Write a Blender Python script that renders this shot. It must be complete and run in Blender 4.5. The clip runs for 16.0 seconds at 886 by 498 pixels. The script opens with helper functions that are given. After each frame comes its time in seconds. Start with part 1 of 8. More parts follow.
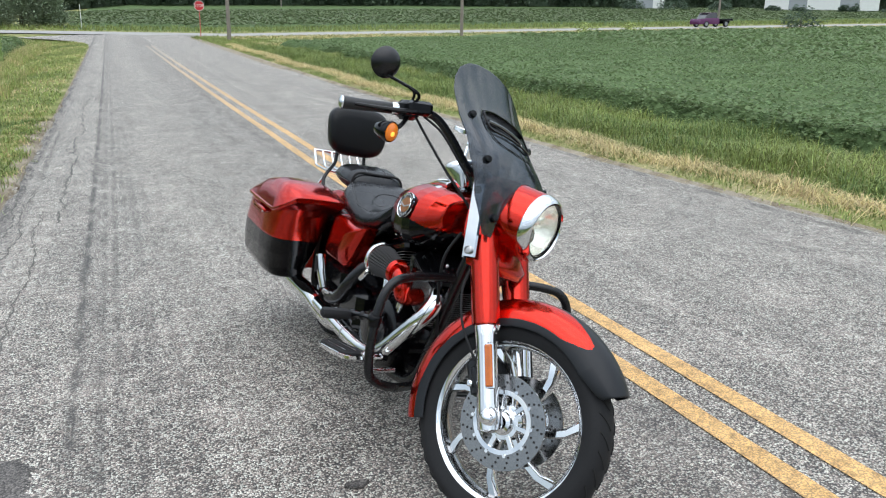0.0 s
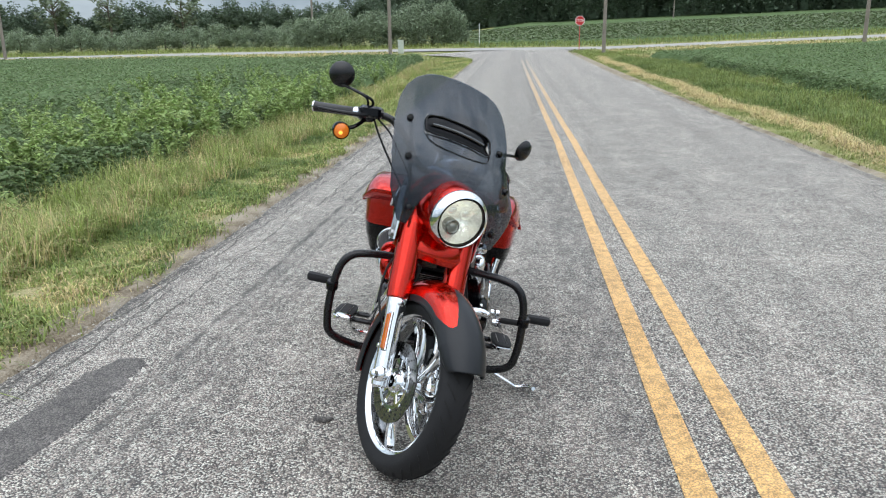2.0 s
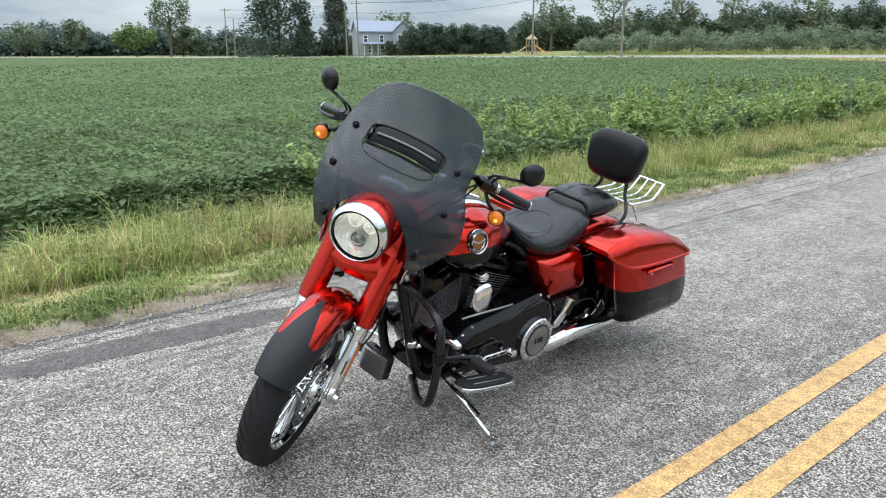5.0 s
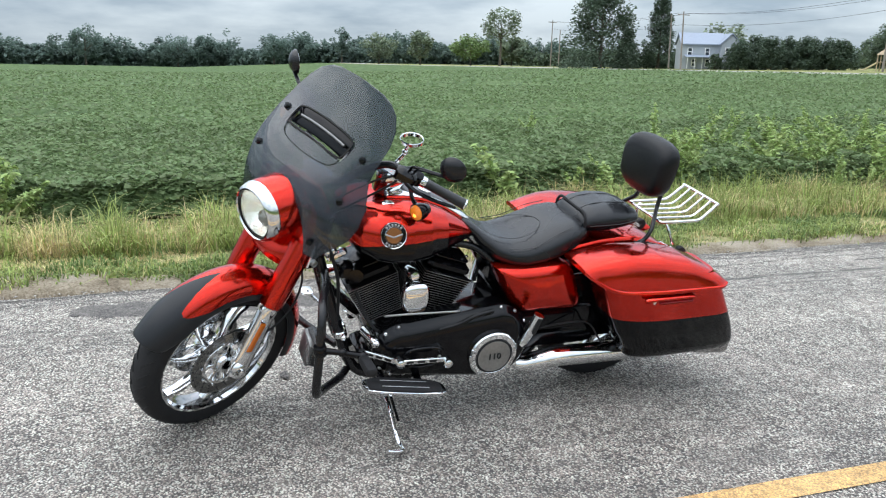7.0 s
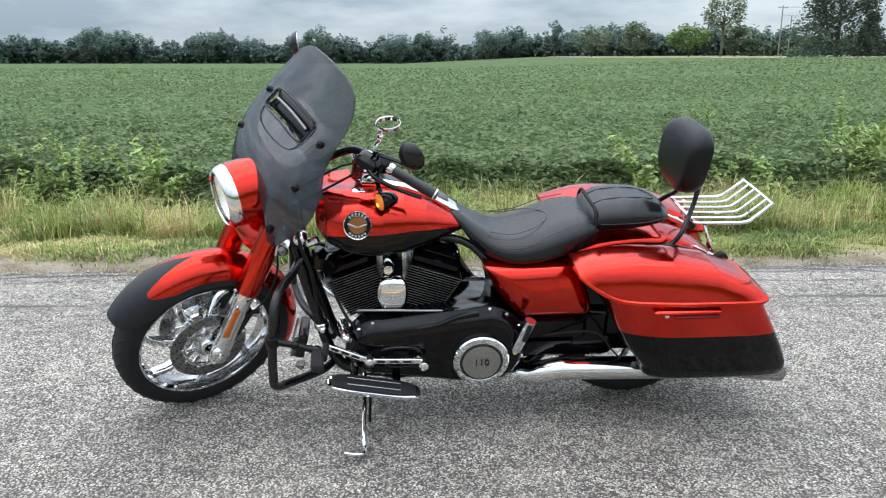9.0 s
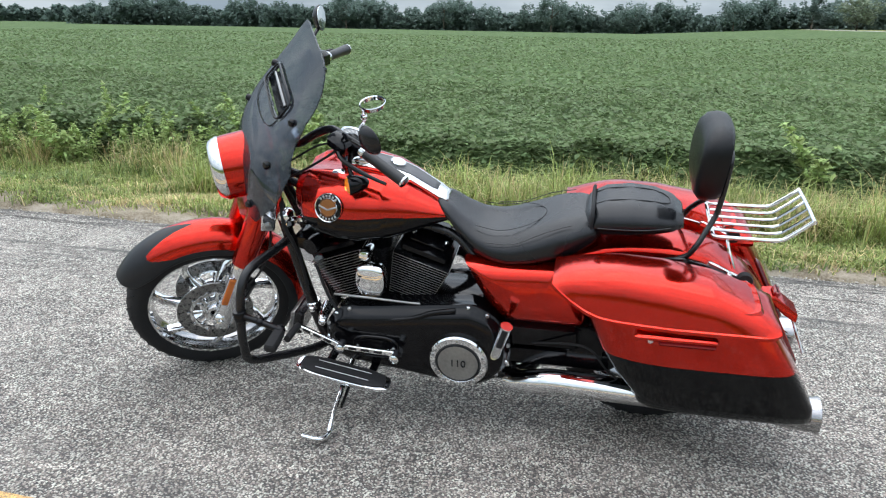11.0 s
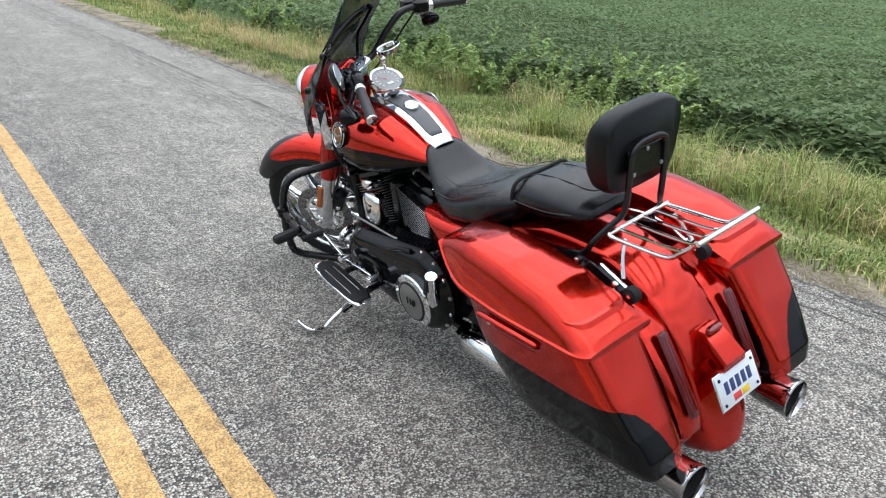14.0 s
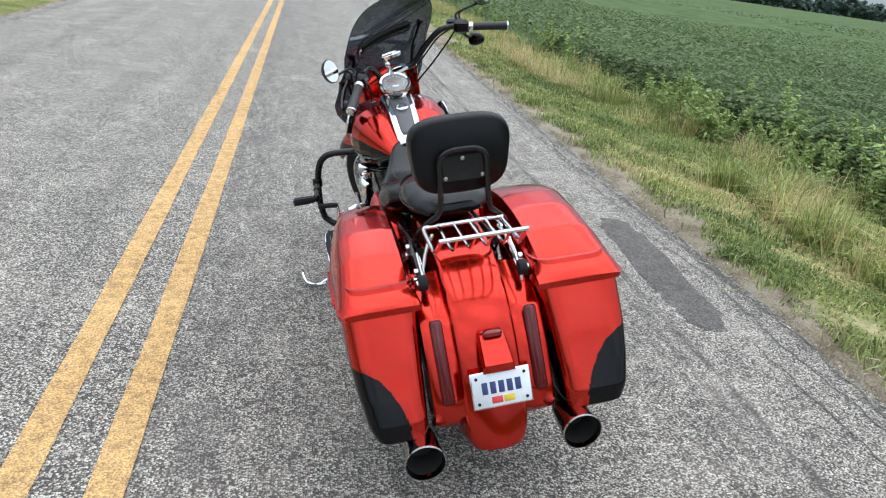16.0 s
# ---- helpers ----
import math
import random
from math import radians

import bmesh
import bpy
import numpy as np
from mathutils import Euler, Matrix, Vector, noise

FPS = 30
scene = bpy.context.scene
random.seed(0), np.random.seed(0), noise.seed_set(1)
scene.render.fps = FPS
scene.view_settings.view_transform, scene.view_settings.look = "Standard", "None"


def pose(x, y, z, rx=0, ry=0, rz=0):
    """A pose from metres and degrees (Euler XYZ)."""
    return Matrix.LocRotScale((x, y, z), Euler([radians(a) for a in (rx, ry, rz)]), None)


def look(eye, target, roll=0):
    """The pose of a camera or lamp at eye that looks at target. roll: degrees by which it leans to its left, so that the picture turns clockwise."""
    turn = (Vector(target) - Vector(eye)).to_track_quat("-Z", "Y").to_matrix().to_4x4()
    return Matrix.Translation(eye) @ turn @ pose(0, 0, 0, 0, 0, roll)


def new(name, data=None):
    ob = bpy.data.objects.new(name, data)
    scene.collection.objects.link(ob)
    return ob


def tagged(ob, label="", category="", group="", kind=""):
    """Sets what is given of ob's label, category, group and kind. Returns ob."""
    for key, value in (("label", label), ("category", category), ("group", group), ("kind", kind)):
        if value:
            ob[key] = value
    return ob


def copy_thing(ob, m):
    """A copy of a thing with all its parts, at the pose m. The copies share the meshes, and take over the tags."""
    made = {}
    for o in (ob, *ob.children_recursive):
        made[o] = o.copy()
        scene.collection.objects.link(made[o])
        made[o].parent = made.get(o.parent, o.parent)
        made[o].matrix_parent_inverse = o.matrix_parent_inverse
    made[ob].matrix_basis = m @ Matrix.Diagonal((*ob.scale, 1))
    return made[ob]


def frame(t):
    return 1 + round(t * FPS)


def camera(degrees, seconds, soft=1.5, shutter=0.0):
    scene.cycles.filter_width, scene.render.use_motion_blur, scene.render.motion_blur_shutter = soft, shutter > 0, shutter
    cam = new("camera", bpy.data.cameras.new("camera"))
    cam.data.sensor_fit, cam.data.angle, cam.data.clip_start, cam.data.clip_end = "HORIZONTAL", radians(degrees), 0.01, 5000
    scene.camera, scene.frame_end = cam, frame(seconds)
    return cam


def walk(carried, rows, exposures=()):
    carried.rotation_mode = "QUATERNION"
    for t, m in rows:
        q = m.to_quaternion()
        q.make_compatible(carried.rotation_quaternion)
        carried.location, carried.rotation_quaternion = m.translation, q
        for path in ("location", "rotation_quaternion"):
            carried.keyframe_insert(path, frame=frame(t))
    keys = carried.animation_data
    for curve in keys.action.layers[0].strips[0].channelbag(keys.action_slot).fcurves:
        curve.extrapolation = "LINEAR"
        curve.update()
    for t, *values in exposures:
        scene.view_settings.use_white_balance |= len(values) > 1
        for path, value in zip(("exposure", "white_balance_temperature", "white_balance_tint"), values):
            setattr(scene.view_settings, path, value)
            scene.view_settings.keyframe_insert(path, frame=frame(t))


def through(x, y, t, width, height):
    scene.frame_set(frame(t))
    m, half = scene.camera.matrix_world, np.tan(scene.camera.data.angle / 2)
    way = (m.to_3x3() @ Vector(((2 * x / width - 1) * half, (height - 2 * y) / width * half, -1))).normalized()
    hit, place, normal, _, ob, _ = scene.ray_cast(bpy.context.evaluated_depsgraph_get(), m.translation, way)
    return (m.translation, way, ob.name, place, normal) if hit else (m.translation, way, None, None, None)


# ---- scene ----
cam = camera(60.1, 16.0, soft=1.15)
METRES, EYE, TILT, LEAN, TURN = 10.87, 1.537, 0.0, 0.0, -23.0
ROWS = [
    (0.0, 0.0, 0.0, 0.0, 0.25, -15.52, -0.92),
    (0.5, 0.0382, -0.0173, 0.0012, 7.63, -15.59, -0.09),
    (1.0, 0.0721, -0.0099, -0.0001, 14.03, -15.31, 0.57),
    (1.5, 0.1123, -0.0077, 0.0003, 20.5, -14.96, 0.7),
    (2.0, 0.1486, -0.0008, 0.0012, 28.25, -14.74, 0.69),
    (2.5, 0.1735, 0.0256, 0.0012, 35.92, -14.56, 0.6),
    (3.0, 0.2025, 0.0472, 0.0023, 43.66, -14.41, 0.5),
    (3.5, 0.2197, 0.0766, 0.0004, 50.93, -14.32, 0.41),
    (4.0, 0.2343, 0.1118, 0.002, 57.8, -14.28, 0.27),
    (4.5, 0.2584, 0.1437, 0.0031, 64.74, -14.42, -0.0),
    (7.0, 0.2785, 0.3143, -0.0049, 95.08, -14.02, -1.34),
    (7.5, 0.2656, 0.3364, -0.0078, 99.4, -13.66, -1.5),
    (8.0, 0.2491, 0.3549, -0.0081, 103.42, -13.65, -1.33),
    (8.5, 0.2468, 0.3758, -0.009, 107.09, -14.05, -0.82),
    (9.0, 0.2409, 0.3866, -0.0093, 110.52, -14.64, -0.06),
    (11.5, 0.1733, 0.4752, -0.0034, 133.02, -17.62, -1.74),
    (12.0, 0.1562, 0.506, 0.0009, 139.32, -18.36, -2.7),
    (12.5, 0.1291, 0.5184, 0.0001, 146.27, -19.1, -3.2),
    (13.0, 0.1038, 0.5303, 0.0014, 153.54, -19.93, -3.17),
    (13.5, 0.0801, 0.5493, 0.0017, 160.76, -20.63, -2.67),
    (14.0, 0.0486, 0.5492, -0.0021, 167.59, -21.12, -2.37),
    (14.5, 0.0159, 0.5575, -0.0024, 174.23, -21.4, -2.89),
    (15.0, -0.0172, 0.5728, 0.0016, 180.87, -21.52, -4.09),
    (15.5, -0.0493, 0.5709, 0.0025, 187.27, -21.38, -5.69),
    (16.0, -0.0812, 0.5835, 0.0067, 193.27, -21.04, -6.79),
]
walk(cam, [(t, pose(0, 0, EYE, TILT, LEAN, TURN) @ pose(METRES * x, METRES * y, METRES * z, 90 + pitch, roll, yaw)) for t, x, y, z, yaw, pitch, roll in ROWS],
     exposures=[(0.0, 0.06), (1.5, 0.04), (3.5, 0.14), (7.0, 0.32), (9.0, 0.34), (11.5, 0.28), (13.0, 0.16), (14.5, 0.08), (16.0, 0.04)])


# ---- light ----
world = bpy.data.worlds.new("overcast_sky")
scene.world = world
world.use_nodes = True
wn, wl = world.node_tree.nodes, world.node_tree.links
wn.clear()
SUN_EL, SUN_AZ = 72.0, 200.0
sky = wn.new("ShaderNodeTexSky")
sky.sky_type, sky.sun_disc = "NISHITA", False
sky.sun_elevation, sky.sun_rotation = radians(SUN_EL), radians(SUN_AZ)
dim = wn.new("ShaderNodeMixRGB")
dim.blend_type, dim.inputs[0].default_value, dim.inputs[2].default_value = "MULTIPLY", 1.0, (0.1, 0.1, 0.1, 1)
wl.new(sky.outputs[0], dim.inputs[1])
tc = wn.new("ShaderNodeTexCoord")
mp = wn.new("ShaderNodeMapping")
mp.inputs["Scale"].default_value = (1.6, 1.6, 7.0)
wl.new(tc.outputs["Generated"], mp.inputs[0])
cl = wn.new("ShaderNodeTexNoise")
cl.inputs["Scale"].default_value, cl.inputs["Detail"].default_value, cl.inputs["Roughness"].default_value = 2.2, 6, 0.55
wl.new(mp.outputs[0], cl.inputs[0])
cr = wn.new("ShaderNodeValToRGB")
cr.color_ramp.elements[0].position, cr.color_ramp.elements[0].color = 0.40, (0.435, 0.55, 0.665, 1)
cr.color_ramp.elements[1].position, cr.color_ramp.elements[1].color = 0.63, (0.835, 0.955, 1.04, 1)
wl.new(cl.outputs[0], cr.inputs[0])
mixw = wn.new("ShaderNodeMixRGB")
mixw.inputs[0].default_value = 0.94
wl.new(dim.outputs[0], mixw.inputs[1])
wl.new(cr.outputs[0], mixw.inputs[2])
sepw = wn.new("ShaderNodeSeparateXYZ")
wl.new(tc.outputs["Generated"], sepw.inputs[0])
zen = wn.new("ShaderNodeMapRange")
zen.inputs["From Min"].default_value, zen.inputs["From Max"].default_value = 0.0, 1.0
zen.inputs["To Min"].default_value, zen.inputs["To Max"].default_value = 0.60, 3.12
wl.new(sepw.outputs[2], zen.inputs[0])
# thinner, warmer cloud overhead than at the horizon
warm = wn.new("ShaderNodeValToRGB")
warm.color_ramp.elements[0].position, warm.color_ramp.elements[0].color = 0.08, (1.0, 1.0, 1.0, 1)
warm.color_ramp.elements[1].position, warm.color_ramp.elements[1].color = 0.50, (1.0, 0.932, 0.925, 1)
wl.new(sepw.outputs[2], warm.inputs[0])
tint = wn.new("ShaderNodeMixRGB")
tint.blend_type, tint.inputs[0].default_value = "MULTIPLY", 1.0
wl.new(mixw.outputs[0], tint.inputs[1])
wl.new(warm.outputs[0], tint.inputs[2])
bg = wn.new("ShaderNodeBackground")
wl.new(zen.outputs[0], bg.inputs[1])
wl.new(tint.outputs[0], bg.inputs[0])
wo = wn.new("ShaderNodeOutputWorld")
wl.new(bg.outputs[0], wo.inputs[0])
sun_data = bpy.data.lights.new("sun", "SUN")
sun_data.energy, sun_data.angle, sun_data.color = 1.15, radians(85), (1.0, 0.95, 0.88)
sun = new("sun", sun_data)
sun.matrix_world = look((0, 0, 40), (0 - 20 * math.sin(radians(SUN_AZ)), 0 - 20 * math.cos(radians(SUN_AZ)), 40 - 20 * math.tan(radians(SUN_EL))))


# ---- materials ----
def mat(name, color, rough=0.5, metal=0.0, coat=0.0, vary=0.12, scale=40.0, bump=0.0, bump_scale=200.0, spots=None, spec=0.5, random_tint=0.0):
    """A principled material with variation at two scales, fine relief and an optional second colour in patches."""
    m = bpy.data.materials.new(name)
    m.use_nodes = True
    n, l = m.node_tree.nodes, m.node_tree.links
    p = n["Principled BSDF"]
    p.inputs["Metallic"].default_value, p.inputs["Specular IOR Level"].default_value = metal, spec
    p.inputs["Coat Weight"].default_value, p.inputs["Coat Roughness"].default_value = coat, 0.03
    co = n.new("ShaderNodeTexCoord")
    big, small = n.new("ShaderNodeTexNoise"), n.new("ShaderNodeTexNoise")
    big.inputs["Scale"].default_value, big.inputs["Detail"].default_value = scale * 0.12, 3
    small.inputs["Scale"].default_value, small.inputs["Detail"].default_value = scale, 4
    l.new(co.outputs["Object"], big.inputs[0])
    l.new(co.outputs["Object"], small.inputs[0])
    add = n.new("ShaderNodeMath")
    l.new(big.outputs[0], add.inputs[0])
    l.new(small.outputs[0], add.inputs[1])
    rng = n.new("ShaderNodeMapRange")
    rng.inputs["From Min"].default_value, rng.inputs["From Max"].default_value = 0.6, 1.4
    rng.inputs["To Min"].default_value, rng.inputs["To Max"].default_value = 1 - vary, 1 + vary
    l.new(add.outputs[0], rng.inputs[0])
    base = n.new("ShaderNodeRGB")
    base.outputs[0].default_value = (*color, 1)
    last = base.outputs[0]
    if spots:
        sp = n.new("ShaderNodeTexNoise")
        sp.inputs["Scale"].default_value, sp.inputs["Detail"].default_value = spots[1], 5
        l.new(co.outputs["Object"], sp.inputs[0])
        rp = n.new("ShaderNodeValToRGB")
        rp.color_ramp.elements[0].position, rp.color_ramp.elements[1].position = spots[2] - 0.07, spots[2] + 0.07
        l.new(sp.outputs[0], rp.inputs[0])
        mx = n.new("ShaderNodeMixRGB")
        l.new(rp.outputs[0], mx.inputs[0])
        l.new(last, mx.inputs[1])
        mx.inputs[2].default_value = (*spots[0], 1)
        last = mx.outputs[0]
    if random_tint:
        geo = n.new("ShaderNodeNewGeometry")
        hs = n.new("ShaderNodeHueSaturation")
        r1 = n.new("ShaderNodeMapRange")
        r1.inputs["To Min"].default_value, r1.inputs["To Max"].default_value = 1 - random_tint, 1 + random_tint
        l.new(geo.outputs["Random Per Island"], r1.inputs[0])
        l.new(r1.outputs[0], hs.inputs["Value"])
        r2 = n.new("ShaderNodeMapRange")
        r2.inputs["To Min"].default_value, r2.inputs["To Max"].default_value = 0.485, 0.515
        l.new(geo.outputs["Random Per Island"], r2.inputs[0])
        l.new(r2.outputs[0], hs.inputs["Hue"])
        l.new(last, hs.inputs["Color"])
        last = hs.outputs[0]
    mul = n.new("ShaderNodeVectorMath")
    mul.operation = "SCALE"
    l.new(last, mul.inputs[0])
    l.new(rng.outputs[0], mul.inputs["Scale"])
    l.new(mul.outputs[0], p.inputs["Base Color"])
    rr = n.new("ShaderNodeMapRange")
    rr.inputs["To Min"].default_value, rr.inputs["To Max"].default_value = max(0.02, rough * 0.8), min(1, rough * 1.2)
    l.new(big.outputs[0], rr.inputs[0])
    l.new(rr.outputs[0], p.inputs["Roughness"])
    if bump:
        bn = n.new("ShaderNodeTexNoise")
        bn.inputs["Scale"].default_value, bn.inputs["Detail"].default_value = bump_scale, 4
        l.new(co.outputs["Object"], bn.inputs[0])
        b = n.new("ShaderNodeBump")
        b.inputs["Strength"].default_value, b.inputs["Distance"].default_value = bump, 0.01
        l.new(bn.outputs[0], b.inputs["Height"])
        l.new(b.outputs[0], p.inputs["Normal"])
    return m


def leafy(name, color, tint=0.35, rough=0.62, through=0.25):
    """Foliage: leaves that differ one by one and let some light through."""
    m = mat(name, color, rough, vary=0.2, scale=3.0, random_tint=tint, spec=0.28)
    n, l = m.node_tree.nodes, m.node_tree.links
    p, out = n["Principled BSDF"], n["Material Output"]
    tr = n.new("ShaderNodeBsdfTranslucent")
    l.new(p.inputs["Base Color"].links[0].from_socket, tr.inputs[0])
    ms = n.new("ShaderNodeMixShader")
    ms.inputs[0].default_value = through
    l.new(p.outputs[0], ms.inputs[1])
    l.new(tr.outputs[0], ms.inputs[2])
    l.new(ms.outputs[0], out.inputs[0])
    return m


def asphalt(name, base, worn, tar, streaks=(), lo=0.28, hi=1.9, top=0.72):
    """Chip seal: pale stones of about 8 mm in dark binder, long wheel tracks along the road, stains."""
    m = bpy.data.materials.new(name)
    m.use_nodes = True
    n, l = m.node_tree.nodes, m.node_tree.links
    p = n["Principled BSDF"]
    p.inputs["Roughness"].default_value, p.inputs["Specular IOR Level"].default_value = 0.72, 0.45
    co = n.new("ShaderNodeTexCoord")
    vo = n.new("ShaderNodeTexVoronoi")
    vo.inputs["Scale"].default_value = 128
    l.new(co.outputs["Object"], vo.inputs[0])
    sep = n.new("ShaderNodeSeparateColor")
    l.new(vo.outputs["Color"], sep.inputs[0])
    stone = n.new("ShaderNodeValToRGB")
    stone.color_ramp.elements[0].position, stone.color_ramp.elements[0].color = 0.12, (*[c * lo for c in base], 1)
    stone.color_ramp.elements[1].position, stone.color_ramp.elements[1].color = 0.95, (*[min(top, c * hi) for c in base], 1)
    e = stone.color_ramp.elements.new(0.5)
    e.color = (*base, 1)
    l.new(sep.outputs[0], stone.inputs[0])
    gap = n.new("ShaderNodeValToRGB")
    gap.color_ramp.elements[0].position, gap.color_ramp.elements[1].position = 0.45, 0.70
    l.new(vo.outputs["Distance"], gap.inputs[0])
    m1 = n.new("ShaderNodeMixRGB")
    l.new(gap.outputs[0], m1.inputs[0])
    l.new(stone.outputs[0], m1.inputs[1])
    m1.inputs[2].default_value = (*tar, 1)
    # lost stones and dark clusters, a hand's width across and smaller
    pit = n.new("ShaderNodeTexNoise")
    pit.inputs["Scale"].default_value, pit.inputs["Detail"].default_value, pit.inputs["Roughness"].default_value = 17, 5, 0.72
    l.new(co.outputs["Object"], pit.inputs[0])
    pr = n.new("ShaderNodeMapRange")
    pr.inputs["From Min"].default_value, pr.inputs["From Max"].default_value = 0.36, 0.56
    pr.inputs["To Min"].default_value, pr.inputs["To Max"].default_value = 0.62, 1.06
    l.new(pit.outputs[0], pr.inputs[0])
    # long tracks
    mp2 = n.new("ShaderNodeMapping")
    mp2.inputs["Scale"].default_value = (1.0, 0.075, 1.0)
    l.new(co.outputs["Object"], mp2.inputs[0])
    tr = n.new("ShaderNodeTexNoise")
    tr.inputs["Scale"].default_value, tr.inputs["Detail"].default_value, tr.inputs["Roughness"].default_value = 3.6, 8, 0.72
    l.new(mp2.outputs[0], tr.inputs[0])
    pt = n.new("ShaderNodeTexNoise")
    pt.inputs["Scale"].default_value, pt.inputs["Detail"].default_value, pt.inputs["Roughness"].default_value = 1.9, 9, 0.72
    l.new(co.outputs["Object"], pt.inputs[0])
    ad = n.new("ShaderNodeMath")
    l.new(tr.outputs[0], ad.inputs[0])
    l.new(pt.outputs[0], ad.inputs[1])
    r = n.new("ShaderNodeMapRange")
    r.inputs["From Min"].default_value, r.inputs["From Max"].default_value = 0.75, 1.25
    r.inputs["To Min"].default_value, r.inputs["To Max"].default_value = 0.86, 1.14
    l.new(ad.outputs[0], r.inputs[0])
    rp = n.new("ShaderNodeMath")
    rp.operation = "MULTIPLY"
    l.new(r.outputs[0], rp.inputs[0])
    l.new(pr.outputs[0], rp.inputs[1])
    sc = n.new("ShaderNodeVectorMath")
    sc.operation = "SCALE"
    l.new(m1.outputs[0], sc.inputs[0])
    l.new(rp.outputs[0], sc.inputs["Scale"])
    # dusty, worn stretches
    wr = n.new("ShaderNodeValToRGB")
    wr.color_ramp.elements[0].position, wr.color_ramp.elements[1].position = 0.50, 0.72
    l.new(pt.outputs[0], wr.inputs[0])
    wf = n.new("ShaderNodeMath")
    wf.operation, wf.inputs[1].default_value = "MULTIPLY", 0.22
    l.new(wr.outputs[0], wf.inputs[0])
    m2 = n.new("ShaderNodeMixRGB")
    l.new(wf.outputs[0], m2.inputs[0])
    l.new(sc.outputs[0], m2.inputs[1])
    m2.inputs[2].default_value = (*worn, 1)
    # dark tyre streaks along the lane, broken up where the stones stand proud
    sx = n.new("ShaderNodeSeparateXYZ")
    l.new(co.outputs["Object"], sx.inputs[0])
    mp3 = n.new("ShaderNodeMapping")
    mp3.inputs["Scale"].default_value = (1.0, 0.22, 1.0)
    l.new(co.outputs["Object"], mp3.inputs[0])
    br = n.new("ShaderNodeTexNoise")
    br.inputs["Scale"].default_value, br.inputs["Detail"].default_value, br.inputs["Roughness"].default_value = 11, 7, 0.75
    l.new(mp3.outputs[0], br.inputs[0])
    bk = n.new("ShaderNodeMapRange")
    bk.inputs["From Min"].default_value, bk.inputs["From Max"].default_value = 0.40, 0.58
    l.new(br.outputs[0], bk.inputs[0])
    last = m2.outputs[0]
    for at, half, deep in streaks:
        ds = n.new("ShaderNodeMath")
        ds.operation, ds.inputs[1].default_value = "SUBTRACT", at
        l.new(sx.outputs[0], ds.inputs[0])
        ab = n.new("ShaderNodeMath")
        ab.operation = "ABSOLUTE"
        l.new(ds.outputs[0], ab.inputs[0])
        fl = n.new("ShaderNodeMapRange")
        fl.inputs["From Min"].default_value, fl.inputs["From Max"].default_value = half * 0.3, half
        fl.inputs["To Min"].default_value, fl.inputs["To Max"].default_value = deep, 0.0
        l.new(ab.outputs[0], fl.inputs[0])
        md = n.new("ShaderNodeMath")
        md.operation = "MULTIPLY"
        l.new(fl.outputs[0], md.inputs[0])
        l.new(bk.outputs[0], md.inputs[1])
        mk_ = n.new("ShaderNodeMixRGB")
        l.new(md.outputs[0], mk_.inputs[0])
        l.new(last, mk_.inputs[1])
        mk_.inputs[2].default_value = (*tar, 1)
        last = mk_.outputs[0]
    l.new(last, p.inputs["Base Color"])
    b = n.new("ShaderNodeBump")
    b.inputs["Strength"].default_value, b.inputs["Distance"].default_value, b.invert = 0.85, 0.008, True
    l.new(vo.outputs["Distance"], b.inputs["Height"])
    l.new(b.outputs[0], p.inputs["Normal"])
    return m


def earth(name, colors, scale, bump=0.6):
    """Ground cover of three colours in patches."""
    m = bpy.data.materials.new(name)
    m.use_nodes = True
    n, l = m.node_tree.nodes, m.node_tree.links
    p = n["Principled BSDF"]
    p.inputs["Roughness"].default_value, p.inputs["Specular IOR Level"].default_value = 0.95, 0.1
    co = n.new("ShaderNodeTexCoord")
    a, b = n.new("ShaderNodeTexNoise"), n.new("ShaderNodeTexNoise")
    a.inputs["Scale"].default_value, a.inputs["Detail"].default_value = scale, 8
    b.inputs["Scale"].default_value, b.inputs["Detail"].default_value = scale * 22, 4
    l.new(co.outputs["Object"], a.inputs[0])
    l.new(co.outputs["Object"], b.inputs[0])
    mx = n.new("ShaderNodeMath")
    mx.operation = "MULTIPLY_ADD"
    mx.inputs[1].default_value = 0.6
    l.new(b.outputs[0], mx.inputs[0])
    l.new(a.outputs[0], mx.inputs[2])
    rp = n.new("ShaderNodeValToRGB")
    rp.color_ramp.elements[0].position, rp.color_ramp.elements[0].color = 0.62, (*colors[0], 1)
    rp.color_ramp.elements[1].position, rp.color_ramp.elements[1].color = 0.98, (*colors[2], 1)
    e = rp.color_ramp.elements.new(0.8)
    e.color = (*colors[1], 1)
    l.new(mx.outputs[0], rp.inputs[0])
    l.new(rp.outputs[0], p.inputs["Base Color"])
    bu = n.new("ShaderNodeBump")
    bu.inputs["Strength"].default_value, bu.inputs["Distance"].default_value = bump, 0.05
    l.new(b.outputs[0], bu.inputs["Height"])
    l.new(bu.outputs[0], p.inputs["Normal"])
    return m


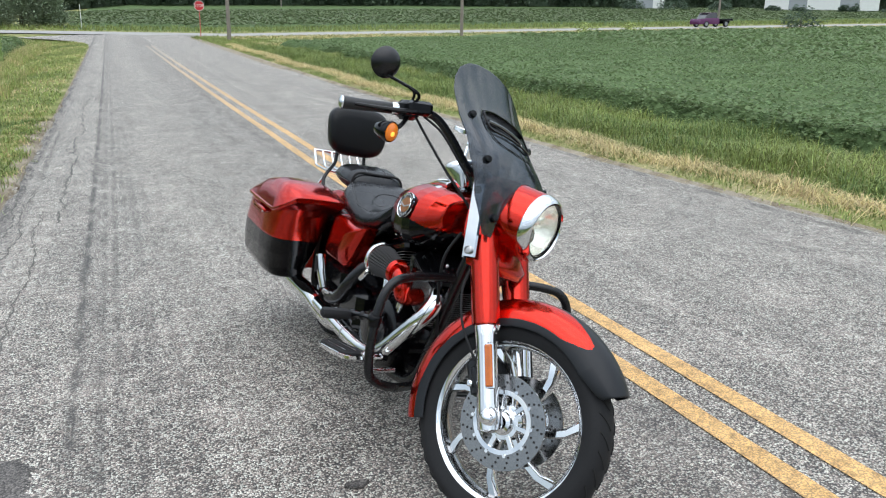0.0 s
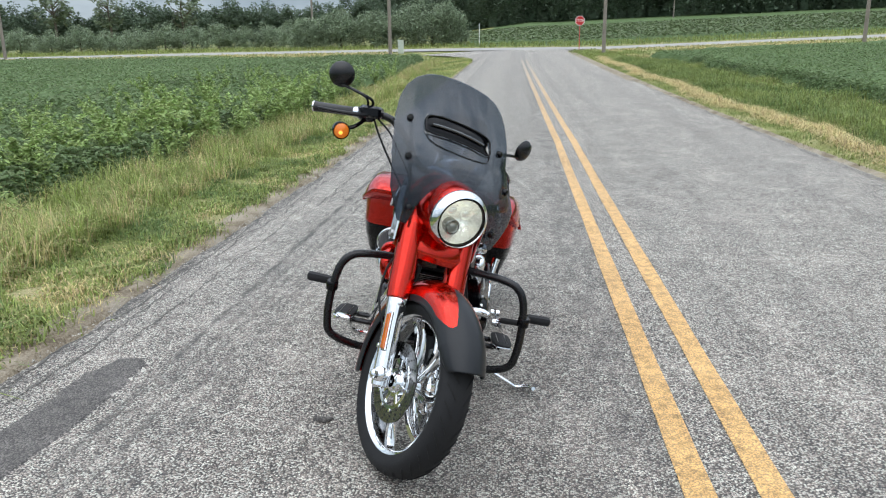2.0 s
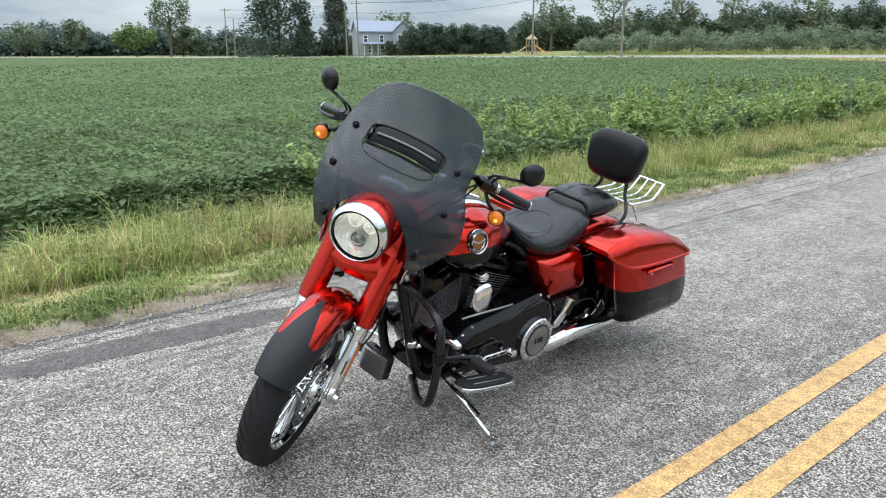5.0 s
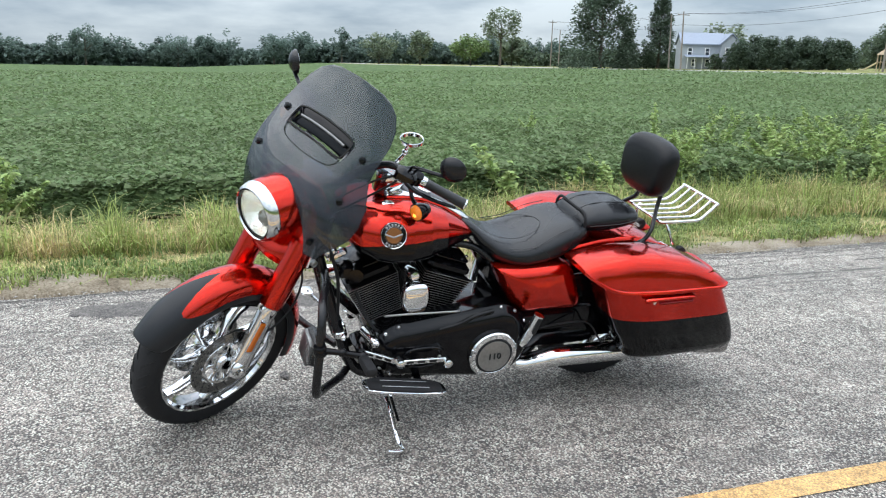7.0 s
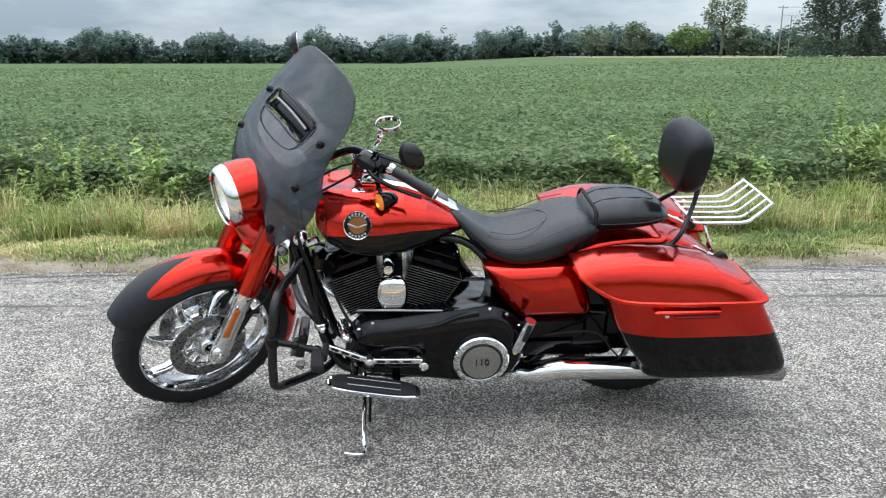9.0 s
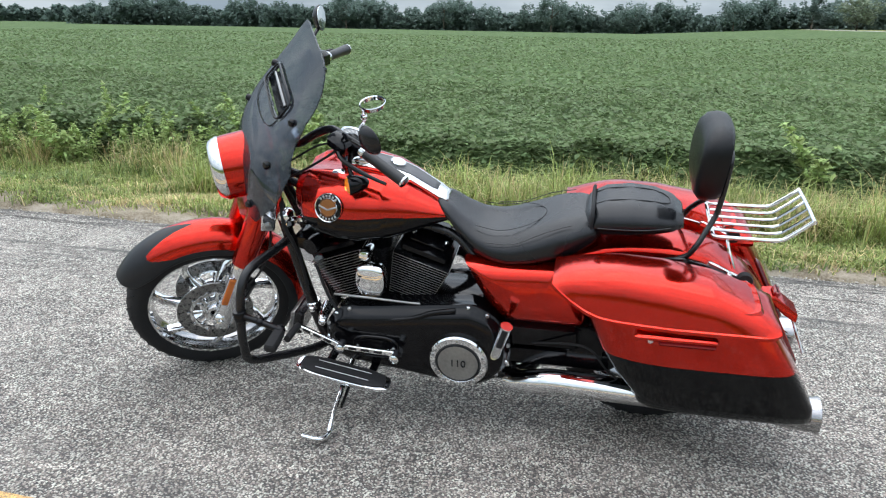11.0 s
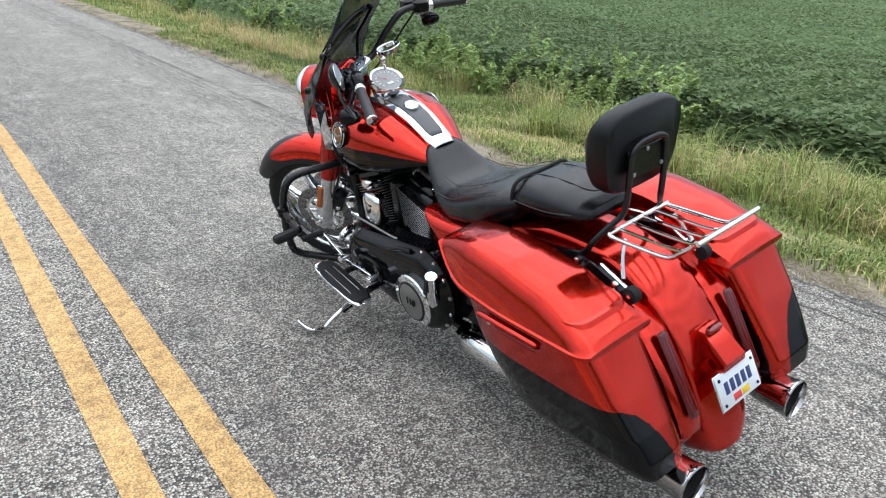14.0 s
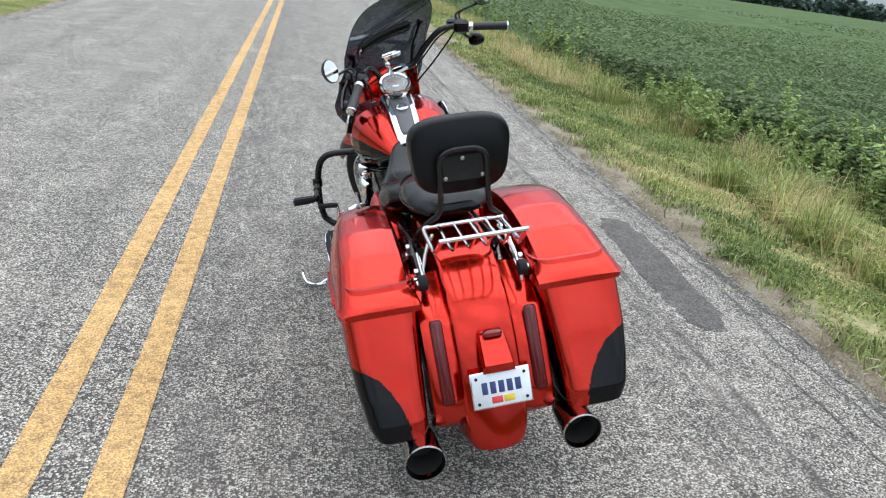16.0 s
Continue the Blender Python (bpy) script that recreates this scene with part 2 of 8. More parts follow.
def tinted_screen(name, shade, milky=0.30):
    """Smoked acrylic: lets a little light through, mirrors a little."""
    m = bpy.data.materials.new(name)
    m.use_nodes = True
    n, l = m.node_tree.nodes, m.node_tree.links
    n.remove(n["Principled BSDF"])
    t, g, d, f = n.new("ShaderNodeBsdfTransparent"), n.new("ShaderNodeBsdfGlossy"), n.new("ShaderNodeBsdfDiffuse"), n.new("ShaderNodeLayerWeight")
    t.inputs[0].default_value = (*shade, 1)
    g.inputs["Roughness"].default_value = 0.04
    d.inputs[0].default_value = (0.085, 0.10, 0.12, 1)
    f.inputs[0].default_value = 0.25
    pw = n.new("ShaderNodeMath")
    pw.operation, pw.inputs[1].default_value = "MULTIPLY_ADD", 0.34
    pw.inputs[2].default_value = 0.02
    l.new(f.outputs["Facing"], pw.inputs[0])
    m0, m1 = n.new("ShaderNodeMixShader"), n.new("ShaderNodeMixShader")
    m0.inputs[0].default_value = milky
    l.new(t.outputs[0], m0.inputs[1])
    l.new(d.outputs[0], m0.inputs[2])
    l.new(pw.outputs[0], m1.inputs[0])
    l.new(m0.outputs[0], m1.inputs[1])
    l.new(g.outputs[0], m1.inputs[2])
    l.new(m1.outputs[0], n["Material Output"].inputs[0])
    return m


RED = mat("candy_red_paint", (0.545, 0.0165, 0.0048), 0.17, 0.92, 0.58, spec=0.3, vary=0.06, scale=160, bump=0.006, bump_scale=14)
RED.node_tree.nodes["Principled BSDF"].inputs["Specular Tint"].default_value = (0.85, 0.65, 0.70, 1)
BLACK = mat("black_gloss_paint", (0.0025, 0.0025, 0.0032), 0.11, 0.0, 0.0, vary=0.1, scale=60, spec=0.26)
SATIN = mat("satin_charcoal_paint", (0.014, 0.0155, 0.018), 0.36, 0.0, 0.0, spec=0.28, vary=0.1, scale=60)
POWDER = mat("black_powder_coat", (0.006, 0.006, 0.007), 0.26, 0.0, 0.0, spec=0.42, vary=0.15, scale=120, bump=0.05, bump_scale=900)
CHROME = mat("chrome", (0.80, 0.81, 0.82), 0.06, 1.0, vary=0.03, scale=30)
STEEL = mat("brushed_steel", (0.40, 0.40, 0.40), 0.3, 1.0, vary=0.12, scale=150)
DISC = mat("ground_disc_steel", (0.27, 0.27, 0.27), 0.20, 1.0, vary=0.12, scale=150)
DULL = mat("dull_alloy", (0.36, 0.36, 0.35), 0.42, 1.0, vary=0.2, scale=80)
RUBBER = mat("rubber", (0.012, 0.012, 0.013), 0.7, spec=0.3, vary=0.2, scale=150, bump=0.1, bump_scale=400)
GRIP = mat("worn_grip_rubber", (0.014, 0.014, 0.015), 0.40, spec=0.5, vary=0.2, scale=150, bump=0.05, bump_scale=400)
LEATHER = mat("black_vinyl", (0.0065, 0.0073, 0.009), 0.27, vary=0.2, scale=40, bump=0.10, bump_scale=220, spec=0.40)
CLOTH = mat("black_pad", (0.0045, 0.005, 0.006), 0.34, spec=0.23, vary=0.2, scale=100, bump=0.15, bump_scale=500)
THREAD = mat("dark_stitching", (0.035, 0.036, 0.038), 0.6)
AMBER = mat("amber_lens", (0.52, 0.12, 0.008), 0.14, coat=0.8, vary=0.15, scale=200)
LENSRED = mat("dark_red_lens", (0.22, 0.008, 0.010), 0.14, coat=0.4, vary=0.2, scale=200)
DARKSTRIP = mat("smoked_red_lens", (0.085, 0.006, 0.008), 0.16, coat=0.3, spec=0.3, vary=0.2, scale=300)
WHITE = mat("white_paint", (0.78, 0.78, 0.76), 0.45, vary=0.06, scale=20)
PLATE = mat("plate_white", (0.72, 0.76, 0.80), 0.35, vary=0.06, scale=90)
INK = mat("dark_blue_ink", (0.035, 0.05, 0.16), 0.5)
STICKRED = mat("red_sticker", (0.65, 0.05, 0.05), 0.5)
STICKYEL = mat("yellow_sticker", (0.75, 0.50, 0.04), 0.5)
BRONZE = mat("emblem_bronze", (0.30, 0.12, 0.04), 0.35, 0.6)
SCREEN = tinted_screen("smoked_screen", (0.31, 0.345, 0.39), 0.185)
GLASS = tinted_screen("headlamp_glass", (0.97, 0.98, 0.97), 0.0)
MIRROR = mat("mirror_glass", (0.85, 0.87, 0.88), 0.02, 1.0, vary=0.0)
DIAL = mat("dial_face", (0.20, 0.20, 0.20), 0.3, coat=0.6)
ROAD = asphalt("chip_seal", (0.450, 0.383, 0.331), (0.64, 0.556, 0.49), (0.058, 0.055, 0.052), ((-0.29, 0.035, 0.85), (-0.25, 0.10, 0.35), (-0.175, 0.03, 0.5), (-0.10, 0.035, 0.55), (-0.02, 0.03, 0.35), (0.06, 0.05, 0.35), (0.17, 0.03, 0.25), (-0.98, 0.09, 0.9), (-0.84, 0.05, 0.35), (1.55, 0.80, 0.30), (1.98, 0.22, 0.35), (2.75, 0.18, 0.22), (3.35, 0.25, 0.2), (4.75, 0.3, 0.2), (5.80, 0.10, 0.6)))
PATCH = asphalt("tar_patch", (0.155, 0.141, 0.129), (0.17, 0.157, 0.145), (0.055, 0.051, 0.047), (), 0.6, 1.35)
YELLOW = asphalt("worn_yellow_line", (0.86, 0.515, 0.195), (0.80, 0.53, 0.27), (0.42, 0.27, 0.13), (), 0.78, 1.10, 0.95)


def wear_along(m, worn, y0, y1, most):
    """Paint that is worn thinner along the road, in patches."""
    n, l = m.node_tree.nodes, m.node_tree.links
    p = n["Principled BSDF"]
    src = p.inputs["Base Color"].links[0].from_socket
    co, sx, r, nz, mu, mx = (n.new(k) for k in ("ShaderNodeTexCoord", "ShaderNodeSeparateXYZ", "ShaderNodeMapRange", "ShaderNodeTexNoise", "ShaderNodeMath", "ShaderNodeMixRGB"))
    l.new(co.outputs["Object"], sx.inputs[0])
    l.new(sx.outputs[1], r.inputs[0])
    r.inputs["From Min"].default_value, r.inputs["From Max"].default_value, r.inputs["To Max"].default_value = y0, y1, most * 1.7
    nz.inputs["Scale"].default_value, nz.inputs["Detail"].default_value = 9, 6
    l.new(co.outputs["Object"], nz.inputs[0])
    mu.operation, mu.use_clamp = "MULTIPLY", True
    l.new(r.outputs[0], mu.inputs[0])
    l.new(nz.outputs[0], mu.inputs[1])
    l.new(mu.outputs[0], mx.inputs[0])
    l.new(src, mx.inputs[1])
    mx.inputs[2].default_value = (*worn, 1)
    l.new(mx.outputs[0], p.inputs["Base Color"])


wear_along(YELLOW, (0.31, 0.29, 0.255), 3.0, 40.0, 1.0)
VERGE = earth("verge_soil", ((0.10, 0.125, 0.038), (0.20, 0.215, 0.075), (0.36, 0.32, 0.18)), 0.9)
GRAVEL = earth("road_shoulder", ((0.15, 0.12, 0.085), (0.29, 0.245, 0.18), (0.38, 0.335, 0.27)), 3.0)
FIELD = earth("crop_canopy", ((0.058, 0.092, 0.036), (0.086, 0.130, 0.053), (0.115, 0.165, 0.071)), 0.5, 1.0)


# ---- building kit ----
class Geo:
    """Collects vertices and faces; every shape below adds to it."""

    def __init__(self):
        self.v, self.f, self.mi = [], [], []

    def add(self, verts, faces, mi=0):
        o = len(self.v)
        self.v += [tuple(p) for p in verts]
        self.f += [tuple(i + o for i in f) for f in faces]
        self.mi += [mi] * len(faces)
        return self

    def loft(self, rings, closed=True, cap=True, mi=0):
        k = len(rings[0])
        verts = [p for r in rings for p in r]
        faces = []
        for i in range(len(rings) - 1):
            for j in range(k if closed else k - 1):
                a, b = i * k + j, i * k + (j + 1) % k
                faces.append((a, b, b + k, a + k))
        if cap and closed:
            faces.append(tuple(range(k))[::-1])
            faces.append(tuple(range((len(rings) - 1) * k, len(rings) * k)))
        return self.add(verts, faces, mi)

    def tube(self, pts, r, n=10, fine=0, mi=0):
        pts = [Vector(p) for p in pts]
        if fine:
            pts = spline(pts, fine)
        rs = r if isinstance(r, (list, tuple)) else [r] * len(pts)
        if len(rs) != len(pts):
            rs = [rs[0] + (rs[-1] - rs[0]) * i / (len(pts) - 1) for i in range(len(pts))]
        t = (pts[1] - pts[0]).normalized()
        u = t.orthogonal().normalized()
        rings = []
        for i, p in enumerate(pts):
            t = (pts[min(i + 1, len(pts) - 1)] - pts[max(i - 1, 0)]).normalized()
            u = (u - t * u.dot(t)).normalized()
            w = t.cross(u)
            rings.append([p + rs[i] * (math.cos(a) * u + math.sin(a) * w) for a in (2 * math.pi * j / n for j in range(n))])
        return self.loft(rings, mi=mi)

    def lathe(self, profile, at, axis, n=24, mi=0, cap=True):
        """profile: (radius, height along axis)."""
        at, axis = Vector(at), Vector(axis).normalized()
        u = axis.orthogonal().normalized()
        w = axis.cross(u)
        rings = [[at + axis * h + r * (math.cos(a) * u + math.sin(a) * w) for a in (2 * math.pi * j / n for j in range(n))] for r, h in profile]
        return self.loft(rings, mi=mi, cap=cap)

    def box(self, at, size, bevel=0.004, turn=None, mi=0):
        sx, sy, sz = (s / 2 for s in size)
        b = min(bevel, sx * 0.9, sy * 0.9, sz * 0.9)
        rings = []
        for z, d in ((-sz, b), (-sz + b, 0), (sz - b, 0), (sz, b)):
            x, y = sx - d, sy - d
            rings.append([Vector(q) for q in ((x, y - b, z), (x - b, y, z), (b - x, y, z), (-x, y - b, z), (-x, b - y, z), (b - x, -y, z), (x - b, -y, z), (x, b - y, z))])
        m = Matrix.Translation(at) @ (turn.to_4x4() if turn else Matrix())
        return self.loft([[m @ p for p in r] for r in rings], mi=mi)

    def ball(self, at, r, n=14, mi=0, turn=None):
        r = (r, r, r) if isinstance(r, (int, float)) else r
        at = Vector(at)
        k = n // 2
        rings = []
        for i in range(k + 1):
            a = math.pi * (i + 0.02) / (k + 0.04) - math.pi / 2
            ring = [Vector((r[0] * math.cos(a) * math.cos(b), r[1] * math.cos(a) * math.sin(b), r[2] * math.sin(a))) for b in (2 * math.pi * j / n for j in range(n))]
            rings.append([at + (turn @ p if turn else p) for p in ring])
        return self.loft(rings, mi=mi)


def spline(pts, fine):
    """A smooth line through the points."""
    out = []
    for i in range(len(pts) - 1):
        a, b, c, d = pts[max(i - 1, 0)], pts[i], pts[i + 1], pts[min(i + 2, len(pts) - 1)]
        for s in range(fine):
            t = s / fine
            out.append(0.5 * (2 * b + (c - a) * t + (2 * a - 5 * b + 4 * c - d) * t * t + (3 * b - a - 3 * c + d) * t ** 3))
    out.append(pts[-1])
    return out


def smooth_steps(keys, x):
    """Value at x on the eased line through (x, value) keys; values may be tuples."""
    if x <= keys[0][0]:
        return keys[0][1]
    for (a, va), (b, vb) in zip(keys, keys[1:]):
        if x <= b:
            t = (x - a) / (b - a)
            if isinstance(va, tuple):
                return tuple(p + (q - p) * t for p, q in zip(va, vb))
            return va + (vb - va) * t
    return keys[-1][1]


def mesh_from(name, g, mats, m=None, sharp=40):
    me = bpy.data.meshes.new(name)
    v = [m @ Vector(p) for p in g.v] if m else g.v
    me.from_pydata(v, [], g.f)
    for x in mats:
        me.materials.append(x)
    me.polygons.foreach_set("material_index", g.mi)
    me.update()
    b = bmesh.new()
    b.from_mesh(me)
    bmesh.ops.recalc_face_normals(b, faces=b.faces)
    b.to_mesh(me)
    b.free()
    me.polygons.foreach_set("use_smooth", [True] * len(me.polygons))
    me.set_sharp_from_angle(angle=radians(sharp))
    return me


def part(name, g, mats, parent, label="", m=None, sharp=40):
    """One mesh object under a thing or a part."""
    ob = new(name, mesh_from(name, g, mats if isinstance(mats, (list, tuple)) else [mats], m, sharp))
    ob.parent = parent
    return tagged(ob, label)


def thing(name, label, category, m=None, group="", kind=""):
    ob = new(name)
    ob.matrix_basis = m or Matrix()
    return tagged(ob, label, category, group, kind)


def soup(name, verts, k, mats, mi=None, smooth=False):
    """A mesh object of many loose faces of k corners each, from an array of corners."""
    verts = np.asarray(verts, dtype=np.float32).reshape(-1, 3)
    nf = len(verts) // k
    me = bpy.data.meshes.new(name)
    me.vertices.add(len(verts))
    me.vertices.foreach_set("co", verts.ravel())
    me.loops.add(len(verts))
    me.loops.foreach_set("vertex_index", np.arange(len(verts), dtype=np.int32))
    me.polygons.add(nf)
    me.polygons.foreach_set("loop_start", np.arange(0, len(verts), k, dtype=np.int32))
    for x in mats:
        me.materials.append(x)
    if mi is not None:
        me.polygons.foreach_set("material_index", np.asarray(mi, dtype=np.int32))
    me.update(calc_edges=True)
    me.validate()
    return new(name, me)


RNG = np.random.default_rng(7)


def leaves(at, size, flat=0.5, long=1.5, rng=RNG):
    """Pointed four-cornered leaves at the given places. flat: 1 lies level, 0 stands any way."""
    at = np.asarray(at, dtype=float)
    n = len(at)
    nr = rng.normal(size=(n, 3))
    nr[:, 2] = np.abs(nr[:, 2]) + flat * 3
    nr /= np.linalg.norm(nr, axis=1, keepdims=True)
    a = rng.normal(size=(n, 3))
    u = a - nr * (a * nr).sum(1, keepdims=True)
    u /= np.linalg.norm(u, axis=1, keepdims=True)
    w = np.cross(nr, u)
    s = (np.broadcast_to(size, (n,)) * rng.uniform(0.6, 1.3, n))[:, None]
    droop = nr * s * 0.18
    return np.stack([at - u * s * long / 2 - droop, at - w * s / 2, at + u * s * long / 2 - droop, at + w * s / 2], axis=1)


def blades(at, height, width, lean=0.5, rng=RNG):
    """Grass: each blade two faces, bent over."""
    at = np.asarray(at, dtype=float)
    n = len(at)
    h = (np.broadcast_to(height, (n,)) * rng.uniform(0.5, 1.25, n))[:, None]
    a = rng.uniform(0, 2 * math.pi, n)
    d = np.stack([np.cos(a), np.sin(a), 0 * a], 1)
    s = np.stack([-np.sin(a), np.cos(a), 0 * a], 1) * (np.broadcast_to(width, (n,)) / 2)[:, None]
    k = rng.uniform(0.1, lean, n)[:, None]
    up = np.array([0, 0, 1.0])
    mid = at + up * h * 0.6 + d * h * k * 0.35
    tip = at + up * h * (1 - 0.35 * k) + d * h * k
    q1 = np.stack([at - s, at + s, mid + s * 0.7, mid - s * 0.7], 1)
    q2 = np.stack([mid - s * 0.7, mid + s * 0.7, tip + s * 0.08, tip - s * 0.08], 1)
    return np.concatenate([q1, q2])


def lumps(x, y, s, seed=0.0):
    """Cheap smooth noise, about -1 to 1, over arrays."""
    return (np.sin(x * s + 1.3 * np.sin(y * s * 0.7 + seed) + seed) + np.sin(y * s * 1.1 + 1.7 * np.sin(x * s * 0.6 - seed)) + np.sin((x + y) * s * 1.9 + seed * 2) * 0.5) / 2.5


# ---- lie of the land ----
ROAD_L, ROAD_R, CROSS_NEAR, CROSS_FAR = -1.02, 5.95, 68.0, 76.0


def land(x, y):
    """Height of the ground: level by the bike, up to the crossing and the east, gently down to the west."""
    x, y = np.asarray(x, dtype=float), np.asarray(y, dtype=float)
    yy = np.clip(y - 8, 0, None)
    up = 0.0245 * yy * yy / (yy + 10)
    up = up * np.clip(1 - (-x - 30) / 320, 0.25, 1)
    up = np.where(y > 76, up + 0.022 * np.clip(y - 76, 0, 200) * np.clip((x + 20) / 25, 0, 1), up)
    xe = np.clip(x - 10, 0, None)
    east = 0.031 * xe * np.clip(y / 60, 0, 1)
    xw = np.clip(-x - 6, 0, None)
    west = -0.0150 * xw * np.clip(1 - np.clip(y, 0, None) / 120, 0.42, 1)
    west = np.maximum(west, -5.7)
    return up + np.minimum(east, 9) + west


def ditch(x):
    """The verges fall away a little from the road."""
    x = np.asarray(x, dtype=float)
    left = -0.24 * np.clip((-x - 1.3) / 2.2, 0, 1)
    right = -0.12 * np.clip((x - 6.3) / 3.0, 0, 1)
    return left + right


def sheet(name, xs, ys, height, mats, pick=None):
    gx, gy = np.meshgrid(xs, ys)
    z = height(gx, gy)
    v = np.stack([gx, gy, z], -1).reshape(-1, 3)
    nx, ny = len(xs), len(ys)
    i = np.arange((nx - 1) * (ny - 1))
    r, c = i // (nx - 1), i % (nx - 1)
    a = r * nx + c
    f = np.stack([a, a + 1, a + nx + 1, a + nx], 1)
    me = bpy.data.meshes.new(name)
    me.from_pydata(v.tolist(), [], f.tolist())
    for m in mats:
        me.materials.append(m)
    if pick is not None:
        cx, cy = (xs[c] + xs[c + 1]) / 2, (ys[r] + ys[r + 1]) / 2
        me.polygons.foreach_set("material_index", pick(cx, cy).astype(np.int32))
    me.polygons.foreach_set("use_smooth", [True] * len(me.polygons))
    me.update()
    return new(name, me)


def west_edge(y):
    """The road's west edge, swept out to the crossing."""
    return ROAD_L - 7.5 * (np.clip(np.asarray(y, dtype=float) - 44, 0, None) / 23) ** 2.2


def east_edge(y):
    y = np.asarray(y, dtype=float)
    return ROAD_R - 0.007 * np.clip(y - 4, 0, 60) + 2.4 * (np.clip(y - 61, 0, None) / 8) ** 2


def off_road(x, y, gap=0.1):
    return ~(((x > west_edge(y) - gap) & (x < east_edge(y) + gap) & (y < CROSS_FAR)) | ((y > CROSS_NEAR - gap) & (y < CROSS_FAR + gap)))


def ground_height(x, y):
    under = ((x > west_edge(y) - 0.02) & (x < east_edge(y) + 0.02) & (y < CROSS_FAR)) | ((y > CROSS_NEAR) & (y < CROSS_FAR))
    z = land(x, y) + ditch(x) * (np.clip((CROSS_NEAR - y) / 6, 0, 1)) - np.where(under, 0.06, 0.0)
    rough = 0.025 * lumps(x, y, 3.1) + 0.012 * lumps(x, y, 9.0, 2.0)
    return z + np.where(under | ((x > -1.3) & (x < 6.2)), -0.01, rough)


xs = np.unique(np.concatenate([np.linspace(-900, -60, 36), np.linspace(-60, -6, 36), np.linspace(-6, -1.05, 44), [ROAD_L], np.linspace(-0.9, 5.8, 10), [ROAD_R], np.linspace(6.0, 12, 22), np.linspace(12, 60, 28), np.linspace(60, 900, 36)]))
ys = np.unique(np.concatenate([np.linspace(-900, -60, 50), np.linspace(-60, -14, 30), np.linspace(-14, 30, 150), np.linspace(30, 66, 60), np.linspace(66, 80, 15), np.linspace(80, 900, 90)]))
ground = sheet("ground", xs, ys, ground_height, [VERGE, FIELD, GRAVEL], lambda x, y: np.where((x > -1.30 - 0.2 * (y < 1.5) + 0.2 * (y > 15)) & (x < 6.12) & (y < 66), 2, np.where(((x < -3.7) & (y < 49)) | ((x > 10.2) & (y < 58)) | ((y > 84) & (x > -4)), 1, 0)))
tagged(ground, "mown grass verges and open farmland beside the road", "ground", kind="structure")


def ragged(y, side, amount=0.06):
    return side * amount * (np.sin(y * 2.3) * 0.5 + np.sin(y * 5.9 + 1) * 0.3 + np.sin(y * 13.7) * 0.2)


def strip(name, left, right, ys_, lift, mats, label, category, kind="structure", edge=0.0, across=8, crown=0.0):
    g = Geo()
    rows = []
    for y in ys_:
        l_, r_ = left(y) + float(ragged(y, 1, edge)), right(y) + float(ragged(y + 7, 1, edge))
        rows.append([(x, y, float(land(x, y)) + lift - crown * ((x - 2.4) / 3.5) ** 2) for x in np.linspace(l_, r_, across)])
    g.loft(rows, closed=False)
    return tagged(new(name, mesh_from(name, g, mats)), label, category, kind=kind)


road_ys = np.concatenate([np.linspace(-400, -30, 60), np.linspace(-29.5, 30, 300), np.linspace(30.5, 69, 80)])
road = strip("road", lambda y: float(west_edge(y)), lambda y: float(east_edge(y)), road_ys, 0.0, [ROAD], "worn grey chip seal country road", "road", edge=0.05, across=12, crown=0.035)
line_ys = np.concatenate([np.linspace(-400, -30, 60), np.linspace(-29.8, 30, 400), np.linspace(30.5, 47, 60)])
for x0 in (2.148, 2.415):
    ln = strip("center_line", lambda y: x0 - 0.056 + 0.0032 * y - 0.013 * max(0, y - 12), lambda y: x0 + 0.056 + 0.0032 * y - 0.013 * max(0, y - 12), line_ys, 0.005, [YELLOW], "worn yellow painted no-passing line on the asphalt", "road marking", edge=0.003, across=3)
g = Geo()
g.loft([[(x, y, float(land(x, y)) + 0.004) for y in np.linspace(CROSS_NEAR, CROSS_FAR, 6)] for x in np.concatenate([np.linspace(-500, -60, 80), np.linspace(-58, 100, 140), np.linspace(105, 500, 60)])], closed=False)
tagged(new("cross_road", mesh_from("cross_road", g, [mat("pale_asphalt", (0.30, 0.29, 0.27), 0.9, vary=0.15, scale=2)])), "pale grey road crossing at the junction", "road", kind="structure")

# cracks along the edge of the seal
CRACK = mat("crack_tar", (0.10, 0.095, 0.085), 0.95, vary=0.3, scale=40)
rc_ = random.Random(5)
for x0, y0, y1, w0 in ((-0.55, 7.0, 23.0, 0.010), (5.55, 2.0, 9.0, 0.005), (-0.93, -7.0, 9.0, 0.009), (-0.80, -2.0, 4.2, 0.005), (-0.66, 3.1, 7.5, 0.006), (-0.86, 5.0, 14.0, 0.007)):
    g = Geo()
    rows, xx, y = [], x0, y0
    while y < y1:
        xx += rc_.uniform(-0.018, 0.018) + 0.05 * (x0 - xx)
        w_ = w0 * rc_.uniform(0.3, 1.2)
        zz = float(land(xx, y)) - 0.035 * ((xx - 2.4) / 3.5) ** 2 + 0.003
        rows.append([(xx - w_, y, zz), (xx, y + 0.01, zz + 0.001), (xx + w_, y, zz)])
        y += rc_.uniform(0.03, 0.08)
    g.loft(rows, closed=False)
    tagged(new("road_crack", mesh_from("road_crack", g, [CRACK])), "narrow dark crack in the chip seal", "road crack", kind="structure")

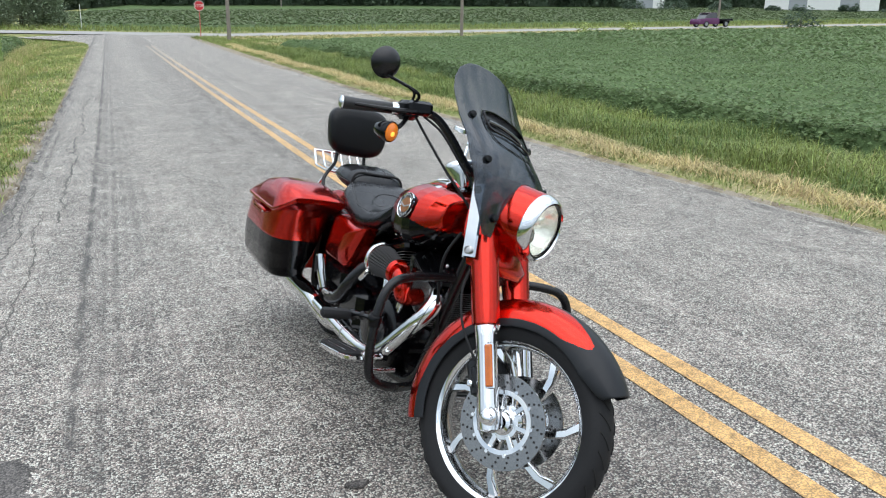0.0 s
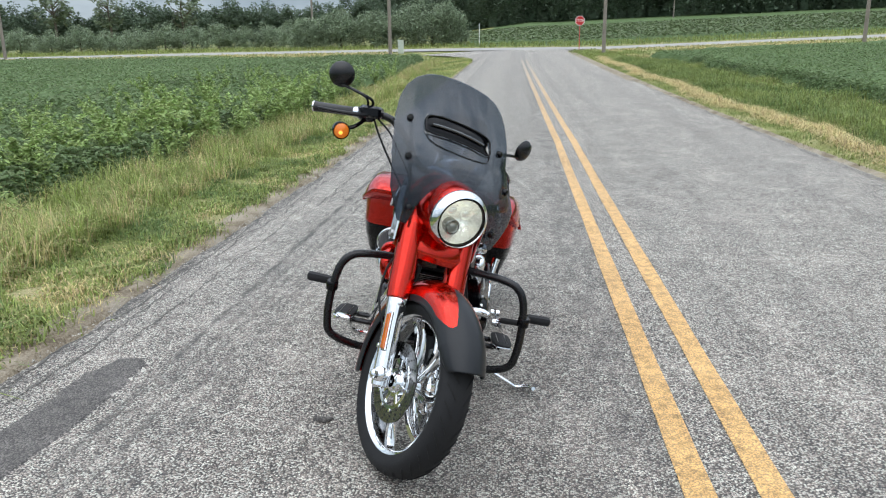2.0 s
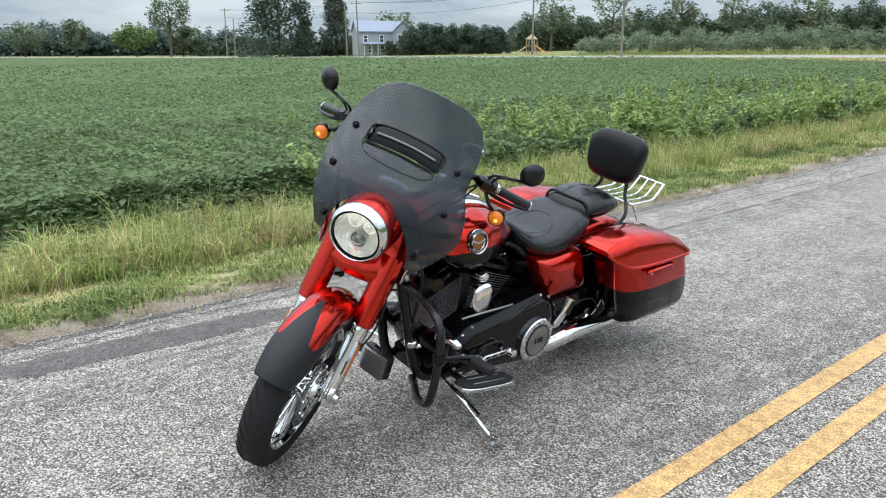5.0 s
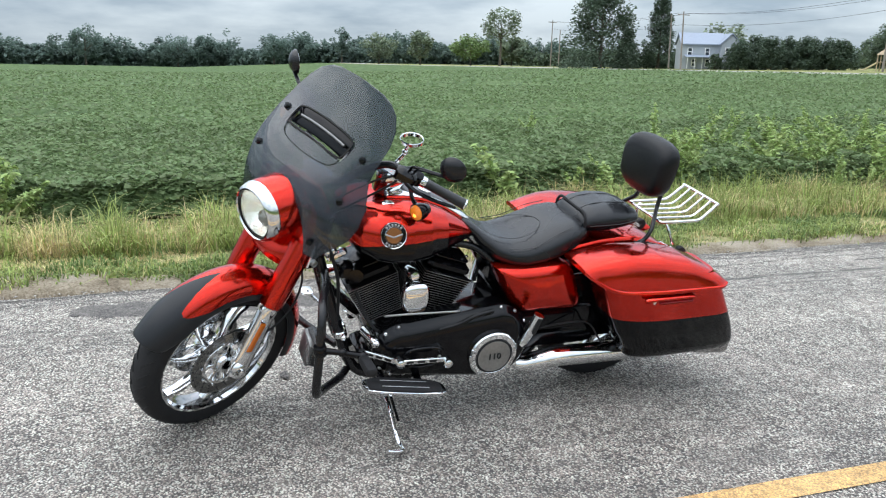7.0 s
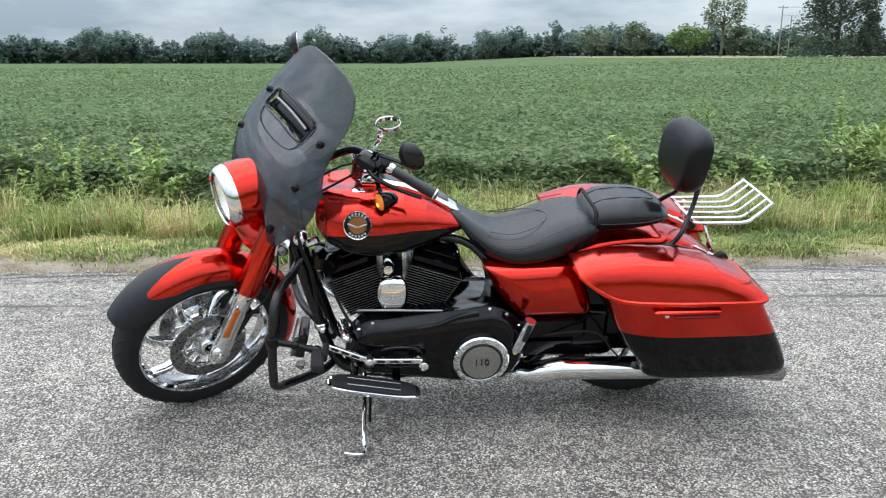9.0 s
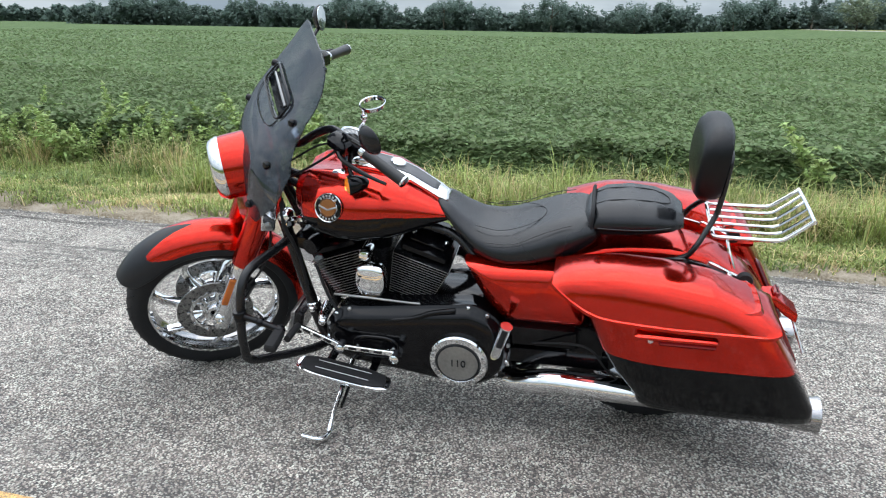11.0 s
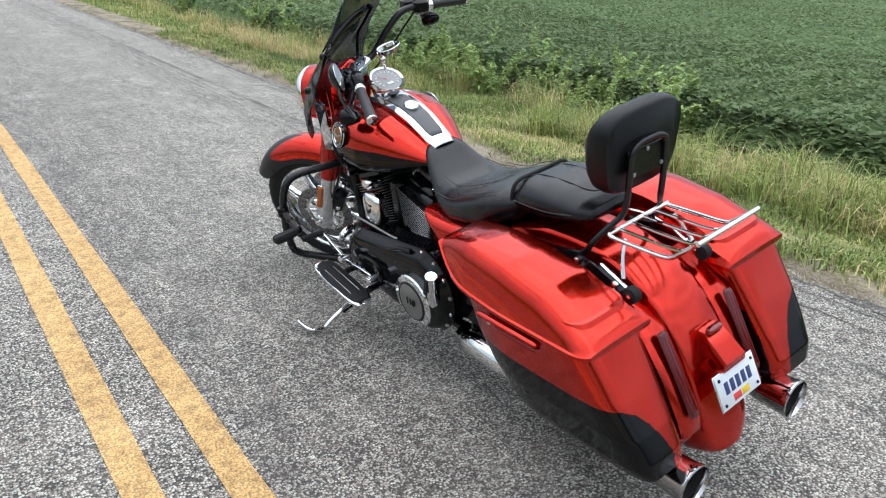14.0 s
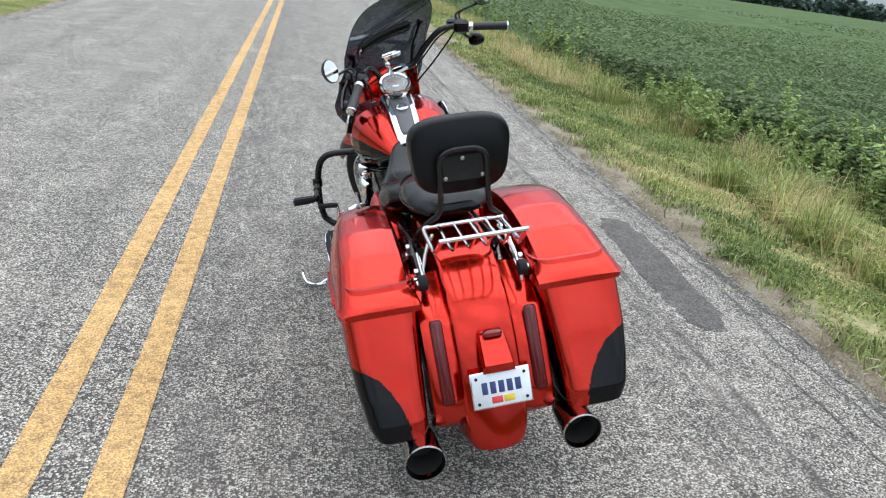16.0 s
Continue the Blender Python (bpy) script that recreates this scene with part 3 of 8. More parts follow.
# transverse joint in the seal before the junction
g = Geo()
rows, y = [], 45.0
for i in range(60):
    xx = -1.0 + 6.6 * i / 59
    y += rc_.uniform(-0.06, 0.06)
    zz = float(land(xx, y)) - 0.035 * ((xx - 2.4) / 3.5) ** 2 + 0.004
    rows.append([(xx, y - 0.06, zz), (xx, y, zz + 0.001), (xx, y + 0.06, zz)])
g.loft(rows, closed=False)
tagged(new("road_crack", mesh_from("road_crack", g, [CRACK])), "dark joint across the road before the junction", "road crack", kind="structure")

# tar patch by the road's edge
g = Geo()
ring_n = 160
outline = []
for i in range(ring_n):
    a = 2 * math.pi * i / ring_n
    sx, sy = math.copysign(abs(math.cos(a)) ** 0.42, math.cos(a)), math.copysign(abs(math.sin(a)) ** 0.5, math.sin(a))
    outline.append((-0.565 + 0.145 * sx + 0.05 * sy + 0.012 * math.sin(7 * a) + 0.008 * math.sin(17 * a + 1) + 0.006 * math.sin(41 * a), 2.10 + 0.85 * sy + 0.03 * math.sin(5 * a), 0.0))
top = [(x, y, -0.024 + 0.0) for x, y, z in outline]
mid_ = [(-0.565 + (x + 0.565) * 0.95, 2.10 + (y - 2.10) * 0.985, -0.021) for x, y, z in outline]
inn_ = [(-0.565 + (x + 0.565) * 0.87, 2.10 + (y - 2.10) * 0.96, -0.020) for x, y, z in outline]
g.loft([top, mid_, inn_], cap=True)
for k_ in range(2 * ring_n):
    g.mi[k_] = 1 if k_ < ring_n else 2
tagged(new("road_patch", mesh_from("road_patch", g, [PATCH, asphalt("patch_rim", (0.22, 0.20, 0.18), (0.30, 0.275, 0.25), (0.05, 0.047, 0.043)), asphalt("patch_edge", (0.145, 0.132, 0.12), (0.21, 0.195, 0.18), (0.05, 0.047, 0.043))])), "dark tar repair patch near the road's edge", "road patch", kind="structure")
g = Geo()
g.loft([[(0.67 + r * math.cos(a) * (1 + 0.3 * math.sin(3 * a)), 2.32 + r * 0.7 * math.sin(a) * (1 + 0.25 * math.cos(2 * a)), z) for a in (2 * math.pi * j / 20 for j in range(20))] for r, z in ((0.04, -0.004), (0.034, 0.004), (0.01, 0.006))])
tagged(new("oil_stain", mesh_from("oil_stain", g, [PATCH])), "small dark blob of tar on the asphalt", "tar blob")


# ---- verges, crops ----
def scatter(n, x0, x1, y0, y1):
    return RNG.uniform(x0, x1, n), RNG.uniform(y0, y1, n)


def on_land(x, y, lift=0.0):
    return np.stack([x, y, ground_height(x, y) + lift], 1)


GRASS = leafy("verge_grass", (0.225, 0.268, 0.082), 0.45)
STRAW = leafy("dry_grass", (0.58, 0.47, 0.245), 0.35)
TALL = leafy("tall_grass", (0.31, 0.365, 0.112), 0.45)
CROP = leafy("soybean_leaf", (0.148, 0.208, 0.090), 0.24, through=0.36)
WEED = leafy("weed_leaf", (0.335, 0.435, 0.156), 0.3)
LUSH = leafy("lush_grass", (0.125, 0.185, 0.055), 0.35)


def grass_strip(name, label, parts_):
    q, mi = [], []
    for (x, y, h, w, lean, m) in parts_:
        k = off_road(x, y, -0.12)
        h = h[k] if isinstance(h, np.ndarray) else h
        x, y = x[k], y[k]
        b = blades(on_land(x, y, -0.01), h, w, lean)
        q.append(b)
        mi += [m] * len(b)
    return tagged(soup(name, np.concatenate(q), 4, [GRASS, STRAW, TALL, LUSH], mi), label, "grass", kind="stuff")


def turf(n, area, dens, height, lean, width, tone, mix):
    """Blades over an area: density, height and colour vary in patches. mix: limits of the tone for each of the four grasses."""
    x, y = scatter(n, *area)
    k = RNG.random(n) < dens(x, y)
    x, y = x[k], y[k]
    h = height(x, y)
    v = tone(x, y) + RNG.normal(0, 0.30, len(x))
    out = []
    for m, (lo, hi) in enumerate(mix):
        k = (v >= lo) & (v < hi)
        out.append((x[k], y[k], h[k], width, lean, m))
    return out


def tussocks(n, x0, x1, y0, y1, per, h_lo, h_hi, straw, seed, chance=None):
    """Clumps of tall grass that arch outwards, some green, some dry."""
    rng = np.random.default_rng(seed)
    tx_, ty_ = rng.uniform(x0, x1, n), rng.uniform(y0, y1, n)
    if chance is not None:
        k = rng.random(n) < chance(tx_, ty_)
        tx_, ty_ = tx_[k], ty_[k]
    n = len(tx_)
    r_ = np.repeat(rng.uniform(0.05, 0.13, n), per)
    ux, uy = np.repeat(tx_, per) + rng.normal(0, 1, n * per) * r_, np.repeat(ty_, per) + rng.normal(0, 1, n * per) * r_
    uh = np.repeat(rng.uniform(h_lo, h_hi, n), per) * rng.uniform(0.6, 1.1, n * per)
    v = np.repeat(rng.random(n), per) + rng.normal(0, 0.16, n * per)
    out = []
    for m, k in ((1, v < straw), (2, (v >= straw) & (v < straw + 0.42)), (0, v >= straw + 0.42)):
        out.append((ux[k], uy[k], uh[k], 0.0068 if m == 1 else 0.0098, 1.45, m))
    return out


def sand_edge(y):
    """How far the bare shoulder reaches west of the road."""
    y = np.asarray(y, dtype=float)
    return 1.15 + 0.08 * np.sin(y * 1.7) * np.sin(y * 0.63 + 1) + 0.07 * np.sin(y * 4.9 + 2) + 0.05 * np.clip((2.0 - y) / 2.0, 0, 1)


def thin_spot(x, y):
    """1 on the dry flattened strip before the weeds, 0 elsewhere."""
    return np.clip(1.5 - np.hypot((x + 2.02 + 0.10 * np.sin(y * 1.3)) / 0.36, (y - 0.7) / 2.1), 0, 1)


W_NEAR = (-3.5, -1.02, -9, 16)
patchy = lambda x, y: 0.62 * lumps(x, y, 1.5, 3.0) + 0.45 * lumps(x, y, 4.3, 1.0)
mown = turf(150000, W_NEAR, lambda x, y: np.clip((-x - sand_edge(y) + 0.10 * lumps(x, y, 9.0)) / 0.16, 0.03, 1) * np.clip(0.80 + 0.35 * lumps(x, y, 3.3, 5.0), 0.25, 1) * (1 - 0.8 * thin_spot(x, y)),
            lambda x, y: 0.072 * np.clip(1 + 0.8 * lumps(x, y, 5.2, 7.0) + 0.4 * lumps(x, y, 12.0, 3.0), 0.35, 2.4), 2.0, 0.0115,
            lambda x, y: patchy(x, y) + 0.25 * (-x - 2.2), ((-0.30, 0.28), (0.62, 9.0), (0.28, 0.62), (-9.0, -0.30)))
cut_straw = turf(60000, W_NEAR, lambda x, y: np.clip(0.10 + 0.85 * lumps(x, y, 1.3, 9.0) + 0.5 * lumps(x, y, 5.0, 1.0) + 1.3 * thin_spot(x, y) + 0.35 * (-x - 2.3), 0, 1) * ((-x - sand_edge(y)) > 0.0),
                 lambda x, y: 0.05 + 0.0 * x, 5.0, 0.006, lambda x, y: 0.0 * x, ((0.55, 9.0), (-9.0, 0.25), (0.25, 0.55), (9.0, 9.1)))
straw_mat = turf(42000, (-2.7, -1.45, -2.6, 4.2), lambda x, y: thin_spot(x, y) * np.clip(0.7 + 0.6 * lumps(x, y, 3.1, 2.0), 0.15, 1), lambda x, y: 0.030 * (1 + 0.5 * lumps(x, y, 6.0, 4.0)), 5.5, 0.0062, lambda x, y: 0.35 + 0.0 * x, ((-9.0, -0.15), (0.05, 9.0), (-0.15, 0.05), (9.0, 9.1)))
dry_band = tussocks(150, -2.95, -2.22, -0.4, 6.2, 90, 0.24, 0.46, 0.28, 31) + tussocks(50, -2.95, -2.25, -9.6, -5.0, 80, 0.18, 0.38, 0.80, 33)
edge_band = tussocks(330, -2.95, -2.25, 6.0, 30, 64, 0.20, 0.46, 0.25, 35, lambda x, y: np.clip(0.55 + 0.7 * lumps(x * 0, y, 0.9, 3.0), 0.15, 1))
fringe = tussocks(260, -1.75, -1.16, -8, 16, 34, 0.05, 0.11, 0.35, 21)
tall = tussocks(600, -3.95, -2.80, -9, 17, 80, 0.22, 0.56, 0.30, 17, lambda x, y: np.clip((-x - 2.62 - 0.15 * lumps(x, y, 1.1)) / 0.45, 0.05, 1) * np.where(y < 2.0, 0.32, 1.0) * (1 - 0.95 * thin_spot(x, y)))
low_tall = turf(26000, (-4.0, -2.55, -9, 17), lambda x, y: np.clip((-x - 2.55) / 0.5, 0, 1) * np.clip(0.6 + 0.5 * lumps(x, y, 1.1, 5.0), 0, 1) * (1 - thin_spot(x, y)), lambda x, y: 0.17 * (1 + 0.5 * lumps(x, y, 2.9, 4.0)), 1.6, 0.008,
                lambda x, y: patchy(x, y), ((-0.5, 0.0), (0.35, 9.0), (0.0, 0.35), (-9.0, -0.5)))
grass_strip("verge_grass_near", "mown green and straw-coloured verge grass with taller dry tussocks behind", mown + cut_straw + straw_mat + dry_band + edge_band + fringe + tall + low_tall)
W_FAR = (-4.6, -1.1, 16, 64)
far_mown = turf(44000, W_FAR, lambda x, y: np.clip((-x - 1.06 + 0.10 * lumps(x, y, 1.7)) / 0.10, 0.04, 1), lambda x, y: 0.09 + 0.0 * x, 2.0, 0.018, lambda x, y: 0.6 * lumps(x, y, 0.8, 3.0) + 0.2, ((-0.2, 0.35), (0.75, 9.0), (0.35, 0.75), (-9.0, -0.2)))
far_tall = tussocks(420, -4.2, -3.0, 17, 50, 40, 0.25, 0.45, 0.42, 18)
south = turf(11000, (-3.4, -1.2, -40, -9), lambda x, y: np.clip((-x - 1.4) / 0.2, 0.02, 1), lambda x, y: 0.10 + 0.0 * x, 2.0, 0.018, lambda x, y: 0.6 * lumps(x, y, 0.8, 3.0), ((-0.2, 0.35), (0.75, 9.0), (0.35, 0.75), (-9.0, -0.2)))
south_tall = tussocks(240, -4.2, -2.8, -34, -9, 40, 0.25, 0.45, 0.5, 19)
grass_strip("verge_grass_far", "rough green and straw verge grass along the road's edge", far_mown + far_tall + south + south_tall)
row_x = lambda y: 6.62 + 0.16 * np.sin(y * 0.55) + 0.10 * np.sin(y * 1.9 + 1)
east_green = turf(34000, (5.9, 7.7, 0, 40), lambda x, y: np.clip((x - 5.93) / 0.15, 0.05, 1), lambda x, y: 0.085 * np.clip(1 + 0.6 * lumps(x, y, 3.0), 0.4, 2), 1.6, 0.011, lambda x, y: 0.4 * lumps(x, y, 1.4), ((-0.2, 0.5), (0.8, 9.0), (0.5, 0.8), (-9.0, -0.2)))
windrow = turf(90000, (5.95, 7.5, 0, 50), lambda x, y: np.clip(1.15 - np.abs(x - row_x(y)) / (0.37 + 0.12 * lumps(x * 0, y, 1.3)), 0.02, 1), lambda x, y: 0.16 * np.clip(1.2 - np.abs(x - row_x(y)) / 0.5, 0.25, 1.2) * (1 + 0.35 * lumps(x, y, 4.0)), 4.2, 0.010, lambda x, y: 0.0 * x, ((0.62, 9.0), (-9.0, 0.45), (0.45, 0.62), (9.0, 9.1)))
lush_east = turf(88000, (6.9, 10.4, 0, 46), lambda x, y: np.clip((x - row_x(y) - 0.30) / 0.25, 0, 1), lambda x, y: 0.27 * np.clip((x - 6.7) / 0.8, 0.35, 1.15) * np.clip(1 + 0.45 * lumps(x, y, 1.7, 2.0) + 0.25 * lumps(x, y, 5.0), 0.4, 1.7), 1.7, 0.013, lambda x, y: 0.45 * lumps(x, y, 0.9, 4.0), ((-0.25, 0.40), (0.80, 9.0), (0.40, 0.80), (-9.0, -0.25)))
east_far = turf(12000, (6.0, 11, 40, 64), lambda x, y: 1.0 + 0.0 * x, lambda x, y: 0.12 + 0.0 * x, 2.0, 0.03, lambda x, y: 0.5 * lumps(x, y, 0.5), ((-9.0, 0.6), (0.8, 9.0), (0.6, 0.8), (9.0, 9.1)))
grass_strip("verge_grass_east", "mown verge with a raked straw windrow and tall lush grass", east_green + windrow + lush_east + east_far)


def canopy(x, y, inner):
    """Top of the soybean plants, row on row."""
    h = 0.52 + 0.05 * lumps(x, y, 0.5) + 0.045 * lumps(x, y, 3.7, 1.0) + 0.035 * np.sin((y + 0.15 * lumps(x, y, 0.8)) * 2 * math.pi / 0.76)
    return h * np.clip(inner / 0.28, 0.0, 1.0) ** 0.6


def crop_block(name, label, pieces, sheet_x, sheet_y, inner_of):
    def top(x, y):
        return land(x, y) + ditch(x) * 1.0 + canopy(x, y, inner_of(x, y)) - 0.10
    body = sheet(name, sheet_x, sheet_y, top, [FIELD])
    tagged(body, label, "crop field", kind="stuff")
    q = []
    for (x, y, size, drop) in pieces:
        inn = inner_of(x, y)
        k = inn > 0.02
        x, y, inn = x[k], y[k], inn[k]
        z = land(x, y) + ditch(x) + canopy(x, y, inn) - np.abs(RNG.normal(0, drop, len(x))) + 0.03
        q.append(leaves(np.stack([x, y, z], 1), size, 0.8, 1.35))
    lv = soup(name + "_leaves", np.concatenate(q), 4, [CROP])
    tagged(lv, "dense green leaves of the " + label, "crop leaves", kind="stuff")


near_x, near_y = scatter(95000, -11, -3.85, -9, 17)
side_x, side_y = scatter(34000, -11, -3.85, 16, 52)
south_x, south_y = scatter(26000, -12, -3.85, -40, -10)
front_x, front_y = scatter(46000, -4.35, -3.75, -11, 24)
mid_x, mid_y = scatter(95000, -36, -10, -30, 58)
far_x, far_y = scatter(26000, -110, -34, -70, 66)
crop_block("soybean_field_west", "low green soybean field with even rows", [(near_x, near_y, 0.054, 0.05), (front_x, front_y, 0.062, 0.24), (side_x, side_y, 0.095, 0.07), (south_x, south_y, 0.10, 0.07), (mid_x, mid_y, 0.088, 0.035), (far_x, far_y, 0.20, 0.04)],
           np.concatenate([np.linspace(-420, -60, 70), np.linspace(-58, -12, 60), np.linspace(-11.8, -3.75, 48)]), np.concatenate([np.linspace(-420, -60, 40), np.linspace(-58, -13, 45), np.linspace(-12.8, 18, 150), np.linspace(18.5, 64, 80)]),
           lambda x, y: np.minimum(-x - 3.75 - 0.03 * np.clip(y - 28, 0, None) + 0.15 * lumps(x, y, 1.3), 50 + 0.3 * np.clip(-x - 5, 0, 45) - y))
near_x, near_y = scatter(85000, 10.0, 30, 2, 50)
mid_x, mid_y = scatter(45000, 28, 80, 4, 60)
front_x, front_y = scatter(22000, 10.0, 10.7, 0, 40)
crop_block("soybean_field_east", "green soybean field rising to the east", [(near_x, near_y, 0.075, 0.12), (front_x, front_y, 0.07, 0.24), (mid_x, mid_y, 0.22, 0.10)],
           np.concatenate([np.linspace(9.95, 26, 60), np.linspace(26.5, 90, 60), np.linspace(92, 300, 40)]), np.concatenate([np.linspace(-200, -22, 30), np.linspace(-20, 58, 130)]),
           lambda x, y: np.minimum(x - 10.05 + 0.15 * lumps(x, y, 1.3), 58 - 0.22 * np.clip(40 - x, 0, 40) + 0.0 * x - y))

# loose chippings along the road's edges
rp_ = np.random.default_rng(41)
n_ = 9000
px_ = np.concatenate([-1.02 + rp_.normal(-0.05, 0.11, n_ * 2 // 3), 5.9 + rp_.normal(0.05, 0.12, n_ - n_ * 2 // 3)])
py_ = rp_.uniform(-8, 16, n_)
pc_ = np.stack([px_, py_, land(px_, py_) - 0.026 + np.where(px_ < -1.07, ditch(px_) * 0.6, 0.0)], 1)
pr_ = rp_.uniform(0.003, 0.009, n_)[:, None]
dirs = np.array(((1, 0, 0), (0, 1, 0), (-1, 0, 0), (0, -1, 0)), dtype=float)
tris = []
for k in range(4):
    a, b = dirs[k], dirs[(k + 1) % 4]
    tris.append(np.stack([pc_ + a * pr_ * rp_.uniform(0.8, 1.4, (n_, 1)), pc_ + b * pr_ * rp_.uniform(0.8, 1.4, (n_, 1)), pc_ + np.array((0, 0, 0.9)) * pr_], 1))
tagged(soup("road_chippings", np.concatenate(tris), 3, [mat("pale_chippings", (0.36, 0.335, 0.30), 0.9, random_tint=0.5)]), "loose pale stone chippings along the road's edges", "gravel", kind="stuff")


# ---- the motorcycle ----
# Its own axes: x to its right, y ahead, z up; it leans on its stand and its bars are turned left.
BIKE = pose(0.968, 3.63, 0, 0, -11.5, 182.6)
REAR_Y, FRONT_Y, FRONT_Z, TYRE_R = -0.13, 1.633, 0.3255, 0.332
AXIS = Vector((0, 1.795, 0))
RAKE = Euler((radians(26), 0, 0)).to_matrix().to_4x4()
STEER = Matrix.Translation(AXIS) @ RAKE @ pose(0, 0, 0, 0, 0, 31) @ RAKE.inverted() @ Matrix.Translation(-AXIS)
bike = thing("motorcycle", "red and black touring motorcycle leaning on its side stand", "motorcycle", BIKE)
X = Vector((1, 0, 0))


def both(f):
    for s in (-1, 1):
        f(s)


# wheels
def wheel(name, cy, cz, rim_r, m, tyre_r, half, discs):
    at = Vector((0, cy, cz))
    g = Geo()
    g.lathe([(rim_r - 0.012, -half * 0.72), (rim_r + 0.006, -half * 0.78), (rim_r + 0.008, -half * 0.70), (rim_r - 0.012, -half * 0.62), (rim_r - 0.015, -half * 0.25), (rim_r - 0.015, half * 0.25), (rim_r - 0.012, half * 0.62), (rim_r + 0.008, half * 0.70), (rim_r + 0.006, half * 0.78), (rim_r - 0.012, half * 0.72), (rim_r - 0.020, half * 0.5)], at, X, 64, cap=False)
    g.lathe([(rim_r - 0.020, -half * 0.5), (rim_r - 0.012, -half * 0.72)], at, X, 64, cap=False)
    w = part(name, g, CHROME, bike, "chrome seven-spoke alloy wheel", m, 50)
    g = Geo()
    g.lathe([(rim_r - 0.020, half * 0.5), (rim_r - 0.026, half * 0.2), (rim_r - 0.026, -half * 0.2), (rim_r - 0.020, -half * 0.5)], at, X, 64, cap=False)
    part("rim_barrel", g, mat("polished_barrel", (0.36, 0.36, 0.365), 0.16, 1.0, vary=0.15, scale=60), w, "polished inner rim", m, 50)
    g = Geo()
    pr = []
    for i in range(17):
        a = math.pi * i / 16
        x = -half * math.cos(a)
        pr.append((rim_r - 0.004 + (tyre_r - rim_r + 0.004) * abs(math.sin(a)) ** 0.55, x * (1.0 if 0 < i < 16 else 0.75)))
    g.lathe(pr, at, X, 72, cap=False)
    # tread cuts
    part("tyre", g, RUBBER, w, "black road tyre with worn tread", m, 60)
    g = Geo()
    for i in range(36):
        a = 2 * math.pi * i / 36
        for s in (-1, 1):
            pts = []
            for k_ in range(5):
                t = k_ / 4
                xx = s * half * (0.22 + 0.58 * t)
                rr = rim_r - 0.004 + (tyre_r - rim_r + 0.004) * (1 - (abs(xx) / half) ** 2) ** 0.275 + 0.0006
                b = a + s * 0.02 + t * 0.16
                pts.append(at + Vector((xx, rr * math.cos(b), rr * math.sin(b))))
            g.tube(pts, 0.0034, 4)
    tagged(part("tread_groove", g, mat("groove_rubber", (0.006, 0.006, 0.006), 0.9), w, "", m), kind="stuff")
    g = Geo()
    g.lathe([(0.02, -0.07), (0.055, -0.068), (0.06, -0.05), (0.045, -0.03), (0.045, 0.03), (0.06, 0.05), (0.055, 0.068), (0.02, 0.07)], at, X, 28)
    part("hub", g, CHROME, w, "", m)
    for i in range(7):
        g = Geo()
        a = 2 * math.pi * i / 7 + 0.09
        rings = []
        for t in (0, 0.25, 0.5, 0.75, 1.0):
            r_ = 0.045 + (rim_r - 0.02 - 0.045) * t
            b = a + 0.30 * t * t
            e, n_ = Vector((0, math.cos(b), math.sin(b))), Vector((0, -math.sin(b), math.cos(b)))
            wd = 0.012 + 0.008 * t * t
            xx = 0.026 - 0.008 * t
            c = at + e * r_
            rings.append([c + n_ * wd - X * xx * 0.5, c + n_ * wd * 0.6 - X * xx, c - n_ * wd * 0.6 - X * xx, c - n_ * wd - X * xx * 0.5, c - n_ * wd + X * xx * 0.5, c - n_ * wd * 0.6 + X * xx, c + n_ * wd * 0.6 + X * xx, c + n_ * wd + X * xx * 0.5])
        g.loft(rings)
        part("spoke", g, CHROME, w, "", m, 30)
    for s in discs:
        g = Geo()
        x0 = s * 0.072
        g.lathe([(0.100, x0 - 0.0025), (0.152, x0 - 0.0025), (0.152, x0 + 0.0025), (0.100, x0 + 0.0025), (0.100, x0 - 0.0025)], at, X, 48, cap=False)
        d = part("brake_disc", g, DISC, w, "drilled steel brake disc", m, 30)
        g = Geo()
        g.lathe([(0.088, x0 - s * 0.004), (0.088, x0 + s * 0.003), (0.103, x0 + s * 0.004), (0.106, x0 - s * 0.004)], at, X, 40, cap=False)
        for i in range(7):
            a = 2 * math.pi * i / 7 + 0.09
            ga = Geo()
            ga.box(at + Vector((x0 - s * 0.006, 0.070 * math.cos(a), 0.070 * math.sin(a))), (0.007, 0.050, 0.017), 0.002, Euler((a, 0, 0)).to_matrix())
            part("carrier_arm", ga, CHROME, d, "", m, 30)
        part("disc_carrier", g, CHROME, d, "alloy disc carrier", m, 30)
        g = Geo()
        g.lathe([(0.022, x0 + s * 0.016), (0.034, x0 + s * 0.012), (0.042, x0 - s * 0.004), (0.046, x0 - s * 0.03)], at, X, 40, cap=False)
        part("hub_bell", g, CHROME, d, "chrome hub bell", m, 30)
        g = Geo()
        for ring, (r_, c_, off) in enumerate(((0.112, 20, 0), (0.127, 20, 0.5), (0.142, 20, 0.0))):
            for i in range(c_):
                a = 2 * math.pi * (i + off + ring * 0.3) / c_
                g.lathe([(0.0042, -0.0033), (0.0042, 0.0033)], at + Vector((x0, r_ * math.cos(a), r_ * math.sin(a))), X, 6)
        tagged(part("drill_holes", g, mat("hole_dark", (0.01, 0.01, 0.01), 0.9), d, "", m), kind="stuff")
        g = Geo()
        for i in range(10):
            a = 2 * math.pi * i / 10 + 0.2
            g.lathe([(0.007, -0.004), (0.008, 0), (0.006, 0.005)], at + Vector((x0 + s * 0.002, 0.106 * math.cos(a), 0.106 * math.sin(a))), X * s, 8)
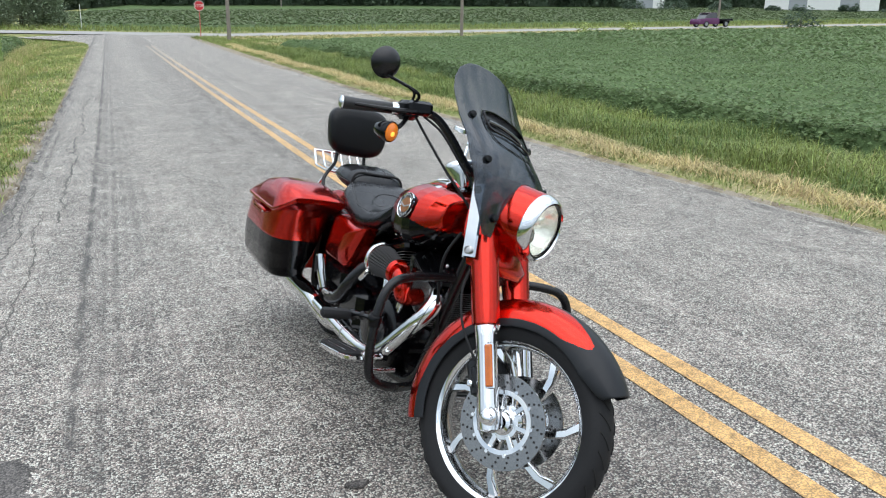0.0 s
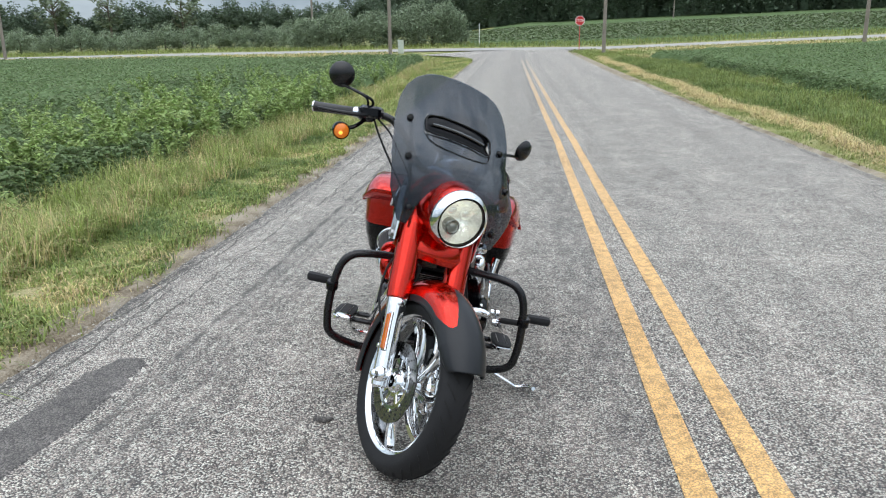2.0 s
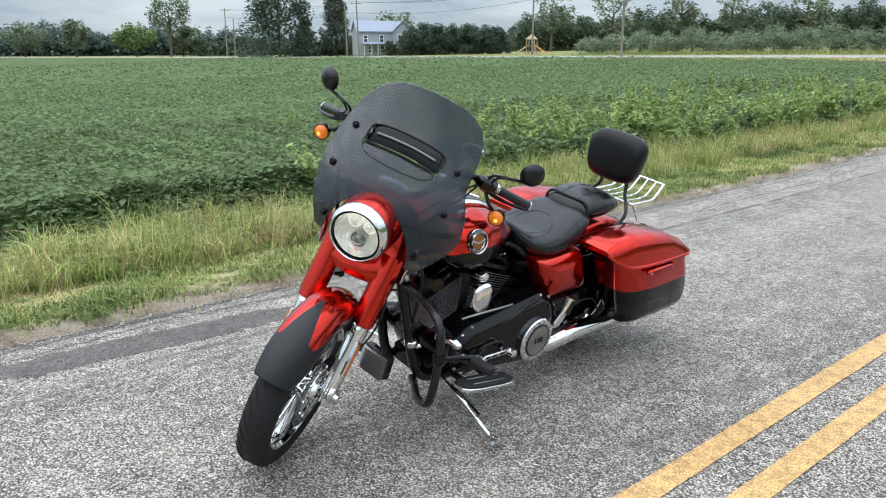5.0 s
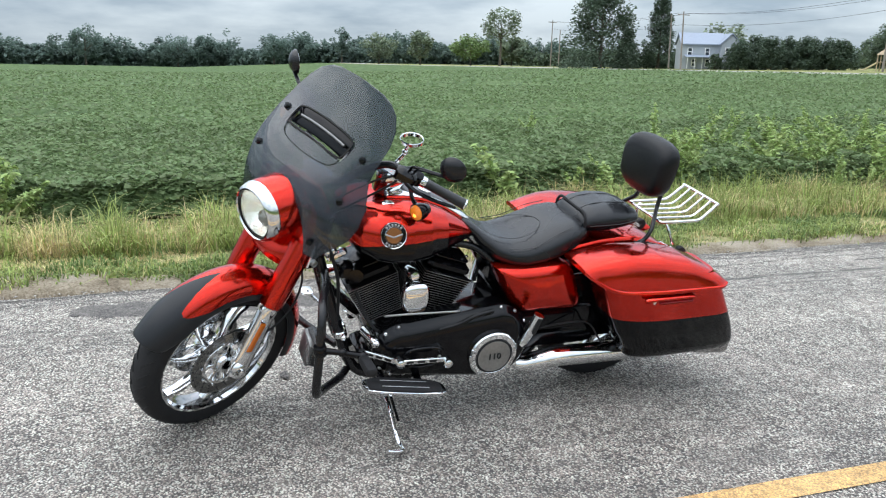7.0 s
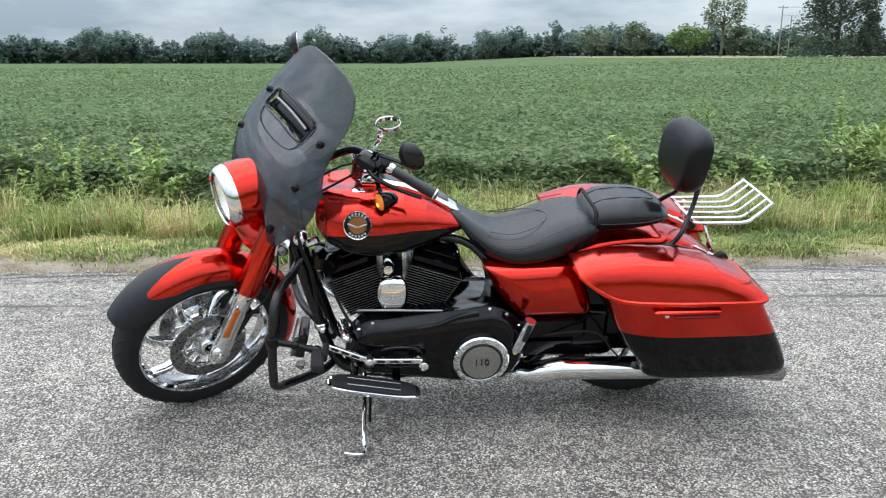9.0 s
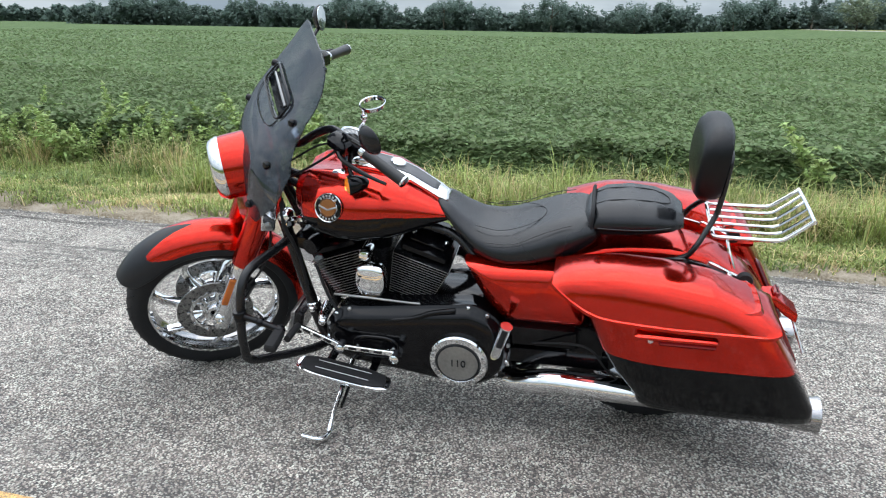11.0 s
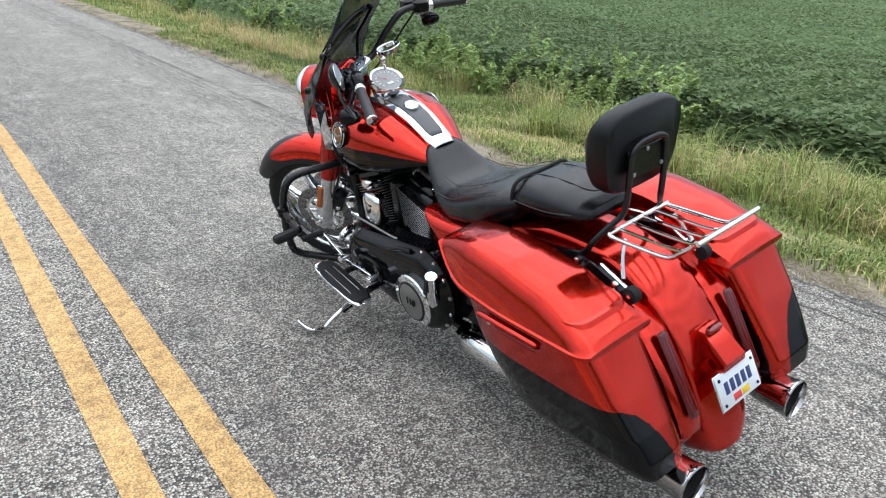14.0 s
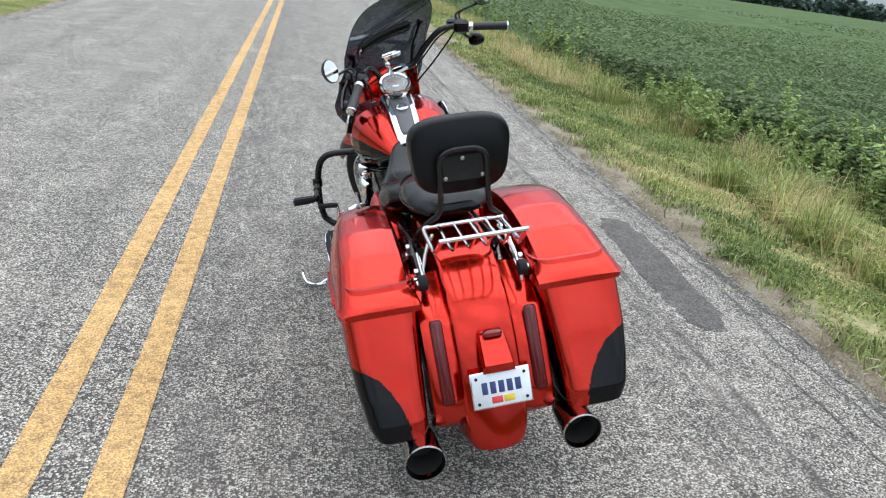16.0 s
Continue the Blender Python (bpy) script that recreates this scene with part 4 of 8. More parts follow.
        tagged(part("disc_bolts", g, CHROME, d, "", m), kind="stuff")
    return w


front = wheel("front_wheel", FRONT_Y, FRONT_Z, 0.266, STEER, 0.342, 0.066, (-1, 1))
rear = wheel("rear_wheel", REAR_Y, TYRE_R, 0.232, None, TYRE_R, 0.088, (1,))

# front fender: red flashes either side of a dark crown, dark skirt
g = Geo()
NA, NC = 260, 110
rows = []
for i in range(NA + 1):
    t = i / NA
    a = radians(35 + (204 - 35) * t)
    row = []
    for j in range(NC + 1):
        th = (-1 + 2 * j / NC) * radians(98)
        nose = min(1.0, t / 0.10) ** 0.5
        w, deep = 0.066 + 0.024 * nose - 0.010 * t, 0.045 + 0.037 * nose
        r_ = 0.399 - deep * (1 - math.cos(th)) - 0.012 * max(0, abs(th) - 1.2)
        row.append((w * math.sin(th), FRONT_Y + r_ * math.cos(a), 0.334 + r_ * math.sin(a)))
    rows.append(row)
g.loft(rows, closed=False)
for k_, f in enumerate(g.f):
    i, j = k_ // NC, k_ % NC
    u, t = -1 + 2 * (j + 0.5) / NC, i / NA
    red = False
    if t > 0.146:
        s = (t - 0.146) / 0.443
        tip = min(1.0, s * 5) ** 0.5
        wedge = 0.40 * max(0.0, 1 - s / 0.42)
        far = 0.50 + 0.34 * tip - 0.07 * min(1.0, max(0.0, s - 0.75) / 0.9)
        red = max(wedge, 0.50 - 0.50 * tip) <= abs(u) < far
    g.mi[k_] = 0 if red else 1
fend = part("front_fender", g, [RED, SATIN], bike, "red fender with dark charcoal edge", STEER, 60)
fend.modifiers.new("thick", "SOLIDIFY").thickness = 0.004
fend.modifiers["thick"].offset = -1

# fork
FORK0, FORK1 = Vector((0, 1.600, 0.334)), Vector((0, 1.345, 0.860))
FDIR = (FORK1 - FORK0).normalized()


def fork_leg(s):
    o = X * s * 0.118
    g = Geo()
    g.lathe([(0.020, -0.055), (0.034, -0.045), (0.037, 0.0), (0.035, 0.05), (0.035, 0.20), (0.037, 0.25), (0.038, 0.30), (0.034, 0.31)], FORK0 + o, FDIR, 20)
    f = part("fork_slider", g, CHROME, bike, "polished fork slider", STEER)
    g = Geo()
    g.ball(FORK0 + o + Vector((s * 0.012, 0.01, 0)), (0.032, 0.036, 0.036))
    g.lathe([(0.018, 0), (0.018, 0.03), (0.010, 0.036)], FORK0 + o + Vector((s * 0.02, 0.018, 0)), X * s, 16)
    part("axle_cap", g, CHROME, f, "", STEER)
    g = Geo()
    g.lathe([(0.040, 0.285), (0.046, 0.29), (0.048, 0.36), (0.048, 0.50), (0.050, 0.58)], FORK0 + o, FDIR, 24)
    part("fork_cover", g, RED, bike, "glossy red fork cover", STEER)
    g = Geo()
    c = FORK0 + o + FDIR * 0.155 + Vector((s * 0.034, 0.022, 0.010))
    turn = Euler((radians(26), 0, 0)).to_matrix()
    g.box(c, (0.012, 0.026, 0.135), 0.004, turn)
    part("reflector", g, AMBER, f, "amber side reflector", STEER)
    g = Geo()
    g.box(c - X * s * 0.005, (0.008, 0.034, 0.147), 0.003, turn)
    part("reflector_bezel", g, CHROME, f, "", STEER)
    # brake caliper behind the leg
    g = Geo()
    ca = Vector((s * 0.086, FRONT_Y - 0.128, FRONT_Z + 0.100))
    g.box(ca, (0.062, 0.066, 0.135), 0.016, Euler((radians(35), 0, 0)).to_matrix())
    g.box(ca + Vector((s * 0.018, 0.004, 0)), (0.040, 0.036, 0.085), 0.012, Euler((radians(35), 0, 0)).to_matrix())
    c_ = part("brake_caliper", g, SATIN, bike, "dark brake caliper", STEER)
    for k_ in (-1, 1):
        g = Geo()
        g.lathe([(0.010, 0), (0.011, 0.006), (0.006, 0.010)], ca + Vector((s * 0.036, 0.01 + 0.014 * k_, 0.026 * k_)), X * s, 10)
        part("caliper_bolt", g, CHROME, c_, "", STEER)
    # fender bracket and bolt
    g = Geo()
    g.box(FORK0 + o + FDIR * 0.285 + Vector((-s * 0.016, 0.012, 0)), (0.022, 0.060, 0.050), 0.008)
    g.lathe([(0.014, 0), (0.015, 0.008), (0.008, 0.013)], FORK0 + o + FDIR * 0.28 + Vector((0, 0.03, 0)), Vector((0, 1, 0.3)), 12)
    part("fender_bracket", g, CHROME, fend, "", STEER)


both(fork_leg)


def brake_hose(s):
    g = Geo()
    g.tube([(s * 0.10, 1.34, 0.76), (s * 0.150, 1.36, 0.68), (s * 0.165, 1.41, 0.58), (s * 0.150, 1.475, 0.50), (s * 0.110, 1.53, 0.44)], 0.0045, 8, 5)
    part("brake_hose", g, RUBBER, bike, "", STEER)


both(brake_hose)

# headlamp housing
g = Geo()
rings = []
for z, wx, yr, yf in ((0.755, 0.160, 1.330, 1.445), (0.775, 0.164, 1.322, 1.448), (0.79, 0.172, 1.315, 1.448), (0.84, 0.176, 1.300, 1.405), (0.87, 0.174, 1.295, 1.375), (0.92, 0.168, 1.285, 1.352), (0.98, 0.158, 1.275, 1.345), (1.03, 0.135, 1.270, 1.345), (1.062, 0.098, 1.270, 1.335), (1.075, 0.045, 1.28, 1.32)):
    ring = []
    for j in range(40):
        a = 2 * math.pi * j / 40
        c, s = math.cos(a), math.sin(a)
        xx = wx * math.copysign(abs(c) ** 0.75, c)
        mid = yr + (yf - yr) * 0.35
        yy = mid + (yf - mid) * max(s, 0) ** 0.9 * (1 if s > 0 else 0) + (mid - yr) * min(s, 0)
        ring.append((xx, yy - 0.9 * xx * xx * (s > -0.3), z))
    rings.append(ring)
g.loft(rings)
nac = part("headlamp_housing", g, RED, bike, "glossy red headlamp housing", STEER, 60)
LAMP = Vector((0.012, 1.478, 0.952))
LD = Vector((0, 1, -0.05)).normalized()
g = Geo()
g.lathe([(0.118, -0.17), (0.122, -0.12), (0.119, -0.030), (0.115, -0.010)], LAMP, LD, 48, cap=False)
part("lamp_bucket", g, RED, nac, "", STEER, 50)
g = Geo()
g.lathe([(0.1135, -0.017), (0.118, -0.018), (0.119, -0.011), (0.115, 0.003), (0.108, 0.018), (0.100, 0.024), (0.096, 0.018), (0.094, 0.008)], LAMP, LD, 56, cap=False)
part("trim_ring", g, CHROME, nac, "broad chrome headlamp ring", STEER, 60)
g = Geo()
g.lathe([(0.098, 0.012), (0.095, 0.020), (0.091, 0.020), (0.090, 0.010)], LAMP, LD, 48, cap=False)
part("lamp_gasket", g, BLACK, nac, "", STEER)
g = Geo()
g.lathe([(0.002, -0.075), (0.03, -0.072), (0.06, -0.050), (0.080, -0.018), (0.0905, 0.008)], LAMP, LD, 48, cap=False)
LIT = mat("lit_lamp_bowl", (0.86, 0.87, 0.82), 0.16, 0.78, vary=0.2, scale=60, bump=0.5, bump_scale=38)
LIT.node_tree.nodes["Principled BSDF"].inputs["Emission Color"].default_value = (1.0, 0.98, 0.88, 1)
LIT.node_tree.nodes["Principled BSDF"].inputs["Emission Strength"].default_value = 0.20
part("reflector_bowl", g, LIT, nac, "silvered headlamp bowl", STEER, 70)
for q, r_ in (((0.0, -0.038), 0.032), ((-0.030, 0.030), 0.028), ((0.033, 0.028), 0.028)):
    g = Geo()
    c = LAMP + Vector((q[0], -0.030, q[1]))
    g.lathe([(r_, -0.030), (r_, 0.0), (r_ * 0.86, 0.004), (r_ * 0.8, -0.002), (r_ * 0.6, 0.010), (r_ * 0.2, 0.016)], c, LD, 24)
    part("lamp_projector", g, mat("projector_glass", (0.20, 0.20, 0.18), 0.06, 0.5, coat=1.0) if q[1] < 0 else LIT, nac, "", STEER, 40)
g = Geo()
g.lathe([(0.0915, 0.010), (0.075, 0.024), (0.045, 0.033), (0.002, 0.037), (0.002, 0.033), (0.045, 0.029), (0.075, 0.020), (0.089, 0.008)], LAMP, LD, 48, cap=False)
ob = part("headlamp_lens", g, GLASS, nac, "clear domed headlamp lens", STEER, 70)
ob.visible_shadow = False


def lamp_side(s):
    g = Geo()
    a, b = Vector((s * 0.194, 1.308, 0.995)), Vector((s * 0.186, 1.352, 0.800))
    g.box((a + b) / 2, (0.012, 0.052, (a - b).length + 0.05), 0.005, Euler((radians(12), radians(4 * s), 0)).to_matrix())
    c = part("side_strip", g, CHROME, nac, "chrome cover strip with two bolts", STEER)
    for p in (a, b):
        g = Geo()
        g.lathe([(0.013, 0.0), (0.014, 0.008), (0.011, 0.010), (0.010, 0.006), (0.004, 0.007)], p + X * s * 0.004, X * s, 14)
        part("strip_bolt", g, STEEL, c, "", STEER)


both(lamp_side)
g = Geo()
g.box((0, 1.40, 0.765), (0.20, 0.050, 0.032), 0.012)
g.box((0.01, 1.375, 0.738), (0.09, 0.05, 0.05), 0.012)
part("fork_bridge", g, POWDER, bike, "", STEER)
# windshield: smoked, curved, with a slot vent
SLOPE = [(0.80, 1.430), (0.95, 1.414), (1.02, 1.398), (1.093, 1.368), (1.16, 1.305), (1.22, 1.232), (1.30, 1.158), (1.37, 1.106), (1.44, 1.058), (1.50, 1.03)]
HALF = [(0.855, 0.190), (0.90, 0.215), (0.97, 0.255), (1.08, 0.276), (1.20, 0.278), (1.28, 0.266), (1.33, 0.246), (1.373, 0.213), (1.402, 0.168), (1.418, 0.115), (1.425, 0.04)]


def eased(keys, x):
    """Smooth curve through the keys."""
    return sum(smooth_steps(keys, x + d) for d in (-0.05, -0.03, -0.015, 0, 0.015, 0.03, 0.05)) / 7


def screen_at(x, z):
    """A point of the screen: its lower half wraps round the sides, more so on the left."""
    low = min(1.0, max(0.0, (1.24 - z) / 0.16))
    wing = 0.30 * x * min(1.0, max(0.0, (1.17 - z) / 0.15)) if x < 0 else 0.0
    wrap = (0.20 * x * x + 18.5 * x ** 4) if x < 0 else (0.62 * x * x + 4.0 * x ** 4)
    return Vector((x + wing + 0.022 - 0.07 * max(0.0, z - 1.2), eased(SLOPE, z) - (0.62 * x * x + 1.0 * x ** 4) * (1 - low) - wrap * low, z))


def low_edge(x):
    """The lower edge rises over the headlamp."""
    return 0.862 + 0.20 * max(0.0, 1 - (x / 0.155) ** 2) ** 0.5


VENT_Z, VENT_H = 1.238, 0.029


def vent_z(x):
    return VENT_Z - 0.55 * x * x


g = Geo()
COLS = 84
us = [-1 + 2 * i / COLS for i in range(COLS + 1)]


def top_edge(x):
    lo_, hi_ = 1.20, 1.426
    for _ in range(24):
        m_ = (lo_ + hi_) / 2
        if smooth_steps(HALF, m_) > abs(x):
            lo_ = m_
        else:
            hi_ = m_
    return lo_


def side_low(x):
    lo_, hi_ = 0.855, 1.20
    if abs(x) <= 0.19:
        return low_edge(x)
    for _ in range(24):
        m_ = (lo_ + hi_) / 2
        if smooth_steps(HALF, m_) < abs(x):
            lo_ = m_
        else:
            hi_ = m_
    return hi_


cols = []
for u in us:
    x = 0.2775 * math.sin(u * math.pi / 2)
    a, b = side_low(x), top_edge(x)
    cols.append([screen_at(x, a + (b - a) * k_ / 96) for k_ in range(97)])
verts = [p for c in cols for p in c]
faces = []
for i in range(COLS):
    for k_ in range(96):
        q = (i * 97 + k_, (i + 1) * 97 + k_, (i + 1) * 97 + k_ + 1, i * 97 + k_ + 1)
        c = sum((verts[j] for j in q), Vector()) / 4
        if abs(c.x - 0.022) < 0.154 and abs(c.z - vent_z(c.x - 0.022)) < VENT_H:
            continue
        faces.append(q)
g.add(verts, faces)
ws = part("windshield", g, SCREEN, bike, "smoked dark windshield with a slot vent", STEER, 70)
ws.modifiers.new("thick", "SOLIDIFY").thickness = 0.004
g = Geo()
frame_ = []
for i in range(64):
    a = 2 * math.pi * i / 64
    cx = 0.156 * math.copysign(abs(math.cos(a)) ** 0.32, math.cos(a))
    zz = vent_z(cx) + 0.032 * math.copysign(abs(math.sin(a)) ** 0.4, math.sin(a))
    p = screen_at(cx, zz)
    frame_.append(p + Vector((0, 0.006, 0.004)))
g.tube(frame_ + frame_[:1], 0.0038, 8)
lip = [screen_at(0.150 * math.cos(math.pi * (1 + i / 24)), vent_z(0.150 * math.cos(math.pi * (1 + i / 24))) - 0.028 - 0.044 * math.sin(math.pi * i / 24) ** 0.7) + Vector((0, 0.004, 0)) for i in range(25)]
g.tube(lip, 0.0017, 6)
part("vent_frame", g, BLACK, ws, "glossy black vent frame", STEER)
g = Geo()
r1, r2, r3 = [], [], []
for i in range(25):
    x = -0.153 + 0.306 * i / 24
    p = screen_at(x, vent_z(x))
    r1.append(p + Vector((0, 0.022, -0.026)))
    r2.append(p + Vector((0, -0.020, -0.004)))
    r3.append(p + Vector((0, -0.022, 0.032)))
g.loft([r1, r2, r3], closed=False)
va = part("vent_duct", g, BLACK, ws, "dark recessed vent duct", STEER, 60)
va.modifiers.new("thick", "SOLIDIFY").thickness = 0.003
g = Geo()
g.tube([screen_at(-0.125 + 0.25 * i / 16, vent_z(-0.125 + 0.25 * i / 16) + 0.001) + Vector((0, -0.006, 0.0)) for i in range(17)], 0.0075, 10)
part("vent_blade", g, mat("vent_gloss", (0.02, 0.02, 0.021), 0.05, coat=1.0, spec=1.0), ws, "", STEER)
for s in (-1, 1):
    for x, z in ((0.220, 1.222), (0.220, 1.095), (0.17, 0.925)):
        g = Geo()
        g.lathe([(0.013, -0.010), (0.0135, 0.004), (0.010, 0.010), (0.003, 0.011)], screen_at(s * x, z) + Vector((0, 0.004, 0)), Vector((s * 0.5, 1, 0.4)), 14)
        part("screen_bolt", g, BLACK, ws, "", STEER)
    g = Geo()
    g.tube([screen_at(s * 0.220, 1.222) - Vector((s * 0.010, 0.014, 0)), screen_at(s * 0.220, 1.16) - Vector((s * 0.018, 0.020, 0)), screen_at(s * 0.220, 1.095) - Vector((s * 0.020, 0.018, 0)), (s * 0.17, 1.33, 0.94), (s * 0.16, 1.34, 0.90)], 0.007, 8, 6)
    part("screen_bracket", g, BLACK, ws, "", STEER)

# handlebar and controls
BARS = STEER @ Matrix.Translation((0.02, 0, 0))
SIGNAL = mat("lit_signal_lens", (0.62, 0.16, 0.012), 0.12, coat=0.8, vary=0.25, scale=120, bump=0.25, bump_scale=90)
SIGNAL.node_tree.nodes["Principled BSDF"].inputs["Emission Color"].default_value = (1.0, 0.26, 0.02, 1)
SIGNAL.node_tree.nodes["Principled BSDF"].inputs["Emission Strength"].default_value = 0.22
GLOW = mat("lit_amber", (0.9, 0.35, 0.04), 0.3)
GLOW.node_tree.nodes["Principled BSDF"].inputs["Emission Color"].default_value = (1.0, 0.42, 0.06, 1)
GLOW.node_tree.nodes["Principled BSDF"].inputs["Emission Strength"].default_value = 1.4
g = Geo()
g.box((0.0, 1.205, 1.058), (0.135, 0.060, 0.045), 0.016)
g.box((0.0, 1.225, 1.03), (0.10, 0.07, 0.05), 0.014)
part("bar_clamp", g, CHROME, bike, "chrome handlebar clamp", BARS)
g = Geo()
half_bar = [(0.0, 1.215, 1.055), (0.05, 1.210, 1.055), (0.10, 1.185, 1.060), (0.165, 1.125, 1.130), (0.225, 1.075, 1.175), (0.285, 1.040, 1.172), (0.34, 1.000, 1.150), (0.475, 0.900, 1.100)]
g.tube([(-x, y, z) for x, y, z in half_bar[::-1]] + half_bar[1:], 0.0145, 12, 6)
bar = part("handlebar", g, POWDER, bike, "black raised handlebar", BARS)


def bar_end(s):
    a, b = Vector((s * 0.35, 0.993, 1.146)), Vector((s * 0.485, 0.893, 1.097))
    d = (b - a).normalized()
    g = Geo()
    g.lathe([(0.017, 0.0), (0.019, 0.004), (0.0185, 0.06), (0.0195, 0.12), (0.021, (b - a).length), (0.012, (b - a).length + 0.006)], a, d, 18)
    part("grip", g, GRIP, bar, "rubber grip with a chrome end", BARS)
    g = Geo()
    g.lathe([(0.0205, -0.012), (0.0215, -0.006), (0.0215, 0.006), (0.0195, 0.010)], a, d, 18)
    part("grip_collar", g, CHROME, bar, "", BARS)
    g = Geo()
    g.lathe([(0.022, 0.0), (0.022, 0.006), (0.010, 0.012)], b, d, 18)
    part("grip_end", g, CHROME, bar, "", BARS)
    g = Geo()
    c = a - d * 0.045
    tq = d.to_track_quat("X", "Z").to_matrix()
    g.box(c, (0.074, 0.054, 0.066), 0.014, tq)
    g.box(c + Vector((0, 0.044, 0.016)), (0.082, 0.060, 0.048), 0.010, tq)
    part("switch_box", g, BLACK, bar, "black switch housing", BARS)
    g = Geo()
    for k_, dz in enumerate((0.010, -0.008)):
        g.box(c + Vector((0, -0.026, dz)), (0.016, 0.008, 0.010), 0.002, tq)
    part("switch_button", g, SATIN, bar, "", BARS)
    g = Geo()
    p0 = c + Vector((s * 0.01, 0.055, 0.004))
    g.tube([p0, p0 + d * 0.06 + Vector((0, 0.03, 0)), p0 + d * 0.14 + Vector((0, 0.025, 0)), p0 + d * 0.215], [0.010, 0.006], 8, 4)
    part("lever", g, BLACK, bar, "black hand lever", BARS)
    # mirror
    mm = Vector((s * 0.462, 0.985, 1.262))
    g = Geo()
    base = c + Vector((0, 0.02, 0.03))
    g.tube([base, base + Vector((s * 0.02, 0.01, 0.03)), mm + Vector((-s * 0.02, 0.015, -0.035))], 0.0055, 8, 6)
    g.tube([base + Vector((s * 0.018, 0, 0)), base + Vector((s * 0.045, 0.006, 0.03)), mm + Vector((0.0, 0.012, -0.035))], 0.0045, 8, 6)
    part("mirror_arm", g, BLACK, bar, "", BARS)
    g = Geo()
    md = Vector((-s * 0.42, -0.9, 0.10)).normalized()
    g.lathe([(0.004, -0.030), (0.025, -0.026), (0.044, -0.014), (0.051, 0.0), (0.050, 0.004), (0.047, 0.004)], mm, md, 28)
    mr = part("mirror", g, POWDER, bike, "round black handlebar mirror", BARS)
    g = Geo()
    g.lathe([(0.0475, 0.003), (0.047, 0.0052), (0.002, 0.0058)], mm, md, 28)
    part("mirror_glass", g, MIRROR, mr, "", BARS)
    # turn signal under the control
    t = Vector((s * 0.405, 1.055, 1.062))
    g = Geo()
    g.tube([c + Vector((0, 0.012, -0.02)), (t + c) / 2 + Vector((0, 0.01, -0.02)), t + Vector((0, -0.02, 0.005))], 0.008, 8, 4)
    g.lathe([(0.006, -0.062), (0.020, -0.052), (0.031, -0.022), (0.0345, 0.0), (0.0345, 0.008), (0.032, 0.010), (0.030, 0.003)], t, (0, 1, 0), 24)
    sg = part("turn_signal", g, BLACK, bike, "black bullet turn signal with amber lens", BARS)
    g = Geo()
    g.lathe([(0.0305, 0.003), (0.029, 0.011), (0.019, 0.018), (0.003, 0.021)], t, (0, 1, 0), 24)
    part("signal_lens", g, SIGNAL, sg, "lit amber lens", BARS)
    g = Geo()
    g.lathe([(0.009, 0.0185), (0.007, 0.0215), (0.002, 0.0222)], t + Vector((s * 0.004, 0, -0.006)), (0, 1, 0), 14)
    part("lamp_glow", g, GLOW, sg, "lit amber running lamp", BARS)
    # cables
    g = Geo()
    g.tube([c + Vector((-s * 0.03, 0.02, -0.01)), (s * 0.26, 1.09, 1.10), (s * 0.20, 1.17, 1.02), (s * 0.13, 1.27, 0.93), (s * 0.06, 1.30, 0.85)], 0.0045, 6, 6)
    g.tube([c + Vector((-s * 0.03, 0.05, 0.0)), (s * 0.24, 1.13, 1.13), (s * 0.18, 1.20, 1.06), (s * 0.11, 1.29, 0.97)], 0.004, 6, 6)
    part("cable", g, RUBBER, bar, "", BARS)


both(bar_end)
g = Geo()
rc = Vector((-0.187, 0.92, 1.228))
rd = Vector((0.05, 0.10, 1)).normalized()
g.lathe([(0.045, -0.013), (0.047, 0.0), (0.045, 0.003), (0.042, 0.0), (0.041, -0.013), (0.045, -0.013)], rc, rd, 44, cap=False)
hold = part("cup_ring", g, CHROME, bike, "chrome ring holder on a short stalk", BARS)
g = Geo()
g.tube([rc - rd * 0.010 + Vector((-0.02, 0.036, 0)), rc + Vector((-0.012, 0.036, -0.03)), rc + Vector((-0.008, 0.034, -0.055)), rc + Vector((0.01, 0.05, -0.10))], 0.0075, 10, 4)
g.ball(rc + Vector((-0.010, 0.035, -0.045)), 0.013)
part("ring_stalk", g, CHROME, hold, "", BARS)

# tank
g = Geo()
TK = [(1.150, (0.085, 0.855, 0.935)), (1.140, (0.150, 0.832, 0.965)), (1.10, (0.198, 0.788, 0.985)), (1.04, (0.224, 0.756, 0.992)), (0.98, (0.230, 0.741, 0.994)), (0.90, (0.226, 0.734, 0.990)), (0.82, (0.205, 0.742, 0.972)), (0.74, (0.168, 0.760, 0.935)), (0.66, (0.122, 0.788, 0.885)), (0.60, (0.085, 0.803, 0.845)), (0.575, (0.05, 0.812, 0.830))]


def paint_line(y):
    """Height at which the tank's red meets the black."""
    return 0.857 - max(0.0, 0.80 - y) * 0.17 - max(0.0, y - 1.02) * 0.15


